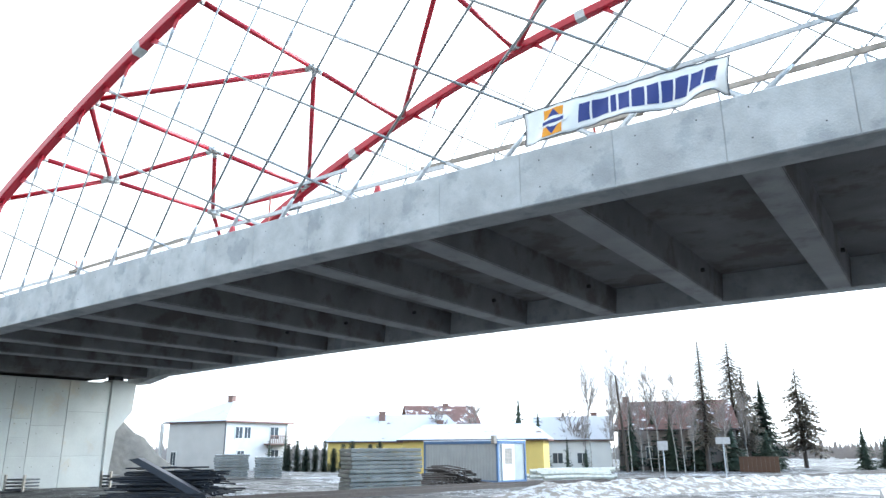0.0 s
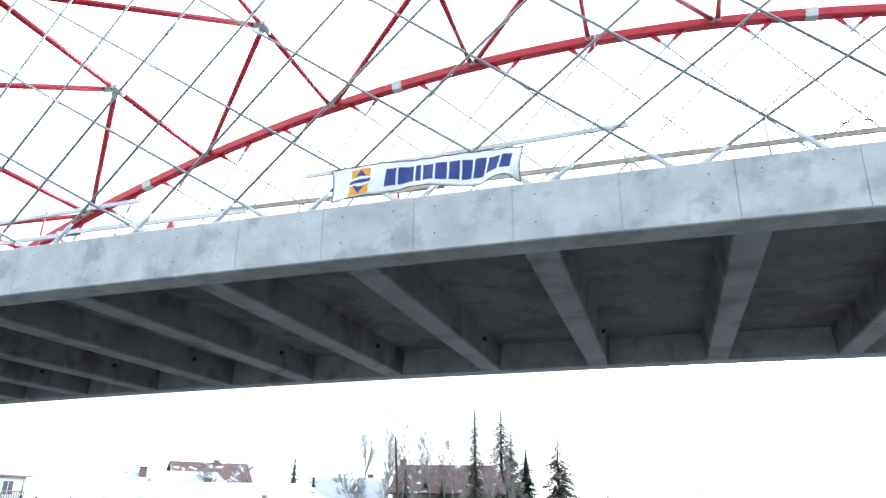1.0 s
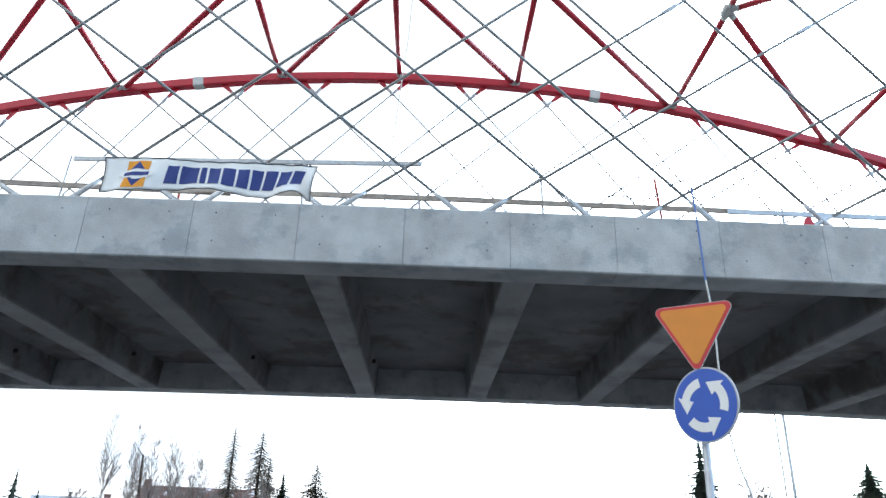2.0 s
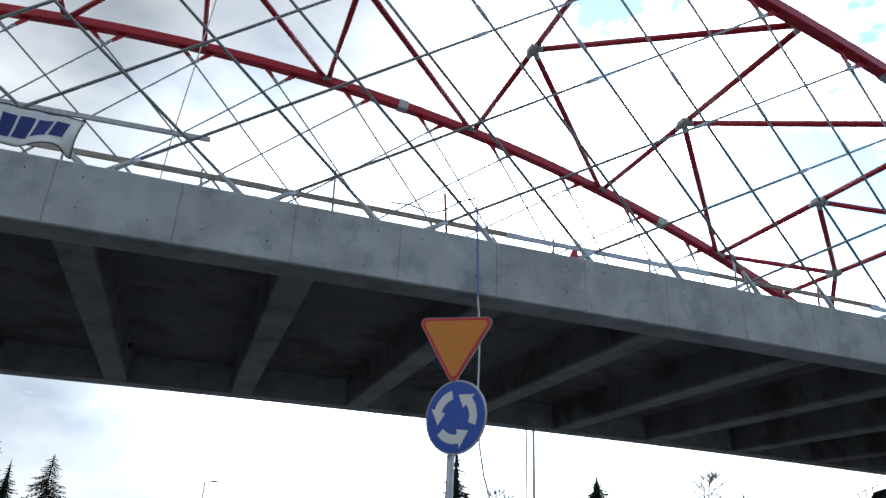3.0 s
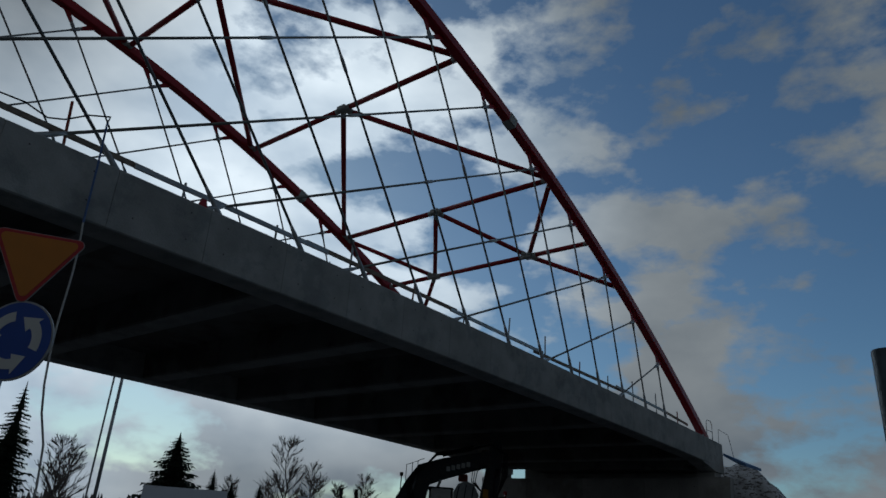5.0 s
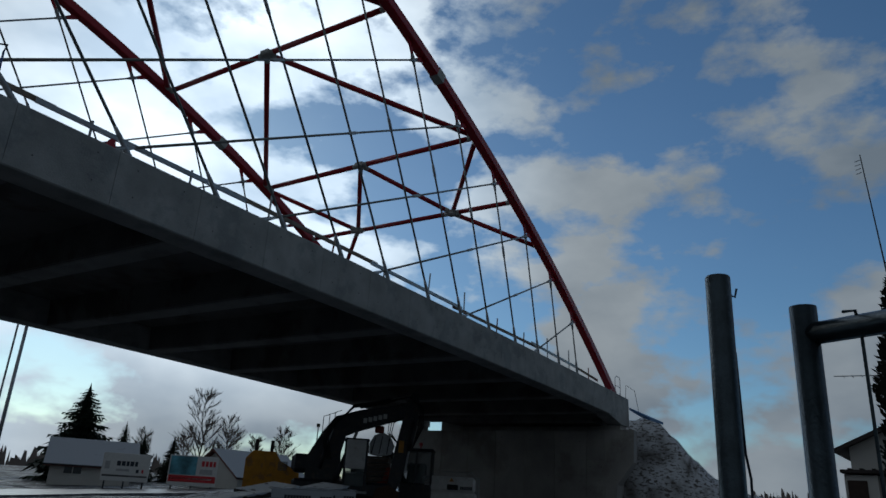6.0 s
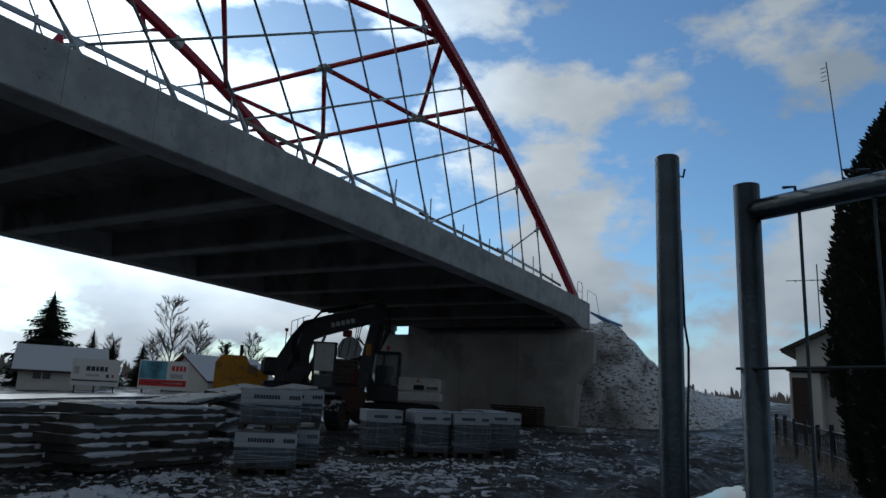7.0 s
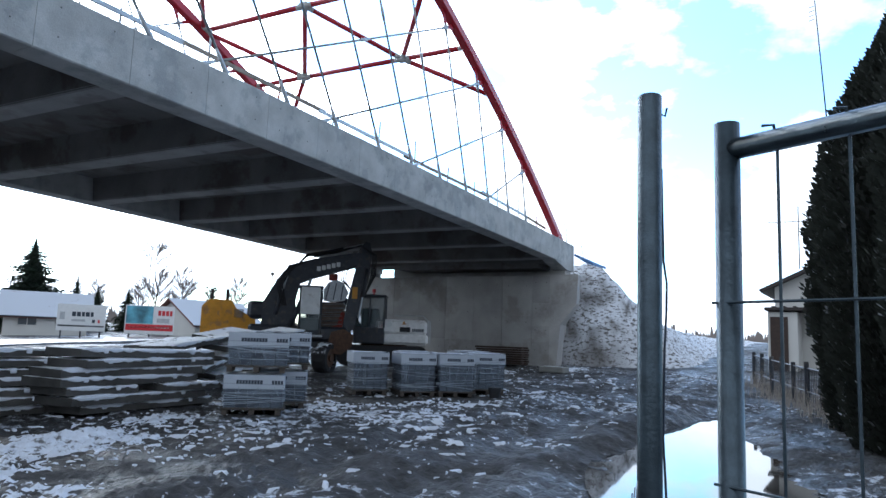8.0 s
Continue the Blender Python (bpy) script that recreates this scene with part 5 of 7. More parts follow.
def snow_strip_data(length, width, thick, seed):
    """Lumpy snow along a slab's front edge, hanging a little over it, with bare gaps."""
    g = Geo()
    n = 44
    for i in range(n + 1):
        x = -length / 2 + 0.02 + (length - 0.04) * i / n
        a = noise.noise(Vector((x * 1.6, seed * 3.1, 0.0))) + 0.6 * noise.noise(Vector((x * 6.0, seed * 1.7, 2.0)))
        k = max(0.0, min(1.0, 0.55 + 1.5 * a)) * min(1.0, i / 2, (n - i) / 2)
        y0 = -width / 2 - 0.030 * k + 0.006
        h = 0.034 * k
        t = thick / 2
        g.v += [(x, y0 + 0.012, t - 0.020 - 0.035 * k), (x, y0, t - 0.014 - 0.006 * k), (x, y0 + 0.010, t - 0.006 + h * 0.8), (x, y0 + 0.05 + 0.05 * k, t - 0.006 + h), (x, y0 + 0.10 + 0.12 * k, t - 0.012)]
    g.f = [(i * 5 + k, (i + 1) * 5 + k, (i + 1) * 5 + k + 1, i * 5 + k + 1) for i in range(n) for k in range(4)]
    g.k = [0] * len(g.f)
    # snow caught in the lifting notches
    for u in (-0.34, 0.31) if length > 2 else (0.2,):
        g.box(u * length - 0.055, u * length + 0.05, -width / 2 - 0.012, -width / 2 + 0.05, thick / 2 - 0.075, thick / 2 + 0.012, bev=0.018)
    return g.data("snow_strip", SNOW)


STRIPS = [[snow_strip_data(2.95, 1.0, 0.14, s) for s in range(3)], [snow_strip_data(2.95, 1.0, 0.15, s + 5) for s in range(3)], [snow_strip_data(1.45, 1.0, 0.14, s + 9) for s in range(3)]]
SLABS = [slab_data(2.95, 1.0, 0.14, 1), slab_data(2.95, 1.0, 0.15, 2), slab_data(1.45, 1.0, 0.14, 3)]


def slab_stack(cx, cy, turn, layers, seed, name_label, long_only=False, jitter=0.30):
    ob = thing("slab_stack", name_label, "concrete slabs", "stacks of concrete slabs", m=Matrix.Translation((cx, cy, land(cx, cy))) @ Matrix.Rotation(radians(turn), 4, "Z"))
    r = random.Random(seed)
    z = 0.03
    for k in range(layers):
        opts = [(0.0, 0)] if long_only or r.random() < 0.6 else [(-0.75, 2), (0.75, 2)]
        for dx, which in opts:
            pick = which if which else r.choice([0, 1])
            o = new("concrete_slab", SLABS[pick])
            o.parent = ob
            o.location = (dx + r.uniform(-jitter, jitter), r.uniform(-0.20, 0.16) + 0.02 * k, z + 0.07)
            sn = new("snow_strip", STRIPS[pick][k % 3])
            sn.parent = o
            o.rotation_euler = (r.uniform(-0.012, 0.012), r.uniform(-0.010, 0.010), r.uniform(-0.035, 0.035))
        g = Geo()
        for dx in (-1.1, 1.05):
            g.box(dx + r.uniform(-0.1, 0.1) - 0.05, dx + 0.05, -0.5, 0.5, z + 0.142, z + 0.150)
        z += 0.153
    return ob


slab_stack(9.1, 11.35, 2, 7, 4, "stack of long worn concrete road slabs with snow on their edges")
slab_stack(6.6, 12.3, -6, 7, 5, "stack of long worn concrete road slabs with snow on their edges")
slab_stack(3.6, 12.9, -4, 6, 9, "stack of long worn concrete road slabs with snow on their edges")


def loose_slab(x, y, z, turn, tilt, roll, which=0):
    o = new("concrete_slab", SLABS[which])
    o.matrix_world = Matrix.Translation((x, y, land(x, y) + z)) @ Matrix.Rotation(radians(turn), 4, "Z") @ Matrix.Rotation(radians(tilt), 4, "Y") @ Matrix.Rotation(radians(roll), 4, "X")
    sn = new("snow_strip", STRIPS[which][int(x * 7) % 3])
    sn.parent = o
    tagged(o, "loose tilted concrete slab in a snowy heap", "concrete slab", "loose concrete slabs")
    return o


r = random.Random(12)
for k in range(14):
    loose_slab(14.2 + r.uniform(-1.3, 1.5), 14.6 + r.uniform(-1.0, 1.0), 0.18 + 0.085 * k, r.uniform(-8, 22), r.uniform(-13, -5), r.uniform(-6, 10), r.choice([0, 1, 1, 2]))


# ---------- trees ----------
def conifer(x, y, h, r, seed, mat=None, levels=36, per=16, droop=0.35, thin=1.0, label="dark green spruce tree standing beside the site", bare=0.08, taper=0.62, web=0.40):
    rnd = random.Random(seed)
    ob = thing("conifer", label, "tree", "conifers", m=Matrix.Translation((x, y, land(x, y) - 0.1)))
    t = Geo()
    t.tube([(0, 0, 0), (0.02 * h * rnd.uniform(-0.3, 0.3), 0, h * 0.5), (0, 0, h)], [0.022 * h, 0.013 * h, 0.004 * h], 7)
    part("trunk", t, BARK, ob)
    c = Geo()
    for i in range(levels):
        f = i / (levels - 1)
        z = h * (bare + (1 - bare) * f)
        rr = r * (1 - f) ** taper * rnd.uniform(0.75, 1.1) + 0.02 * h * (1 - f)
        for k in range(per):
            if rnd.random() > thin + 0.25 * f:
                continue
            a = rnd.uniform(0, 2 * math.pi)
            ln = rr * rnd.uniform(0.65, 1.12)
            d = Vector((math.cos(a), math.sin(a), 0))
            s = Vector((-d.y, d.x, 0))
            tip = d * ln + Vector((0, 0, z - ln * droop + 0.10 * ln))
            root = Vector((0, 0, z))
            n = 5
            for j in range(n):
                p = root.lerp(tip, (j + 0.6) / n) + Vector((0, 0, -0.10 * ln * math.sin(j / n * 3.1)))
                w = ln * web * (1 - 0.55 * j / n) * rnd.uniform(0.7, 1.3)
                e = d * ln * 0.26
                for sg in (-1, 1):
                    q = p + s * sg * w + e * rnd.uniform(0.2, 0.9) - Vector((0, 0, w * rnd.uniform(0.2, 0.8)))
                    c.add([p - e * 0.3, p + e * 0.35, q], [(0, 1, 2)])
            c.add([root + s * 0.015 * h * 0.4, root - s * 0.015 * h * 0.4, tip], [(0, 1, 2)])
    if thin >= 1.0:
        for i in range(11):
            f0 = i / 11
            z0, rr = h * (bare + (1 - bare) * f0), r * 0.58 * (1 - f0) ** 0.9
            ring = [(rr * math.cos(a) * rnd.uniform(0.7, 1.1), rr * math.sin(a) * rnd.uniform(0.7, 1.1), z0 - 0.12 * rr) for a in [q * math.pi / 4 for q in range(8)]]
            c.add(ring + [(0, 0, z0 + h * 0.13)], [(q, (q + 1) % 8, 8) for q in range(8)])
    part("crown", c, mat or NEEDLE, ob)
    return ob


def bare_tree(x, y, h, seed, bark=None, twig=None, spread=0.28, depth=4, label="bare leafless tree behind the site", lean=0.04, rise=0.0, fine=1.0):
    rnd = random.Random(seed)
    ob = thing("bare_tree", label, "tree", "bare trees", m=Matrix.Translation((x, y, land(x, y) - 0.1)))
    trunk, crown = Geo(), Geo()
    pts = [Vector((0, 0, 0))]
    for k in range(6):
        pts.append(pts[-1] + Vector((rnd.uniform(-lean, lean) * h, rnd.uniform(-lean, lean) * h, h / 6 * 0.95)) * (1.0))
    trunk.tube(pts, [0.014 * fine * h * (1 - 0.14 * k) for k in range(7)], 6)

    def grow(p, d, ln, rad, level):
        end = p + d * ln
        mid = p.lerp(end, 0.5) + Vector((rnd.uniform(-1, 1), rnd.uniform(-1, 1), rnd.uniform(-0.3, 0.6))) * ln * 0.09
        crown.tube([p, mid, end], [max(rad, 0.022) * fine, max(rad * 0.7, 0.016) * fine, max(rad * 0.4, 0.009) * fine], 3, cap=False)
        if level <= 0:
            return
        for k in range(rnd.choice([3, 4, 4])):
            q = mid.lerp(end, rnd.uniform(-0.4, 1.0))
            nd = (d + Vector((rnd.uniform(-1, 1), rnd.uniform(-1, 1), rnd.uniform(-0.15, 0.75) + 0.4 * rise)) * 0.62).normalized()
            grow(q, nd, ln * rnd.uniform(0.45, 0.72), rad * 0.66, level - 1)

    for k in range(46 if rise == 0 else 60):
        f = rnd.uniform(0.20 if rise == 0 else 0.38, 0.99)
        i = min(5, int(f * 6))
        p = pts[i].lerp(pts[i + 1], f * 6 - i)
        a = rnd.uniform(0, 2 * math.pi)
        d = Vector((math.cos(a) * 0.75, math.sin(a) * 0.75, rnd.uniform(0.5, 1.1) + rise)).normalized()
        grow(p, d, h * spread * (1.08 - 0.72 * f) * rnd.uniform(0.8, 1.2), 0.0085 * h * (1.2 - f), depth - 2)
    part("trunk", trunk, bark or BARK, ob)
    part("crown", crown, twig or TWIG, ob)
    return ob


birch_at = [(-30.5, 71, 13.0), (-28.6, 73, 12.2), (-26.6, 72, 11.0), (-25.2, 74, 11.4), (-23.8, 72, 10.6), (-22.6, 74, 10.0), (-29.4, 76, 10.0), (-21.6, 73, 9.0), (-18.0, 74.5, 8.2), (-16.2, 76, 7.6), (-24.6, 69.5, 6.5), (-27.4, 69.0, 6.8), (-20.2, 71.0, 6.5), (-32.0, 73, 6.0)]
for k, (x, y, h) in enumerate(birch_at):
    bare_tree(x, y, h * 1.04, 40 + k, BIRCH, TWIG, 0.19, 4, "slender bare birch with pale bark in a group", 0.014, 0.6, 0.36)
for k, (x, y, h, r) in enumerate(((-20.1, 76.0, 13.2, 1.9), (-19.4, 86.0, 14.2, 2.9), (-13.6, 92.3, 11.4, 2.9), (-17.6, 83.0, 11.0, 1.9))):
    conifer(x, y, h, r, 70 + k, LARCH, 40, 11, 0.45, 0.78, "bare larch with drooping thin branches", 0.22, 0.5, 0.25)
conifer(-16.6, 86.6, 9.7, 2.3, 80)
for k, (x, y, h, r) in enumerate(((-38.2, 70.0, 7.8, 1.7), (-36.9, 72.0, 6.4, 1.3), (-27.9, 76.0, 7.0, 1.6), (-26.2, 78, 6.2, 1.8), (-24.0, 77, 5.6, 1.9), (-21.6, 78, 5.4, 2.0), (-18.4, 79, 5.0, 2.0), (-15.2, 80, 4.2, 1.9), (-7.4, 88, 4.4, 1.5), (-5.6, 92, 3.6, 1.6), (-3.6, 95, 3.0, 1.6))):
    conifer(x, y, h, r, 90 + k, None, 18, 8)
for k, (x, y, h, r) in enumerate(((36.0, 59.4, 7.9, 3.4), (39.4, 58.2, 5.0, 1.3), (41.0, 57.6, 4.2, 1.3), (42.6, 55.5, 4.0, 1.2), (21.2, 56.6, 9.9, 2.1), (31.0, 84.0, 9.5, 2.0))):
    conifer(x, y, h, r, 120 + k)
for k, (x, y, h) in enumerate(((44.6, 54.2, 7.9), (46.6, 53.0, 6.0), (48.0, 50.8, 4.2), (42.4, 60.0, 4.6), (46.0, 58.0, 4.4), (24.0, 55.0, 6.4), (25.6, 56.5, 5.4), (38.4, 62.0, 3.8), (50.5, 50.0, 5.0), (53.5, 47.0, 4.6), (-46.0, 66.0, 6.4), (-43.5, 69.0, 6.8), (-47.5, 70, 6.0), (-33.8, 74.0, 6.4), (-35.4, 76, 6.0), (16.0, 60.0, 5.0))):
    bare_tree(x, y, h, 150 + k, None, None, 0.30, 4)


# far woods along the horizon
def far_wood():
    rnd = random.Random(31)
    g = Geo()
    for k in range(5200):
        a = radians(rnd.uniform(-85, 105))
        d = rnd.uniform(150, 210)
        x, y = d * math.sin(a), d * math.cos(a)
        z = land(x, y) - 0.5
        hgt = (2.4 + 2.6 * (0.5 + 0.5 * noise.noise(Vector((a * 6, 3.0, 0)))) + 1.6 * noise.noise(Vector((a * 40, 1.0, 0)))) * rnd.uniform(0.6, 1.15)
        w = rnd.uniform(0.3, 1.5)
        s = Vector((math.cos(a), -math.sin(a), 0))
        p = Vector((x, y, z))
        g.add([p - s * w * 0.5, p + s * w * 0.5, p + s * w * rnd.uniform(-0.1, 0.25) + Vector((0, 0, hgt * rnd.uniform(0.75, 1))), p - s * w * rnd.uniform(-0.1, 0.25) + Vector((0, 0, hgt))], [(0, 1, 2, 3)])
    single("far_wood", g, TWIG, "distant bare woods along the horizon", "woods", kind="stuff")


far_wood()


def thuja(x, y, h, r, seed):
    """A dense column of scale leaves: many small upright sprays over a core blackened as inner shade."""
    rnd = random.Random(seed)
    ob = thing("thuja", "tall dense dark green thuja hedge column with snow flecks", "hedge", "thuja hedge", m=Matrix.Translation((x, y, land(x, y) - 0.05)))
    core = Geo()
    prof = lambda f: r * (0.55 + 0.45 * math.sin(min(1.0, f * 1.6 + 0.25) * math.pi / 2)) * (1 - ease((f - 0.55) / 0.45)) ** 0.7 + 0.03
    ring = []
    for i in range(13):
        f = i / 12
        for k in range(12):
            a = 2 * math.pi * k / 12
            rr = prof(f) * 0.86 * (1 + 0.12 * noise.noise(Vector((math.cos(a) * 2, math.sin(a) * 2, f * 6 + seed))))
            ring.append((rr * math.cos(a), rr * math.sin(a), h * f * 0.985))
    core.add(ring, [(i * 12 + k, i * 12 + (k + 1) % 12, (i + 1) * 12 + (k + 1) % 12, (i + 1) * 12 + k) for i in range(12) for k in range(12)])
    # near-black filler hull paints the shade between sprays; no actual trunk
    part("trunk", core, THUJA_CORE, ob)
    c = Geo()
    count = int(3600 * h * r)
    for k in range(count):
        f = rnd.random() ** 0.9
        a = rnd.uniform(0, 2 * math.pi)
        rr = prof(f) * rnd.uniform(0.84, 1.06) * (1 + 0.14 * noise.noise(Vector((math.cos(a) * 2.5, math.sin(a) * 2.5, f * 9 + seed))))
        p = Vector((rr * math.cos(a), rr * math.sin(a), h * f))
        d = Vector((math.cos(a), math.sin(a), rnd.uniform(0.5, 1.6))).normalized()
        s = d.cross(Vector((rnd.uniform(-1, 1), rnd.uniform(-1, 1), rnd.uniform(-1, 1)))).normalized()
        ln, w = rnd.uniform(0.07, 0.17), rnd.uniform(0.02, 0.045)
        c.add([p, p + d * ln * 0.5 + s * w, p + d * ln, p + d * ln * 0.5 - s * w], [(0, 1, 2, 3)])
    part("crown", c, THUJA, ob)
    return ob


for k, (x, y, h, r) in enumerate(((13.0, -1.32, 7.3, 1.25), (15.2, -0.95, 6.4, 1.1), (17.3, -0.85, 5.3, 0.95), (19.3, -0.75, 4.2, 0.85), (11.0, -1.95, 7.4, 1.2))):
    thuja(x, y, h, r, 200 + k)
# small thuja columns in front of the houses
for k in range(12):
    u = k / 11
    conifer(-51.0 + 8.0 * u, 48.5 + 5.0 * u, 2.6 + 0.4 * math.sin(k * 2.1), 0.50, 230 + k, NEEDLE, 26, 16, -0.6, 1.3, "small slim evergreen in a garden row", 0.02, 0.3)
for k, (x, y, h) in enumerate(((-58.5, 53.0, 3.4), (-57.2, 54.0, 4.6), (-55.6, 55.5, 3.0), (-31.0, 62.0, 3.2), (-29.4, 63.0, 3.4), (-28.0, 64.0, 2.6))):
    conifer(x, y, h, 0.55, 260 + k, NEEDLE, 16, 9, -0.4, 1.2, "small slim evergreen beside a house", 0.02)


# ---------- houses ----------
def window(parent, m, w, h):
    f = Geo()
    f.box(-w / 2 - 0.06, w / 2 + 0.06, -0.05, 0.03, -h / 2 - 0.06, h / 2 + 0.06, m, bev=0.01)
    ob = part("window", f, RENDER_WHITE, parent, "white framed window")
    for sx in (-1, 1):
        p = Geo()
        p.box(sx * w / 4 - w / 4 + 0.03, sx * w / 4 + w / 4 - 0.03, -0.056, -0.045, -h / 2 + 0.03, h / 2 - 0.03, m)
        part("pane", p, WINDOW, ob)


def house(name, label, cx, cy, turn, w, d, eave, ridge, wall, roof, hip=0.0, windows=(), chimneys=(), over=0.45, base=None):
    z0 = land(cx, cy) - 0.2 if base is None else base
    ob = thing(name, label, "house", m=Matrix.Translation((cx, cy, z0)) @ Matrix.Rotation(radians(turn), 4, "Z"))
    e, rg = eave - z0, ridge - z0
    g = Geo()
    g.box(-w / 2, w / 2, -d / 2, d / 2, -0.3, e)
    if hip == 0:
        for s in (-1, 1):
            g.add([(s * w / 2, -d / 2, e), (s * w / 2, d / 2, e), (s * w / 2, 0, rg - 0.1)], [(0, 1, 2) if s > 0 else (2, 1, 0)])
    part("wall", g, wall, ob)
    r = Geo()
    a, b = w / 2 + over, d / 2 + over
    hx = a - hip
    drop = (rg - e) / (d / 2) * over * 0.6
    top = [(-hx, 0, rg), (hx, 0, rg)]
    eav = [(-a, -b, e - drop), (a, -b, e - drop), (a, b, e - drop), (-a, b, e - drop)]
    low = [(x, y, z - 0.14) for x, y, z in eav]
    vs = eav + top + low
    fs = [(0, 1, 5, 4), (2, 3, 4, 5), (1, 2, 5), (3, 0, 4), (0, 6, 7, 1), (1, 7, 8, 2), (2, 8, 9, 3), (3, 9, 6, 0), (6, 9, 8, 7)]
    if hip == 0:
        # two slopes with open gables
        for p, q, u, v in ((0, 1, 5, 4), (2, 3, 4, 5)):
            quad = [vs[p], vs[q], vs[u], vs[v]]
            r.add(quad + [(x, y, z - 0.16) for x, y, z in quad], [(0, 1, 2, 3), (7, 6, 5, 4), (0, 4, 5, 1), (1, 5, 6, 2), (3, 7, 4, 0)])
    else:
        r.add(vs, fs)
    rf = part("roof", r, roof, ob, "roof covered with thin snow")
    for yy in (-b, b):
        gt = Geo()
        gt.tube([(-a, yy, e - drop - 0.05), (a, yy, e - drop - 0.05)], 0.06, 6)
        part("gutter", gt, DARK_STEEL, rf)
    for fx, fy, hh in chimneys:
        c = Geo()
        c.box(fx * w - 0.35, fx * w + 0.35, fy * d - 0.3, fy * d + 0.3, e, rg + hh, bev=0.03)
        c.box(fx * w - 0.42, fx * w + 0.42, fy * d - 0.37, fy * d + 0.37, rg + hh, rg + hh + 0.1, bev=0.02)
        part("chimney", c, BRICK_DULL, rf, "brick chimney")
    for side, u, z, ww, hh in windows:
        if side == "f":
            m = Matrix.Translation((u, -d / 2 - 0.01, z))
        elif side == "r":
            m = Matrix.Translation((w / 2 + 0.01, u, z)) @ Matrix.Rotation(radians(90), 4, "Z")
        else:
            m = Matrix.Translation((-w / 2 - 0.01, u, z)) @ Matrix.Rotation(radians(-90), 4, "Z")
        window(ob, m, ww, hh)
    return ob


h1 = house("house", "two-storey grey rendered house with a snowy hipped roof", -65.2, 53.2, 4, 8.6, 9.2, 4.6, 6.8, RENDER_GREY, ROOF_SNOW, 4.4,
           [("r", -2.8, 4.0, 1.0, 1.2), ("r", -1.6, 4.0, 0.9, 1.2), ("r", 2.4, 4.0, 1.3, 1.3), ("r", 2.6, 1.6, 1.2, 1.3), ("r", -2.4, 1.6, 1.0, 1.2), ("f", -3.2, 1.4, 0.8, 1.4)], [(0.0, 0.0, 0.5)])
bal = Geo()
bal.box(4.3, 5.3, 0.9, 4.2, 2.75, 2.9, bev=0.02)
for k in range(12):
    bal.box(5.24, 5.3, 0.92 + k * 0.29, 0.98 + k * 0.29, 2.9, 3.7)
bal.box(5.22, 5.32, 0.9, 4.2, 3.65, 3.75, bev=0.02)
part("balcony", bal, BRICK_DULL, h1, "brown slatted balcony")
for k in (0, 1):
    q = Geo()
    q.box(-6.0, -5.7, -4.4 + 3.2 * k, -4.1 + 3.2 * k, -0.3, 4.6 - land(-65.2, 53.2), bev=0.02)
    part("pillar", q, RENDER_GREY, h1, "rendered porch pillar")
q = Geo()
q.tube([(4.34, -4.66, 0.0), (4.34, -4.66, 4.9)], 0.06, 6)
part("downpipe", q, DARK_STEEL, h1, "dark downpipe on the corner")
q = Geo()
q.tube([(0.0, 0.0, 7.2), (0.0, 0.0, 8.5)], 0.03, 5)
part("aerial", q, DARK_STEEL, h1, "thin roof aerial")
house("house", "low yellow house with a long snowy tiled roof and brick chimneys", -50.5, 64.5, 40, 15.0, 7.5, 2.55, 5.25, RENDER_YELLOW, ROOF_SNOW, 2.5, [("f", -5, 1.6, 1.2, 1.2), ("f", -2, 1.6, 1.2, 1.2), ("f", 1, 1.6, 1.2, 1.2)], [(-0.12, -0.1, 0.2), (0.30, -0.3, -0.8)])
house("house", "pale house with a brown gabled roof behind others", -57.0, 82.0, 48, 9, 8, 4.2, 7.2, RENDER_YELLOW, ROOF_BROWN, 0.0, [], [(0.1, 0.0, 0.2)])
house("shed", "long low yellow building with a snow-covered roof", -34.5, 55.5, 22, 12.0, 6.5, 2.45, 3.7, RENDER_YELLOW, ROOF_SNOW, 1.5, [("f", 3, 1.3, 1, 0.9)], [])
house("house", "white house with a snowy brown roof behind bare trees", -34.6, 76.0, 22, 8.0, 7.0, 2.6, 5.0, RENDER_WHITE, ROOF_SNOW, 0.0, [("f", 1.0, 1.5, 1.1, 1.1), ("f", -1.6, 1.5, 1.1, 1.1)], [(0.3, 0.1, 0.3)])
house("house", "large dark house with a brown tiled roof behind birches", -24.8, 82.0, 14, 12.0, 8.0, 3.6, 6.6, HOUSE_DARK, ROOF_BROWN, 0.6, [("f", 1.5, 2.0, 1.2, 1.2), ("f", -2.5, 2.0, 1.2, 1.2)], [(-0.44, 0.0, 0.5)])
house("house", "white house with a snowy roof across the road", 33.3, 52.6, -31, 5.4, 5.6, 2.35, 4.1, RENDER_WHITE, ROOF_SNOW, 0.0, [("f", -1.2, 1.2, 1.2, 0.7), ("f", 1.2, 1.2, 1.0, 0.7)], [])
house("house", "white shed with a snowy gabled roof across the road", 42.3, 45.2, -6, 6.4, 6.1, 2.15, 4.05, RENDER_WHITE, ROOF_SNOW, 0.0, [("f", 0.4, 0.9, 1.0, 0.8)], [])
h8 = house("house", "white two-storey house with a dark tiled roof and an aerial", 37.6, -2.25, -3, 8.5, 8.0, 4.35, 6.4, RENDER_WHITE, ROOF_DARK, 0.0, [("l", 2.4, 1.9, 0.9, 1.0)], [], over=0.5)
pr = Geo()
pr.box(-6.1, -4.3, 0.6, 4.2, 2.35, 2.48, bev=0.02)
for k in range(9):
    pr.box(-6.12, -4.3, 0.62 + k * 0.4, 0.74 + k * 0.4, 2.48, 2.53)
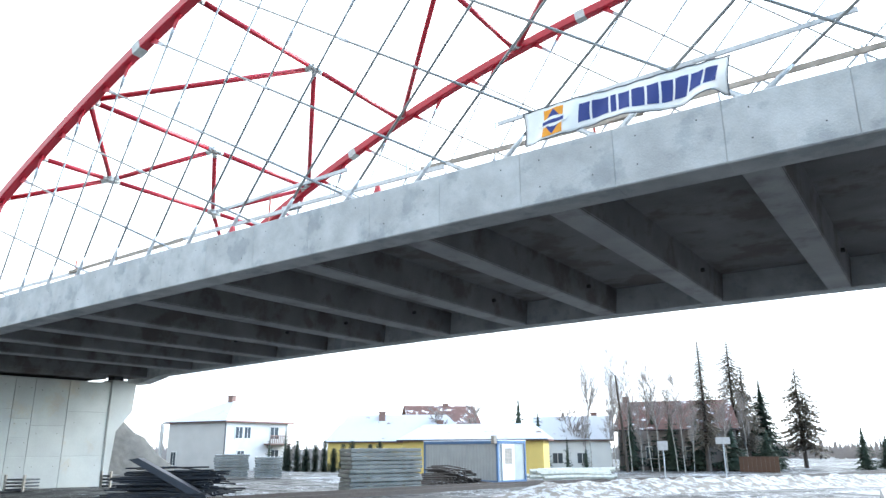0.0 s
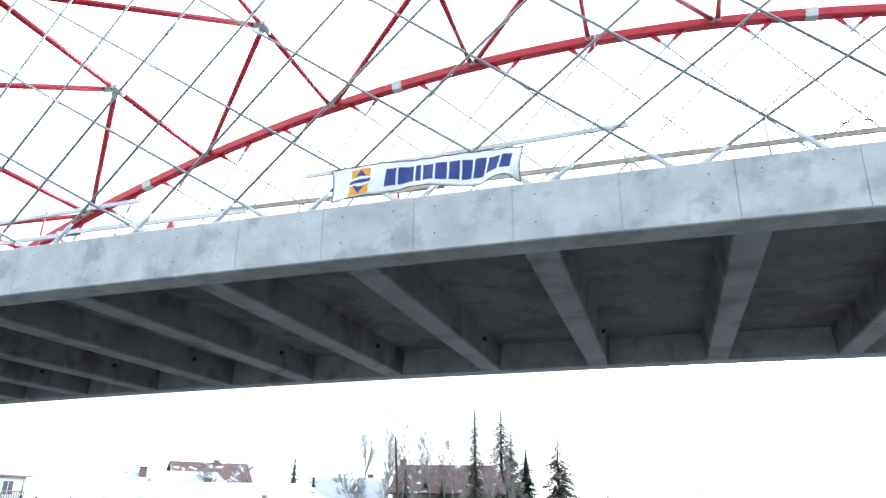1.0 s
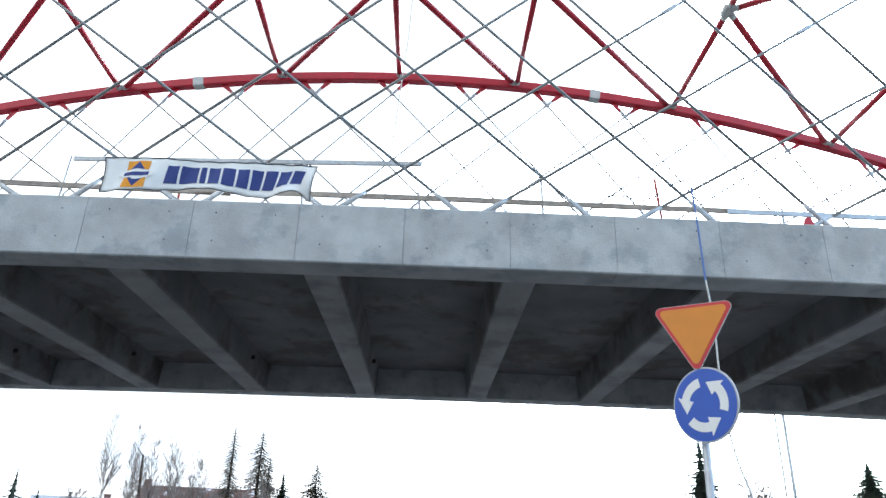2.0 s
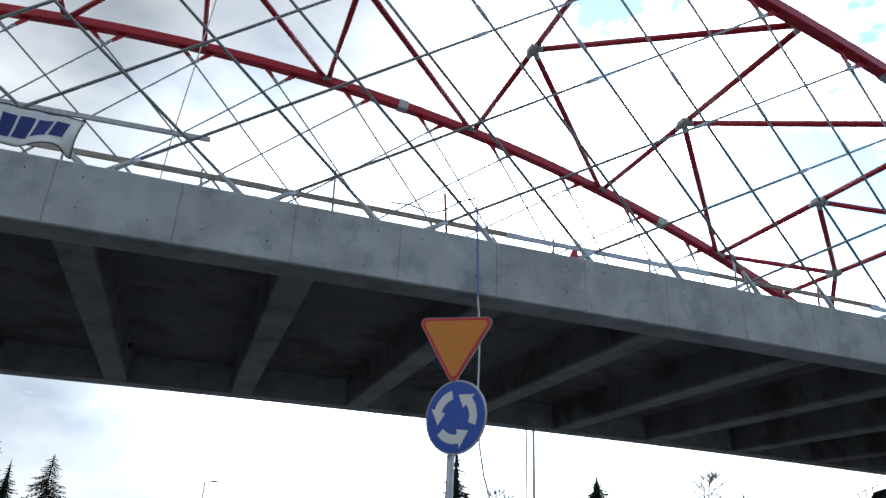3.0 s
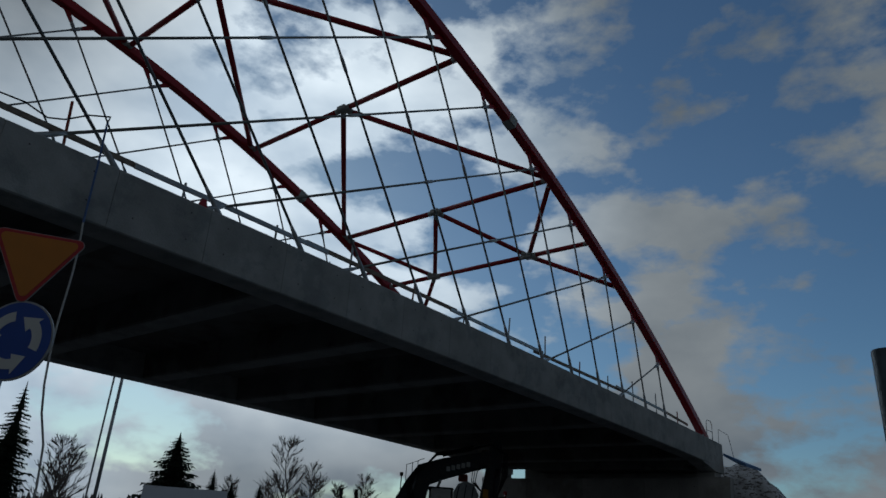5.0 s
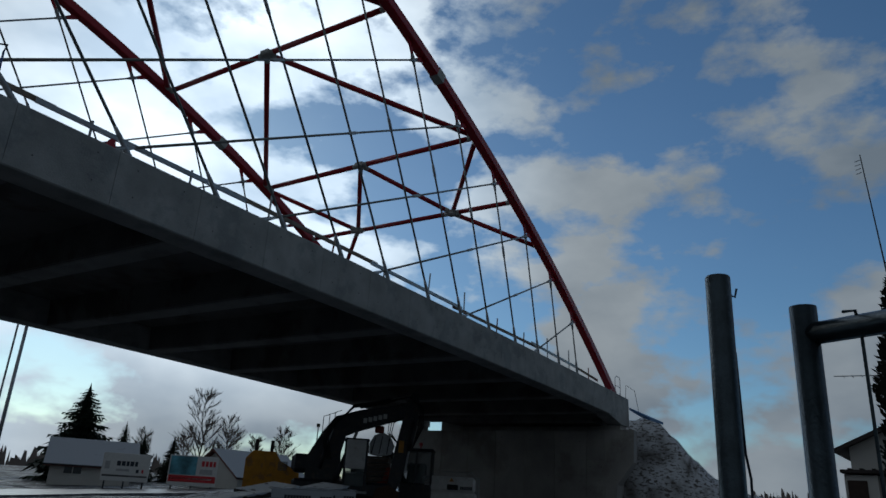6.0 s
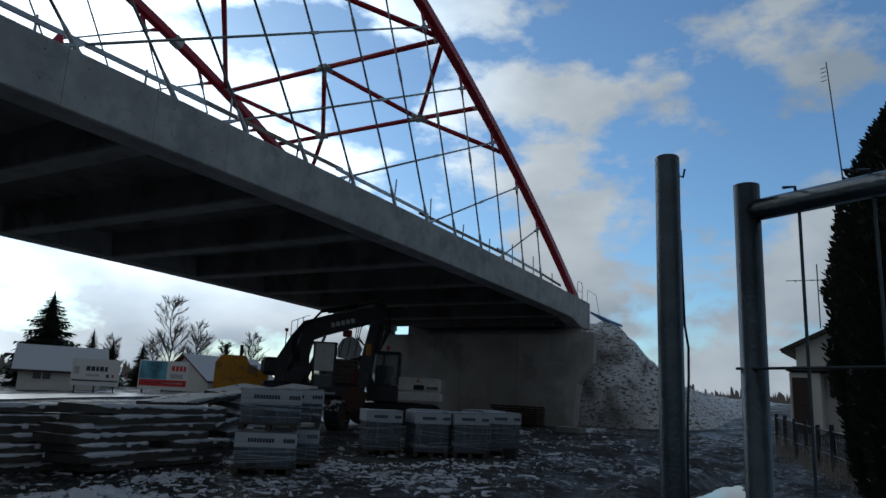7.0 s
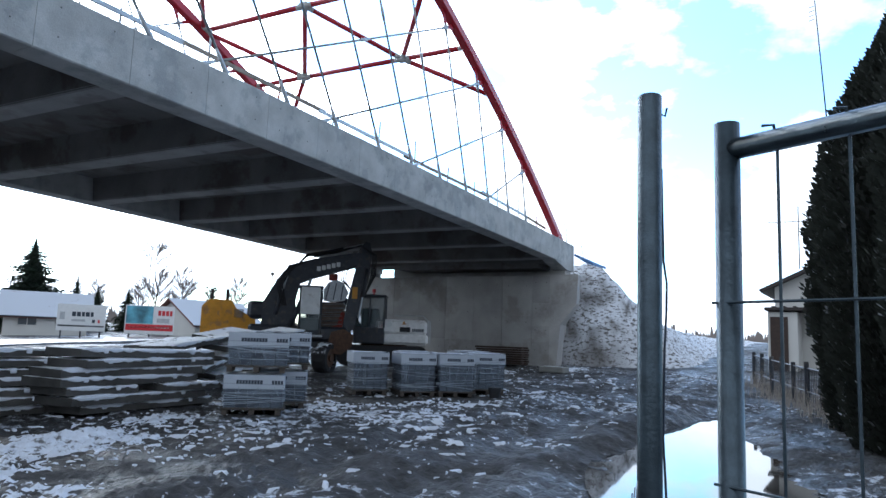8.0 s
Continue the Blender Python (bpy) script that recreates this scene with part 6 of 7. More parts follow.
part("porch_roof", pr, ROOF_DARK, h8, "corrugated porch roof")
pw = Geo()
pw.box(-5.9, -4.3, 3.0, 4.1, -0.3, 2.3, bev=0.02)
part("porch", pw, RENDER_WHITE, h8, "white rendered porch")
pd = Geo()
pd.box(-5.96, -5.88, 3.35, 4.0, -0.2, 2.1, bev=0.01)
part("door", pd, TIMBER_DARK, h8, "dark brown timber door")
ae = Geo()
ae.tube([(-4.4, 3.0, 4.2), (-4.4, 3.0, 6.9)], 0.025, 6)
ae.tube([(-4.4, 2.0, 6.2), (-4.4, 4.2, 6.25)], 0.018, 6)
for k in range(6):
    ae.tube([(-4.7, 2.2 + 0.33 * k, 6.22), (-4.1, 2.2 + 0.33 * k, 6.22)], 0.012, 5)
part("aerial", ae, DARK_STEEL, h8, "thin television aerial")

# tall thin radio mast behind the hedge
mast = thing("radio_mast", "tall thin lattice-free radio mast with a small aerial", "mast")
g = Geo()
g.tube([(20.35, -1.3, 0.0), (20.25, -0.25, 6.0), (20.2, 0.02, 10.75)], [0.03, 0.024, 0.014], 6)
part("pole", g, DARK_STEEL, mast)
for k in range(4):
    g = Geo()
    g.tube([(20.2, 0.02 + 0.02, 10.6 - 0.12 * k), (20.05, 0.16, 10.5 - 0.12 * k)], 0.010, 5)
    part("element", g, DARK_STEEL, mast)

# garden fence beyond the hedge
gf = thing("garden_fence", "low dark wire and post garden fence", "fence")
fa, fb = Vector((24.6, 2.05)), Vector((15.4, -0.55))
for k in range(9):
    p = fa.lerp(fb, k / 8)
    g = Geo()
    z = land(p.x, p.y)
    g.box(p.x - 0.05, p.x + 0.05, p.y - 0.05, p.y + 0.05, z - 0.1, z + 1.0 + 0.06 * math.sin(k * 3), bev=0.008)
    part("post", g, DARK_STEEL, gf)
for zz in (0.35, 0.88):
    g = Geo()
    g.tube([(fa.x, fa.y, land(*fa) + zz), (20, 0.75, land(20, 0.75) + zz), (fb.x, fb.y, land(*fb) + zz)], 0.02, 5)
    part("rail", g, DARK_STEEL, gf)
for k in range(70):
    p = fa.lerp(fb, (k + 0.5) / 70)
    g = Geo()
    z = land(p.x, p.y)
    g.tube([(p.x, p.y, z), (p.x, p.y, z + 0.9)], 0.008, 4)
    part("picket", g, DARK_STEEL, gf)
# dry weeds at the fence
rw = random.Random(77)
g = Geo()
for k in range(900):
    u = rw.random()
    p = fa.lerp(fb, u)
    x, y = p.x + rw.gauss(0, 0.35), p.y + rw.gauss(0.1, 0.4)
    z = land(x, y)
    hgt = rw.uniform(0.15, 0.75)
    dx, dy = rw.gauss(0, 0.12), rw.gauss(0, 0.12)
    g.add([(x, y, z - 0.02), (x + 0.012, y + 0.01, z - 0.02), (x + dx, y + dy, z + hgt)], [(0, 1, 2)])
single("dry_weeds", g, TIMBER, "dry brown weeds along the garden fence", "weeds", kind="stuff")


# ---------- building machines ----------
def wheel(parent, m, r, w):
    t = Geo()
    n = 28
    prof = [(-w / 2, r * 0.62), (-w / 2, r * 0.90), (-w * 0.36, r), (w * 0.36, r), (w / 2, r * 0.90), (w / 2, r * 0.62)]
    vs = []
    for i in range(n):
        a = 2 * math.pi * i / n
        lug = 1.0 if i % 2 else 0.955
        for y, rr in prof:
            q = rr * (lug if rr > r * 0.95 else 1.0)
            vs.append(m @ Vector((q * math.cos(a), y, q * math.sin(a))))
    k = len(prof)
    t.add(vs, [(i * k + j, i * k + j + 1, ((i + 1) % n) * k + j + 1, ((i + 1) % n) * k + j) for i in range(n) for j in range(k - 1)])
    ob = part("wheel", t, snow_tyre, parent, "ribbed black tyre with snow in the tread")
    rm = Geo()
    rm.tube([m @ Vector((0, -w * 0.40, 0)), m @ Vector((0, w * 0.40, 0))], r * 0.63, 20)
    rm.tube([m @ Vector((0, -w * 0.52, 0)), m @ Vector((0, -w * 0.40, 0))], r * 0.22, 10)
    part("rim", rm, STEEL_RUST, ob, "dull steel rim")


PANEL_TAN = material("dusty_tan_panel", (0.22, 0.17, 0.14), 0.75, vary=0.2, scale=6)
snow_tyre = snow_topped("tyre_with_snow", (0.02, 0.02, 0.022), 0.8, 0.25, 0.55, scale=5)


def ram(parent, p, q, r):
    p, q = Vector(p), Vector(q)
    g = Geo()
    g.tube([p, p.lerp(q, 0.58)], r, 10)
    ob = part("hydraulic_ram", g, DARK_STEEL, parent, "black hydraulic cylinder", smooth=True)
    g = Geo()
    g.tube([p.lerp(q, 0.58), q], r * 0.5, 8)
    part("piston_rod", g, ZINC, ob, "bright piston rod")


def plate_beam(outline, y0, y1, m=I4):
    g = Geo()
    g.prism(outline, y1 - y0, m @ Matrix.Translation((0, y0, 0)))
    return g


def hose(parent, pts, r=0.025):
    g = Geo()
    g.tube(pts, r, 6)
    part("hose", g, BLACK, parent)


def cab(parent, x0, x1, y0, y1, z0, z1, mat, front="x"):
    """A glazed cab: posts, roof, panes, lower panel."""
    b = Geo()
    h = z1 - z0
    b.box(x0, x1, y0, y1, z0, z0 + h * 0.34, bev=0.04)
    posts = []
    for x in (x0, x1 - 0.08):
        for y in (y0, y1 - 0.08):
            posts.append((x, x + 0.08, y, y + 0.08))
    posts.append(((x0 + x1) / 2 - 0.03, (x0 + x1) / 2 + 0.03, y0, y0 + 0.05))
    ob = part("cab", b, mat, parent, "machine cab with tinted windows")
    g = Geo()
    g.box(x0 - 0.03, x1 + 0.03, y0 - 0.03, y1 + 0.03, z1 - 0.10, z1, bev=0.04)
    part("cab_roof", g, mat, ob)
    for xa, xb, ya, yb in posts:
        g = Geo()
        g.box(xa, xb, ya, yb, z0 + h * 0.33, z1 - 0.09, bev=0.015)
        part("cab_post", g, mat, ob)
    for a, c in ((x0 + 0.07, (x0 + x1) / 2 - 0.02), ((x0 + x1) / 2 + 0.02, x1 - 0.07)):
        g = Geo()
        g.box(a, c, y0 + 0.02, y0 + 0.035, z0 + h * 0.34, z1 - 0.10)
        part("window", g, GLASS, ob)
    for x in (x0 + 0.02, x1 - 0.035):
        g = Geo()
        g.box(x, x + 0.015, y0 + 0.07, y1 - 0.07, z0 + h * 0.34, z1 - 0.10)
        part("window", g, GLASS, ob)
    s = Geo()
    s.box(x0 + 0.25, x1 - 0.25, y0 + 0.35, y1 - 0.3, z0 + h * 0.34, z0 + h * 0.72, bev=0.06)
    part("seat", s, BLACK, ob)
    return ob


def wheeled_excavator():
    c, s = 0.77, 0.638
    m = Matrix.Translation((18.54, 15.42, land(18.54, 15.42))) @ Matrix(((s, c, 0, 0), (-c, s, 0, 0), (0, 0, 1, 0), (0, 0, 0, 1)))
    ob = thing("wheeled_excavator", "dark charcoal wheeled excavator with folded boom, parked on mud", "excavator", m=m)
    g = Geo()
    g.box(-1.5, 1.5, 0.3, 2.3, 0.75, 1.05, bev=0.05)
    g.box(-0.7, 0.7, 0.6, 2.0, 1.05, 1.25, bev=0.04)
    part("undercarriage", g, DARK_STEEL, ob)
    for x in (-1.15, 0.97):
        for y, w in ((0.25, 0.5), (2.25, 0.5)):
            wheel(ob, Matrix.Translation((x, y, 0.5)) @ (Matrix.Rotation(radians(62 if x > 0 else 0), 4, "Z")), 0.52, w)
    g = Geo()
    g.box(-1.6, 1.7, 0.4, 2.5, 1.05, 1.55, bev=0.08)
    g.box(-1.7, -0.3, 0.9, 2.6, 1.75, 2.35, bev=0.12)
    part("upper_body", g, DARK_STEEL, ob, "dark engine housing")
    cab(ob, 0.02, 0.80, 0.35, 1.35, 1.25, 2.92, DARK_STEEL)
    # quick hitch, spare bucket and red linkage behind the arm
    sb = Geo()
    sb.prism([(0.86, 2.50), (0.84, 2.85), (0.98, 3.10), (1.25, 3.22), (1.52, 3.10), (1.70, 2.76), (1.60, 2.52), (1.20, 2.44)], 0.8, Matrix.Translation((0, 1.0, 0)))
    bq = part("guard_hood", sb, ZINC, ob, "grey rounded steel hood")
    for k in range(3):
        rb = Geo()
        rb.tube([(0.92 + 0.26 * k, 0.98, 2.5), (1.02 + 0.24 * k, 0.98, 3.08 - 0.06 * abs(k - 1))], 0.02, 6)
        part("rib", rb, DARK_STEEL, bq)
    tn = Geo()
    tn.box(0.74, 1.62, 1.1, 1.7, 1.5, 2.42, bev=0.10)
    tank = part("tank_panel", tn, PANEL_TAN, ob, "dusty tan side panel")
    for z in (1.75, 1.98, 2.2):
        rb = Geo()
        rb.tube([(0.78, 1.07, z), (1.58, 1.07, z + 0.02)], 0.012, 5)
        part("grab_rail", rb, ZINC, tank)
    rd = Geo()
    rd.prism([(1.02, 1.20), (0.98, 1.50), (1.35, 1.62), (1.48, 2.10), (1.62, 2.05), (1.66, 1.60), (1.60, 1.20)], 0.25, Matrix.Translation((0, 0.86, 0)))
    part("linkage", rd, RUST_RED, ob, "rusty red bucket linkage")
    rd = Geo()
    rd.box(0.98, 1.30, 0.96, 1.2, 3.18, 3.42, bev=0.04)
    part("lamp_box", rd, RUST_RED, ob, "rusty red lamp housing")
    d = Geo()
    d.box(0.08, 0.72, 0.18, 0.24, 1.94, 2.86, bev=0.04)
    d2 = part("door", d, WHITE_PAINT, ob, "open pale cab door panel")
    b = plate_beam([(-1.20, 1.45), (-0.05, 1.45), (-0.10, 2.45), (0.02, 3.00), (0.45, 3.18), (1.72, 3.60), (2.25, 3.70), (2.38, 4.15), (1.76, 4.13), (0.43, 3.86), (-0.38, 3.60), (-0.75, 3.10), (-1.18, 2.30)], 0.55, 0.95)
    bo = part("boom", b, DARK_STEEL, ob, "heavy dark boom with pale bars of lettering")
    q = Geo()
    for k in range(5):
        q.box(0.55 + 0.165 * k, 0.68 + 0.165 * k, 0.535, 0.549, 3.44 + 0.045 * k, 3.60 + 0.045 * k, bev=0.004)
    part("lettering_bars", q, SIGN_WHITE, bo, "pale lettering bars")
    a = plate_beam([(1.98, 4.30), (2.18, 4.58), (2.34, 4.52), (2.42, 4.2), (2.34, 3.2), (2.17, 2.4), (1.80, 1.3), (1.50, 1.3), (1.62, 2.2), (1.74, 2.9), (1.90, 3.7)], 0.58, 0.92)
    ar = part("arm", a, DARK_STEEL, ob)
    y = Geo()
    y.box(1.80, 1.98, 0.55, 0.57, 2.55, 2.95, bev=0.004)
    part("warning_plate", y, YELLOW_PAINT, ar, "yellow warning plate")
    bk = Geo()
    bk.prism([(1.05, 1.00), (1.15, 1.38), (1.55, 1.50), (1.9, 1.30), (1.85, 0.90), (1.5, 0.62), (1.15, 0.68)], 1.0, Matrix.Translation((0, 0.25, 0)))
    bucket = part("bucket", bk, STEEL_RUST, ob, "rusty digging bucket")
    for k in range(4):
        tt = Geo()
        tt.box(0.98, 1.20, 0.30 + 0.26 * k, 0.42 + 0.26 * k, 0.58, 0.70, bev=0.02)
        part("tooth", tt, STEEL_RUST, bucket)
    ram(ob, (-0.25, 0.45, 1.5), (0.38, 0.45, 3.15), 0.085)
    ram(ob, (-0.25, 1.05, 1.5), (0.38, 1.05, 3.15), 0.085)
    ram(ob, (0.40, 0.75, 3.98), (2.18, 0.75, 4.50), 0.075)
    ram(ob, (2.28, 0.50, 3.6), (2.05, 0.50, 1.9), 0.07)
    ram(ob, (-0.75, 0.48, 1.9), (-0.42, 0.48, 3.25), 0.07)
    for k in range(5):
        hose(ob, [(-0.4, 0.5 + 0.07 * k, 3.30), (0.2, 0.5 + 0.08 * k, 3.92 + 0.03 * k), (1.2, 0.5 + 0.08 * k, 4.10 + 0.04 * k), (2.0, 0.5 + 0.07 * k, 4.40)], 0.022)
    for k in range(3):
        hose(ob, [(1.9, 0.5, 3.7), (1.58 - 0.08 * k, 0.45, 3.5), (1.52 - 0.06 * k, 0.45, 3.15), (1.75, 0.5, 2.85)], 0.018)
    for k in range(4):
        hose(ob, [(-0.55 + 0.05 * k, 0.42, 2.2), (-0.75 + 0.06 * k, 0.38, 2.9), (-0.45 + 0.05 * k, 0.40, 3.45), (0.1, 0.42 + 0.05 * k, 3.72)], 0.024)
        hose(ob, [(2.0, 0.48 + 0.06 * k, 4.42), (2.45 + 0.04 * k, 0.5, 4.1), (2.42 + 0.05 * k, 0.5, 3.4), (2.25, 0.52, 2.7)], 0.02)
    for k in range(6):
        q = Geo()
        q.tube([(0.86, 0.75, 1.62 + 0.14 * k), (1.5, 0.72, 1.66 + 0.14 * k)], 0.012, 5)
        part("step_rung", q, ZINC, ob, "thin bright step rung")
    q = Geo()
    q.box(-0.15, 0.85, 0.12, 0.34, 1.18, 1.27, bev=0.02)
    part("step_plate", q, ZINC, ob, "snowy steel step")
    q = Geo()
    q.box(0.10, 0.70, 0.16, 0.20, 1.40, 1.86, bev=0.02)
    part("lower_window", q, GLASS, ob, "dark lower door window")
    q = Geo()
    q.tube([(-0.95, 1.1, 2.4), (-0.95, 1.1, 3.25)], 0.02, 6)
    q.tube([(-0.95, 1.1, 3.25), (-0.95, 1.1, 3.36)], 0.06, 8)
    part("beacon", q, TIMBER, ob, "small beacon on a stalk")
    for k, x in enumerate((-0.80, -0.60, -0.42)):
        rl = Geo()
        rl.tube([(x, 1.1, 3.0), (x, 1.1, 3.62 + 0.08 * k), (x + 0.22, 1.1, 3.70 + 0.08 * k)], 0.014, 6)
        part("handrail", rl, DARK_STEEL, ob, "thin steel handrail")
    return ob


wheeled_excavator()


def white_excavator():
    c, s = 0.865, 0.50
    m = Matrix.Translation((22.75, 14.78, land(22.75, 14.78))) @ Matrix(((s, c, 0, 0), (-c, s, 0, 0), (0, 0, 1, 0), (0, 0, 0, 1)))
    ob = thing("tracked_excavator", "white and grey excavator with dark cab near the abutment", "excavator", m=m)
    for y in (0.1, 2.1):
        t = Geo()
        prof = []
        n = 20
        for k in range(n):
            a = 2 * math.pi * k / n
            prof.append((1.35 * (1 if math.cos(a) > 0 else -1) + 0.40 * math.cos(a), 0.40 + 0.40 * math.sin(a)))
        t.prism(prof, 0.5, Matrix.Translation((0, y, 0)))
        part("track", t, BLACK, ob, "muddy steel crawler track")
    g = Geo()
    g.box(-0.9, 0.9, 0.5, 2.2, 0.45, 0.85, bev=0.05)
    part("undercarriage", g, STEEL_RUST, ob)
    g = Geo()
    g.box(-0.30, 1.72, 0.15, 2.5, 0.85, 1.28, bev=0.10)
    g.box(-0.30, 1.66, 0.12, 2.5, 1.24, 1.80, bev=0.10)
    body = part("engine_housing", g, WHITE_PAINT, ob, "white rounded engine housing")
    q = Geo()
    q.box(0.62, 1.02, 0.09, 0.12, 1.34, 1.52, bev=0.01)
    part("grille", q, BLACK, body, "black vent grille")
    for k in range(6):
        q = Geo()
        q.box(1.10 + 0.075 * k, 1.155 + 0.075 * k, 0.105, 0.119, 1.36, 1.47)
        part("lettering_bar", q, INK, body)
    q = Geo()
    q.prism([(0.70, 1.62), (0.86, 1.62), (0.78, 1.76)], 0.01, Matrix.Translation((0, 0.105, 0)))
    part("warning_sticker", q, YELLOW_PAINT, body, "yellow triangular sticker")
    q = Geo()
    q.prism([(0.22 + 0.10 * math.cos(k * 0.393), 1.60 + 0.10 * math.sin(k * 0.393)) for k in range(16)], 0.01, Matrix.Translation((0, 0.105, 0)))
    part("round_sticker", q, SIGN_WHITE, body, "white round sticker")
    cab(ob, -1.15, 0.05, 0.10, 1.2, 0.85, 2.72, DARK_STEEL)
    bc = Geo()
    bc.tube([(-0.45, 0.5, 2.72), (-0.45, 0.5, 2.82)], 0.03, 8)
    bc.tube([(-0.45, 0.5, 2.82), (-0.45, 0.5, 2.95)], 0.07, 10)
    part("beacon", bc, SIGN_RED, ob, "red warning beacon")
    b = plate_beam([(-1.2, 1.1), (-0.9, 1.1), (-1.3, 2.4), (-2.1, 2.95), (-3.0, 2.75), (-3.05, 2.5), (-2.2, 2.55), (-1.6, 2.15)], 1.3, 1.7)
    part("boom", b, DARK_STEEL, ob, "dark curved boom")
    a = plate_beam([(-3.1, 2.85), (-2.85, 2.75), (-2.6, 1.4), (-2.8, 1.1), (-3.0, 1.3)], 1.35, 1.65)
    part("arm", a, DARK_STEEL, ob)
    bk = Geo()
    bk.prism([(-3.3, 0.9), (-3.1, 1.35), (-2.6, 1.35), (-2.4, 0.9), (-2.6, 0.45), (-3.1, 0.45)], 0.9, Matrix.Translation((0, 1.05, 0)))
    part("bucket", bk, STEEL_RUST, ob, "rusty bucket")
    ram(ob, (-0.8, 1.2, 1.3), (-1.7, 1.2, 2.4), 0.07)
    q = Geo()
    for x in (1.70, 1.78):
        q.tube([(x, 0.4, 0.9), (x, 0.4, 1.8)], 0.02, 6)
    q.tube([(0.4, 0.4, 1.95), (1.5, 0.4, 1.98), (1.78, 0.4, 1.7)], 0.02, 6)
    part("handrail", q, ZINC, ob, "grey handrail")
    return ob


white_excavator()


def yellow_loader():
    c, s = 0.70, 0.71
    m = Matrix.Translation((20.9, 21.0, land(20.9, 21.0))) @ Matrix(((s, c, 0, 0), (-c, s, 0, 0), (0, 0, 1, 0), (0, 0, 0, 1)))
    ob = thing("yellow_loader", "dirty yellow compact loader behind the slab heap", "loader", m=m)
    g = Geo()
    g.prism([(-1.0, 0.8), (-1.0, 2.15), (-0.75, 2.45), (0.1, 2.45), (0.35, 2.1), (1.1, 1.75), (1.1, 0.8)], 1.6, I4)
    part("body", g, YELLOW_PAINT, ob, "yellow bodywork")
    g = Geo()
    g.box(0.25, 0.62, -0.03, 0.02, 1.75, 2.1, bev=0.02)
    part("window", g, GLASS, ob)
    for x in (-0.65, -0.05):
        g = Geo()
        g.tube([(x, 0.6, 2.4), (x, 0.6, 2.9)], 0.07, 8)
        part("exhaust", g, BLACK, ob, "black exhaust stack")
    for x in (-0.6, 0.75):
        for y in (0.0, 1.6):
            wheel(ob, Matrix.Translation((x, y, 0.5)), 0.5, 0.4)
    g = Geo()
    g.prism([(1.0, 0.9), (1.15, 1.55), (1.75, 1.5), (1.95, 0.9), (1.5, 0.4), (1.1, 0.5)], 1.7, Matrix.Translation((0, -0.05, 0)))
    part("bucket", g, DARK_STEEL, ob, "dark loading bucket")


yellow_loader()


# ---------- billboards and street furniture across the road ----------
def billboard(x0, y0, x1, y1, zb, zt, panels, label):
    a, b = Vector((x0, y0, 0)), Vector((x1, y1, 0))
    d = b - a
    w = d.length
    m = Matrix.Translation((x0, y0, 0)) @ Matrix.Rotation(math.atan2(d.y, d.x), 4, "Z")
    ob = thing("billboard", label, "billboard", "billboards", m=m)
    g = Geo()
    g.box(0, w, 0, 0.08, zb, zt, bev=0.01)
    brd = part("board", g, AD_WHITE, ob)
    for u in (0.1, 0.5, 0.9):
        g = Geo()
        g.box(u * w - 0.05, u * w + 0.05, 0.09, 0.19, land(x0, y0) - 0.2, zt - 0.1, bev=0.01)
        part("leg", g, DARK_STEEL, ob)
    for u0, u1, v0, v1, mat in panels:
        g = Geo()
        g.box(u0 * w, u1 * w, -0.012, 0.0, zb + (zt - zb) * v0, zb + (zt - zb) * v1)
        part("printed_panel", g, mat, brd)
    return ob


billboard(29.95, 46.05, 32.45, 44.35, 1.25, 3.07, [(0.03, 0.97, 0.16, 0.22, ASPHALT), (0.30, 0.38, 0.55, 0.72, INK), (0.40, 0.48, 0.55, 0.72, INK), (0.50, 0.56, 0.55, 0.72, INK), (0.58, 0.66, 0.55, 0.72, INK), (0.68, 0.74, 0.55, 0.72, INK), (0.06, 0.16, 0.42, 0.70, SIGN_BACK), (0.30, 0.58, 0.36, 0.44, SIGN_BACK), (0.72, 0.78, 0.32, 0.44, INK), (0.84, 0.88, 0.32, 0.44, AD_RED)], "pale grey advertising board with dark bars of print")
billboard(33.45, 43.65, 36.0, 41.6, 1.20, 3.22, [(0.02, 0.98, 0.12, 0.34, AD_RED), (0.02, 0.56, 0.36, 0.97, AD_BLUE), (0.66, 0.72, 0.66, 0.84, AD_RED), (0.74, 0.80, 0.66, 0.84, AD_RED), (0.82, 0.88, 0.66, 0.84, AD_RED), (0.90, 0.95, 0.66, 0.84, AD_RED), (0.64, 0.90, 0.40, 0.56, SIGN_BACK), (0.06, 0.90, 0.21, 0.26, AD_WHITE)], "red, white and blue advertising board with a picture")


def lamp_mast(x, y, z, ax, ay, az, label, r=0.06):
    ob = thing("street_lamp", label, "street lamp")
    g = Geo()
    g.tube([(x, y, land(x, y) - 0.2), (x, y, z)], [r * 1.3, r], 10)
    part("pole", g, ZINC, ob, smooth=True)
    g = Geo()
    g.tube([(x, y, z - 0.05), (ax, ay, az)], r * 0.7, 8)
    part("arm", g, ZINC, ob)
    g = Geo()
    d = Vector((ax - x, ay - y, 0)).normalized()
    p = Vector((ax, ay, az))
    q = p + d * 0.6
    s = Vector((-d.y, d.x, 0)) * 0.13
    g.add([p - s, p + s, q + s * 0.7, q - s * 0.7, p - s + Vector((0, 0, -0.10)), p + s + Vector((0, 0, -0.10)), q + s * 0.7 + Vector((0, 0, -0.06)), q - s * 0.7 + Vector((0, 0, -0.06))],
          [(0, 3, 2, 1), (4, 5, 6, 7), (0, 1, 5, 4), (1, 2, 6, 5), (2, 3, 7, 6), (3, 0, 4, 7)])
    part("lamp_head", g, DARK_STEEL, ob, "flat lamp head")
    return ob


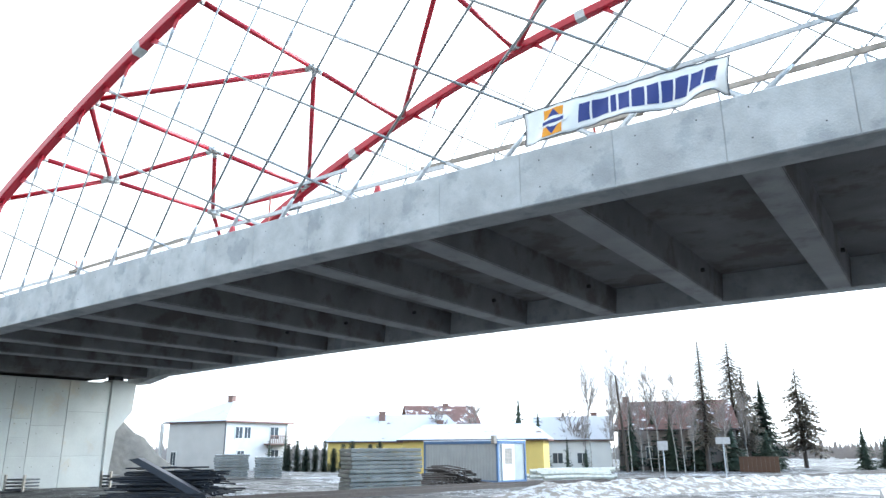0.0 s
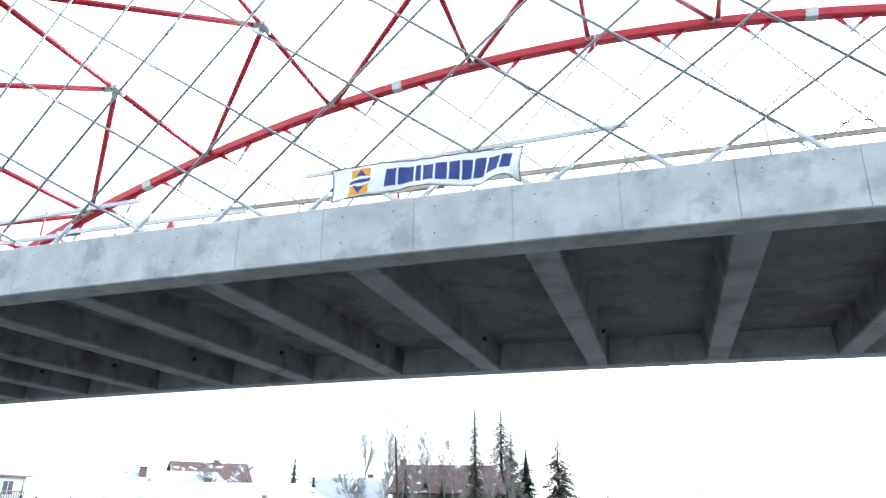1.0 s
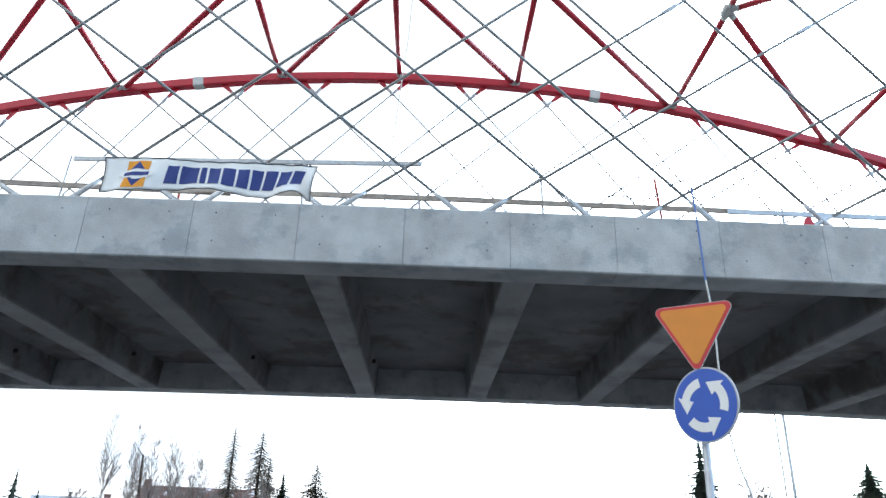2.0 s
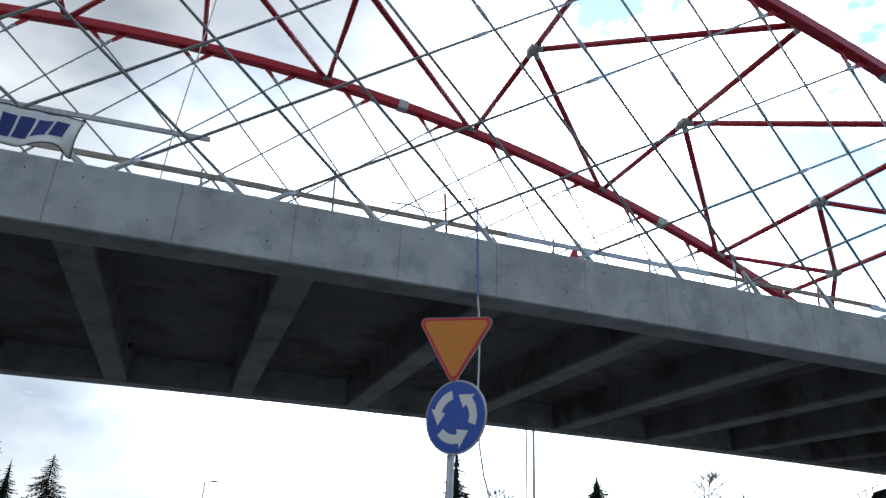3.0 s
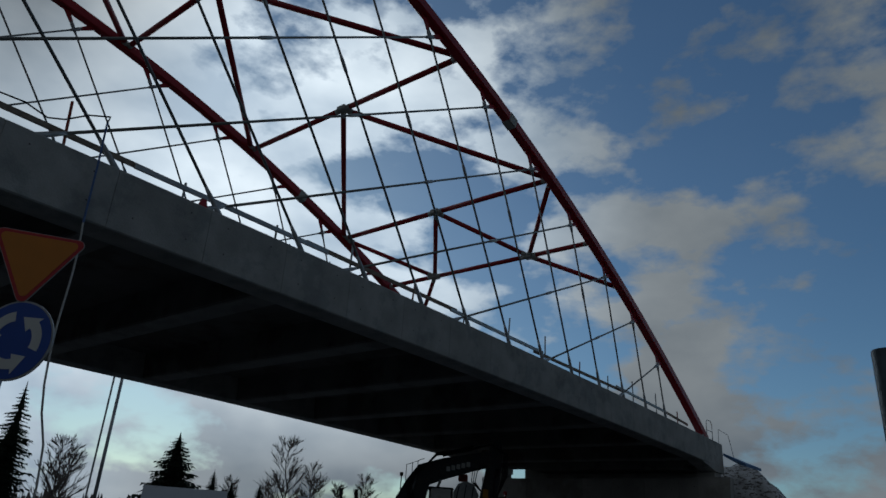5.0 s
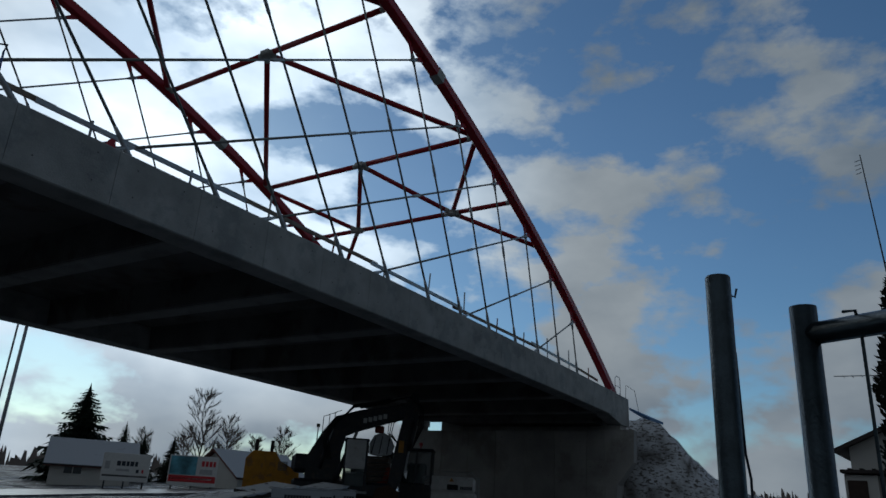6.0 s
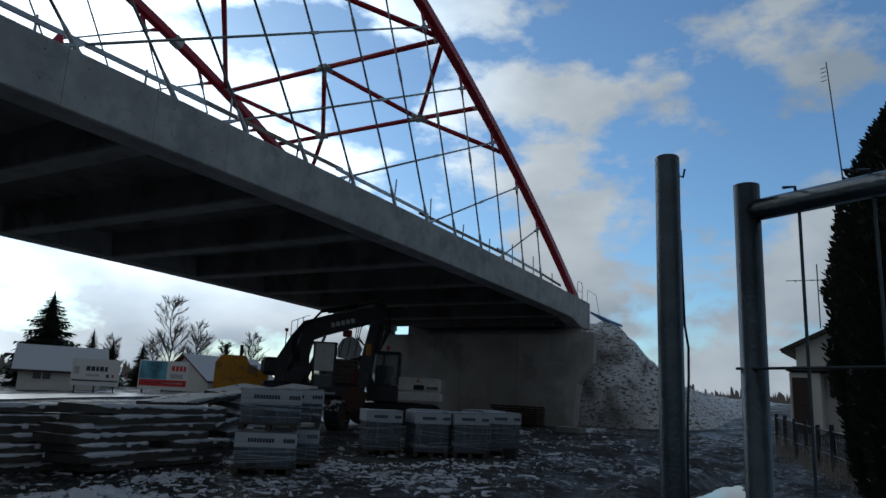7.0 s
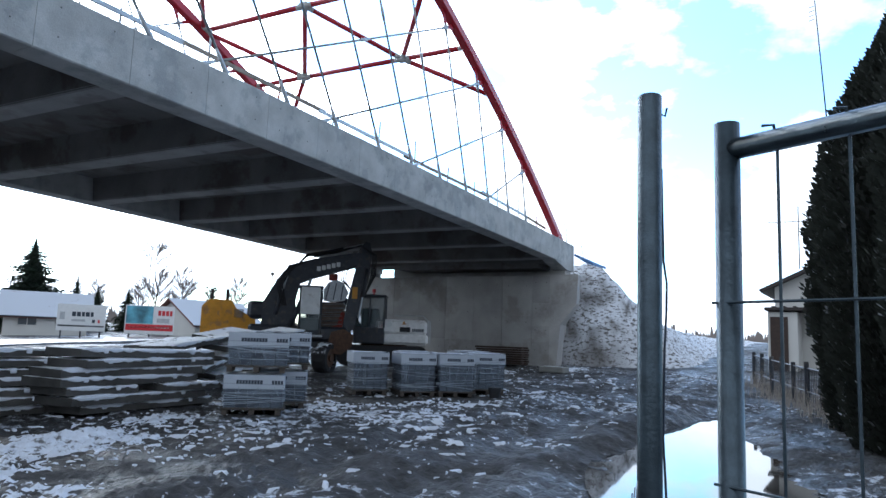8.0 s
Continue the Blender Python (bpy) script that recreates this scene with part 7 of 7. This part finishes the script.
lamp_mast(17.93, 36.0, 9.14, 16.3, 36.8, 9.29, "tall steel street lamp with a long arm", 0.075)
g = Geo()
g.tube([(17.55, 36.1, 0.0), (17.55, 36.1, 8.95)], 0.05, 8)
single("pole", g, ZINC, "slim steel pole beside the street lamp", "pole")
lamp_mast(1.9, 60.0, 6.2, 2.5, 60.4, 6.35, "distant street lamp with a short arm", 0.05)
up = thing("utility_pole", "old utility pole with a small street lamp", "utility pole")
g = Geo()
g.tube([(-27.0, 72.0, -1.0), (-27.75, 72.2, 8.9)], [0.16, 0.10], 8)
part("pole", g, BARK, up)
g = Geo()
g.tube([(-27.7, 72.2, 8.7), (-28.3, 71.8, 9.5)], 0.04, 6)
g.tube([(-27.6, 72.2, 8.0), (-26.2, 72.6, 7.7)], 0.02, 5)
part("lamp_arm", g, DARK_STEEL, up)


def small_sign(x, y, h, w, hh, mat, label):
    ob = thing("small_sign", label, "sign")
    z = land(x, y)
    g = Geo()
    g.tube([(x, y, z - 0.1), (x, y, z + h)], 0.04, 8)
    part("post", g, ZINC, ob)
    g = Geo()
    g.box(x - w / 2, x + w / 2, y - 0.05, y - 0.03, z + h - hh, z + h, bev=0.008)
    part("plate", g, mat, ob)


small_sign(-13.7, 41.9, 2.2, 0.6, 0.5, SIGN_BACK, "grey back of a small road sign on a post")
small_sign(-10.2, 41.2, 2.35, 0.75, 0.35, SIGN_BACK, "pale direction sign tilted on a post")
g = Geo()
for k in range(9):
    g.box(-17.1 + 0.40 * k, -16.72 + 0.40 * k, 75.5, 75.56, -0.9, 0.66, bev=0.01)
single("sheet_fence", g, STEEL_RUST, "rust-brown sheet metal fence", "fence", kind="structure")

# ---------- far side of the site: container, slabs, pipes, bars ----------
def site_container():
    a = Vector((-25.03, 34.19, 0))
    b = Vector((-19.55, 33.15, 0))
    d = b - a
    m = Matrix.Translation((a.x, a.y, land(-22, 34) - 0.02)) @ Matrix.Rotation(math.atan2(d.y, d.x), 4, "Z")
    ob = thing("site_container", "light grey site office container with blue steel frame", "site office", m=m)
    w, dp, h = d.length, 2.3, 2.12
    g = Geo()
    g.box(0.05, w - 0.05, 0.05, dp, 0.1, h - 0.08)
    part("wall", g, CONTAINER, ob)
    for k in range(24):
        q = Geo()
        q.box(0.12 + k * (w - 0.3) / 24, 0.12 + (k + 0.6) * (w - 0.3) / 24, 0.03, 0.05, 0.16, h - 0.16)
        part("panel", q, CONTAINER, ob)
    for x in (0, w - 0.12):
        for y in (0, dp - 0.08):
            q = Geo()
            q.box(x, x + 0.12, y - 0.01, y + 0.11, 0, h, bev=0.01)
            part("corner_post", q, BLUE_TRIM, ob, "blue corner post")
    for z in (0.0, h - 0.14):
        q = Geo()
        q.box(0.12, w - 0.12, -0.005, 0.10, z, z + 0.14, bev=0.01)
        part("frame_rail", q, BLUE_TRIM, ob)
        q = Geo()
        q.box(w - 0.10, w + 0.005, 0.11, dp - 0.09, z, z + 0.14, bev=0.01)
        part("frame_rail", q, BLUE_TRIM, ob)
    q = Geo()
    q.box(w - 0.04, w + 0.01, 0.35, 1.35, 0.14, h - 0.16, bev=0.01)
    dr = part("door", q, AD_WHITE, ob, "white door with a tan window")
    q = Geo()
    q.box(w + 0.012, w + 0.02, 0.55, 1.15, 0.95, 1.75)
    part("door_window", q, TIMBER, dr)
    q = Geo()
    q.box(-0.02, w + 0.02, -0.02, dp + 0.05, h, h + 0.05, bev=0.02)
    part("snow_cover", q, SNOW, ob, "thin snow on the roof")
    lm = Geo()
    lm.box(w - 0.25, w + 0.0, -0.25, -0.02, h - 0.15, h + 0.28, bev=0.03)
    part("floodlight", lm, TIMBER, ob, "small floodlight on the corner")


site_container()


def yard_stack(x, y, turn, w, d, layers, t, mat, label, seed):
    rnd = random.Random(seed)
    ob = thing("slab_stack", label, "concrete slabs", "stacks of concrete slabs", m=Matrix.Translation((x, y, land(x, y))) @ Matrix.Rotation(radians(turn), 4, "Z"))
    z = 0.05
    for k in range(layers):
        g = Geo()
        dx, dy = rnd.uniform(-0.05, 0.05), rnd.uniform(-0.05, 0.05)
        g.box(dx, w + dx, dy, d + dy, z, z + t, bev=0.02)
        part("concrete_slab", g, mat, ob)
        for u in (0.25, 0.75):
            b = Geo()
            b.box(u * w - 0.06, u * w + 0.06, dy, dy + 0.12, z + t, z + t + 0.018)
            part("spacer", b, TIMBER, ob)
        z += t + 0.02


SLAB_PALE = snow_topped("pale_concrete_slab", (0.20, 0.20, 0.185), 0.9, 0.75, 0.6, scale=1.5)
yard_stack(-19.75, 22.0, 62, 3.1, 1.3, 10, 0.142, SLAB_PALE, "tall neat stack of pale concrete slabs with spacers", 3)
yard_stack(-36.0, 28.3, 50, 2.0, 1.4, 9, 0.13, SLAB_PALE, "distant stack of pale concrete plates", 4)
yard_stack(-34.6, 30.2, 50, 1.6, 1.4, 8, 0.13, SLAB_PALE, "distant stack of pale concrete plates", 5)


def bar_heap(x, y, turn, n, length, spread, height, r, mat, label, category, seed, name="bar"):
    rnd = random.Random(seed)
    ob = thing(name + "_heap", label, category, m=Matrix.Translation((x, y, land(x, y))) @ Matrix.Rotation(radians(turn), 4, "Z"))
    for k in range(n):
        g = Geo()
        yy = rnd.gauss(0, spread)
        zz = max(r, rnd.uniform(0, height) * math.exp(-(yy / spread) ** 2 * 0.6))
        a = rnd.uniform(-0.07, 0.07)
        ln = length * rnd.uniform(0.7, 1.05)
        g.tube([(-ln / 2, yy - a * ln, zz + r), (0, yy, zz + r + 0.04), (ln / 2, yy + a * ln, max(r, zz + rnd.uniform(-0.2, 0.12)) + r)], r, 6)
        part(name, g, mat, ob)
    return ob


bar_heap(-20.6, 30.0, -18, 60, 3.0, 0.7, 0.85, 0.035, snow_topped("snowy_rebar", (0.06, 0.05, 0.045), 0.8, 0.5, 0.5), "heap of dark steel bars flecked with snow", "steel bars", 5)
bar_heap(-22.4, 15.9, 32, 90, 3.6, 0.75, 0.95, 0.03, DARK_STEEL, "tangled heap of dark steel bars", "steel bars", 6)
bar_heap(-17.8, 38.2, 38, 26, 4.8, 0.9, 0.55, 0.13, snow_topped("snowy_pipe", (0.50, 0.49, 0.42), 0.6, 0.6, 0.5), "heap of long pale pipes with snow on top", "pipes", 7, "pipe")
bar_heap(13.2, 16.4, 20, 16, 4.2, 0.9, 0.5, 0.10, snow_topped("snowy_beam", (0.10, 0.085, 0.07), 0.8, 0.6, 0.6), "heap of dark timbers with snow on top", "timbers", 9, "timber")
g = Geo()
g.prism([(-0.1, 0), (0.35, 0.0), (-2.2, 1.35), (-2.5, 1.3)], 0.5, Matrix.Translation((-20.3, 15.6, 0.1)) @ Matrix.Rotation(radians(38), 4, "Z"))
single("tarpaulin", g, TARP_DARK, "dark blue sheet leaning over the bar heap", "tarpaulin")

# rails of the siding beside the road
for k, off in enumerate((0.0, 1.44)):
    g = Geo()
    line = [(-19.4 + off, 15.0), (-18.9 + off, 19.3), (-17.7 + off, 29.3), (-14.6 + off, 42), (-11 + off, 56), (-6.7 + off, 76), (-2 + off, 98)]
    for (ax, ay), (bx, by) in zip(line[:-1], line[1:]):
        za, zb = land(ax, ay) + 0.05, land(bx, by) + 0.05
        g.add([(ax, ay, za), (ax + 0.09, ay, za), (ax + 0.09, ay, za + 0.15), (ax, ay, za + 0.15), (bx, by, zb), (bx + 0.09, by, zb), (bx + 0.09, by, zb + 0.15), (bx, by, zb + 0.15)],
              [(0, 1, 5, 4), (1, 2, 6, 5), (2, 3, 7, 6), (3, 0, 4, 7)])
    single("rail", g, RAIL_STEEL, "rusty steel rail running past the site", "rail", "rails", "structure")


# small plant at the foot of the pale abutment
def crate(x, y, w, d, h, label):
    ob = thing("formwork_crate", label, "crate", m=Matrix.Translation((x, y, land(x, y))) @ Matrix.Rotation(radians(20), 4, "Z"))
    for k in range(4):
        g = Geo()
        g.box(0, w, 0, d, h * k / 4 + 0.03, h * (k + 1) / 4 - 0.03, bev=0.02)
        part("board", g, DARK_STEEL, ob)
    for x2 in (0, w - 0.08):
        g = Geo()
        g.box(x2, x2 + 0.08, -0.04, 0.04, 0, h + 0.12, bev=0.01)
        part("post", g, TIMBER, ob)


crate(-28.4, 13.2, 0.9, 0.7, 0.45, "dark formwork crate by the abutment")
crate(-28.0, 16.6, 0.5, 0.5, 0.50, "dark formwork crate by the abutment")
# stacked planks and barrier at the grey abutment
pk = thing("plank_stack", "low stack of dark planks against the abutment", "planks")
rnd = random.Random(5)
for k in range(16):
    g = Geo()
    z = land(27.0, 11.6) + 0.05 + 0.09 * (k // 2)
    y = 10.6 + 0.05 * rnd.random() + (0.0 if k % 2 else 0.05)
    x = 26.5 + 0.35 * (k % 2)
    g.box(x, x + 0.3, y, y + 2.1 + rnd.uniform(-0.2, 0.2), z, z + 0.07, bev=0.01)
    part("plank", g, TIMBER_DARK, pk)
bx = Geo()
z = land(24.6, 8.6)
bx.box(24.3, 25.0, 8.2, 9.1, z, z + 0.22, bev=0.03)
single("concrete_ring", bx, SLAB_PALE, "low pale concrete block on the mud", "concrete block")
tp = Geo()
tp.v = [(29.3 + 1.6 * i / 10, 9.3 - 1.5 * j / 8, land(29, 9) + 0.25 + 0.45 * math.exp(-((i - 5) / 3.0) ** 2 - ((j - 4) / 3.0) ** 2) + 0.12 * noise.noise(Vector((i * 0.6, j * 0.6, 3)))) for j in range(9) for i in range(11)]
tp.f = [(j * 11 + i, j * 11 + i + 1, (j + 1) * 11 + i + 1, (j + 1) * 11 + i) for j in range(8) for i in range(10)]
tp.k = [0] * len(tp.f)
single("tarpaulin", tp, TARP_DARK, "dark crumpled sheet at the foot of the bank", "tarpaulin", smooth=True)
tb = Geo()
tb.add([(28.75, 9.3, 5.35), (29.9, 9.1, 5.15), (30.0, 8.3, 4.9), (28.8, 8.5, 4.95), (28.75, 9.3, 5.25), (29.9, 9.1, 5.05), (30.0, 8.3, 4.8), (28.8, 8.5, 4.85)], [(0, 1, 2, 3), (7, 6, 5, 4), (3, 2, 6, 7), (0, 3, 7, 4), (1, 0, 4, 5), (2, 1, 5, 6)])
single("tarpaulin", tb, TARP_BLUE, "blue tarpaulin draped on the wing wall", "tarpaulin")
# black bucket and film roll by the pallets
g = Geo()
z = land(15.9, 7.0)
g.tube([(15.9, 7.0, z), (15.9, 7.0, z + 0.24)], [0.12, 0.16], 14)
single("bucket", g, BLACK, "black plastic bucket beside the pallets", "bucket")
# red lug blocks on the deck edge
for x in (5.45, -8.35, -12.4):
    g = Geo()
    z = deck_top(x)
    g.prism([(-0.16, 0), (0.18, 0), (0.13, 0.12), (0.09, 0.26), (0.02, 0.26), (-0.04, 0.12)], 0.06, Matrix.Translation((x, D_NEAR + 0.28, z - 0.01)))
    single("red_bracket", g, RED, "red steel bracket bolted to the deck edge", "bracket", "red brackets")
# light railing at the bridge end
lr = thing("end_railing", "thin bent tube railing at the bridge end", "railing")
g = Geo()
z = deck_top(28.3)
g.tube([(28.0, 9.6, z), (28.0, 9.6, z + 0.75), (28.15, 9.6, z + 0.85), (28.5, 9.6, z + 0.85), (28.6, 9.6, z + 0.7), (28.6, 9.6, z)], 0.014, 6)
part("tube", g, ZINC, lr)
g = Geo()
g.tube([(28.0, 9.6, z + 0.45), (28.6, 9.6, z + 0.45)], 0.012, 6)
part("tube", g, ZINC, lr)
g = Geo()
g.tube([(28.62, 9.4, z - 0.2), (28.66, 9.38, z + 0.55), (29.2, 9.2, z + 0.40), (29.4, 9.1, z - 0.5)], 0.012, 6)
part("tube", g, ZINC, lr)
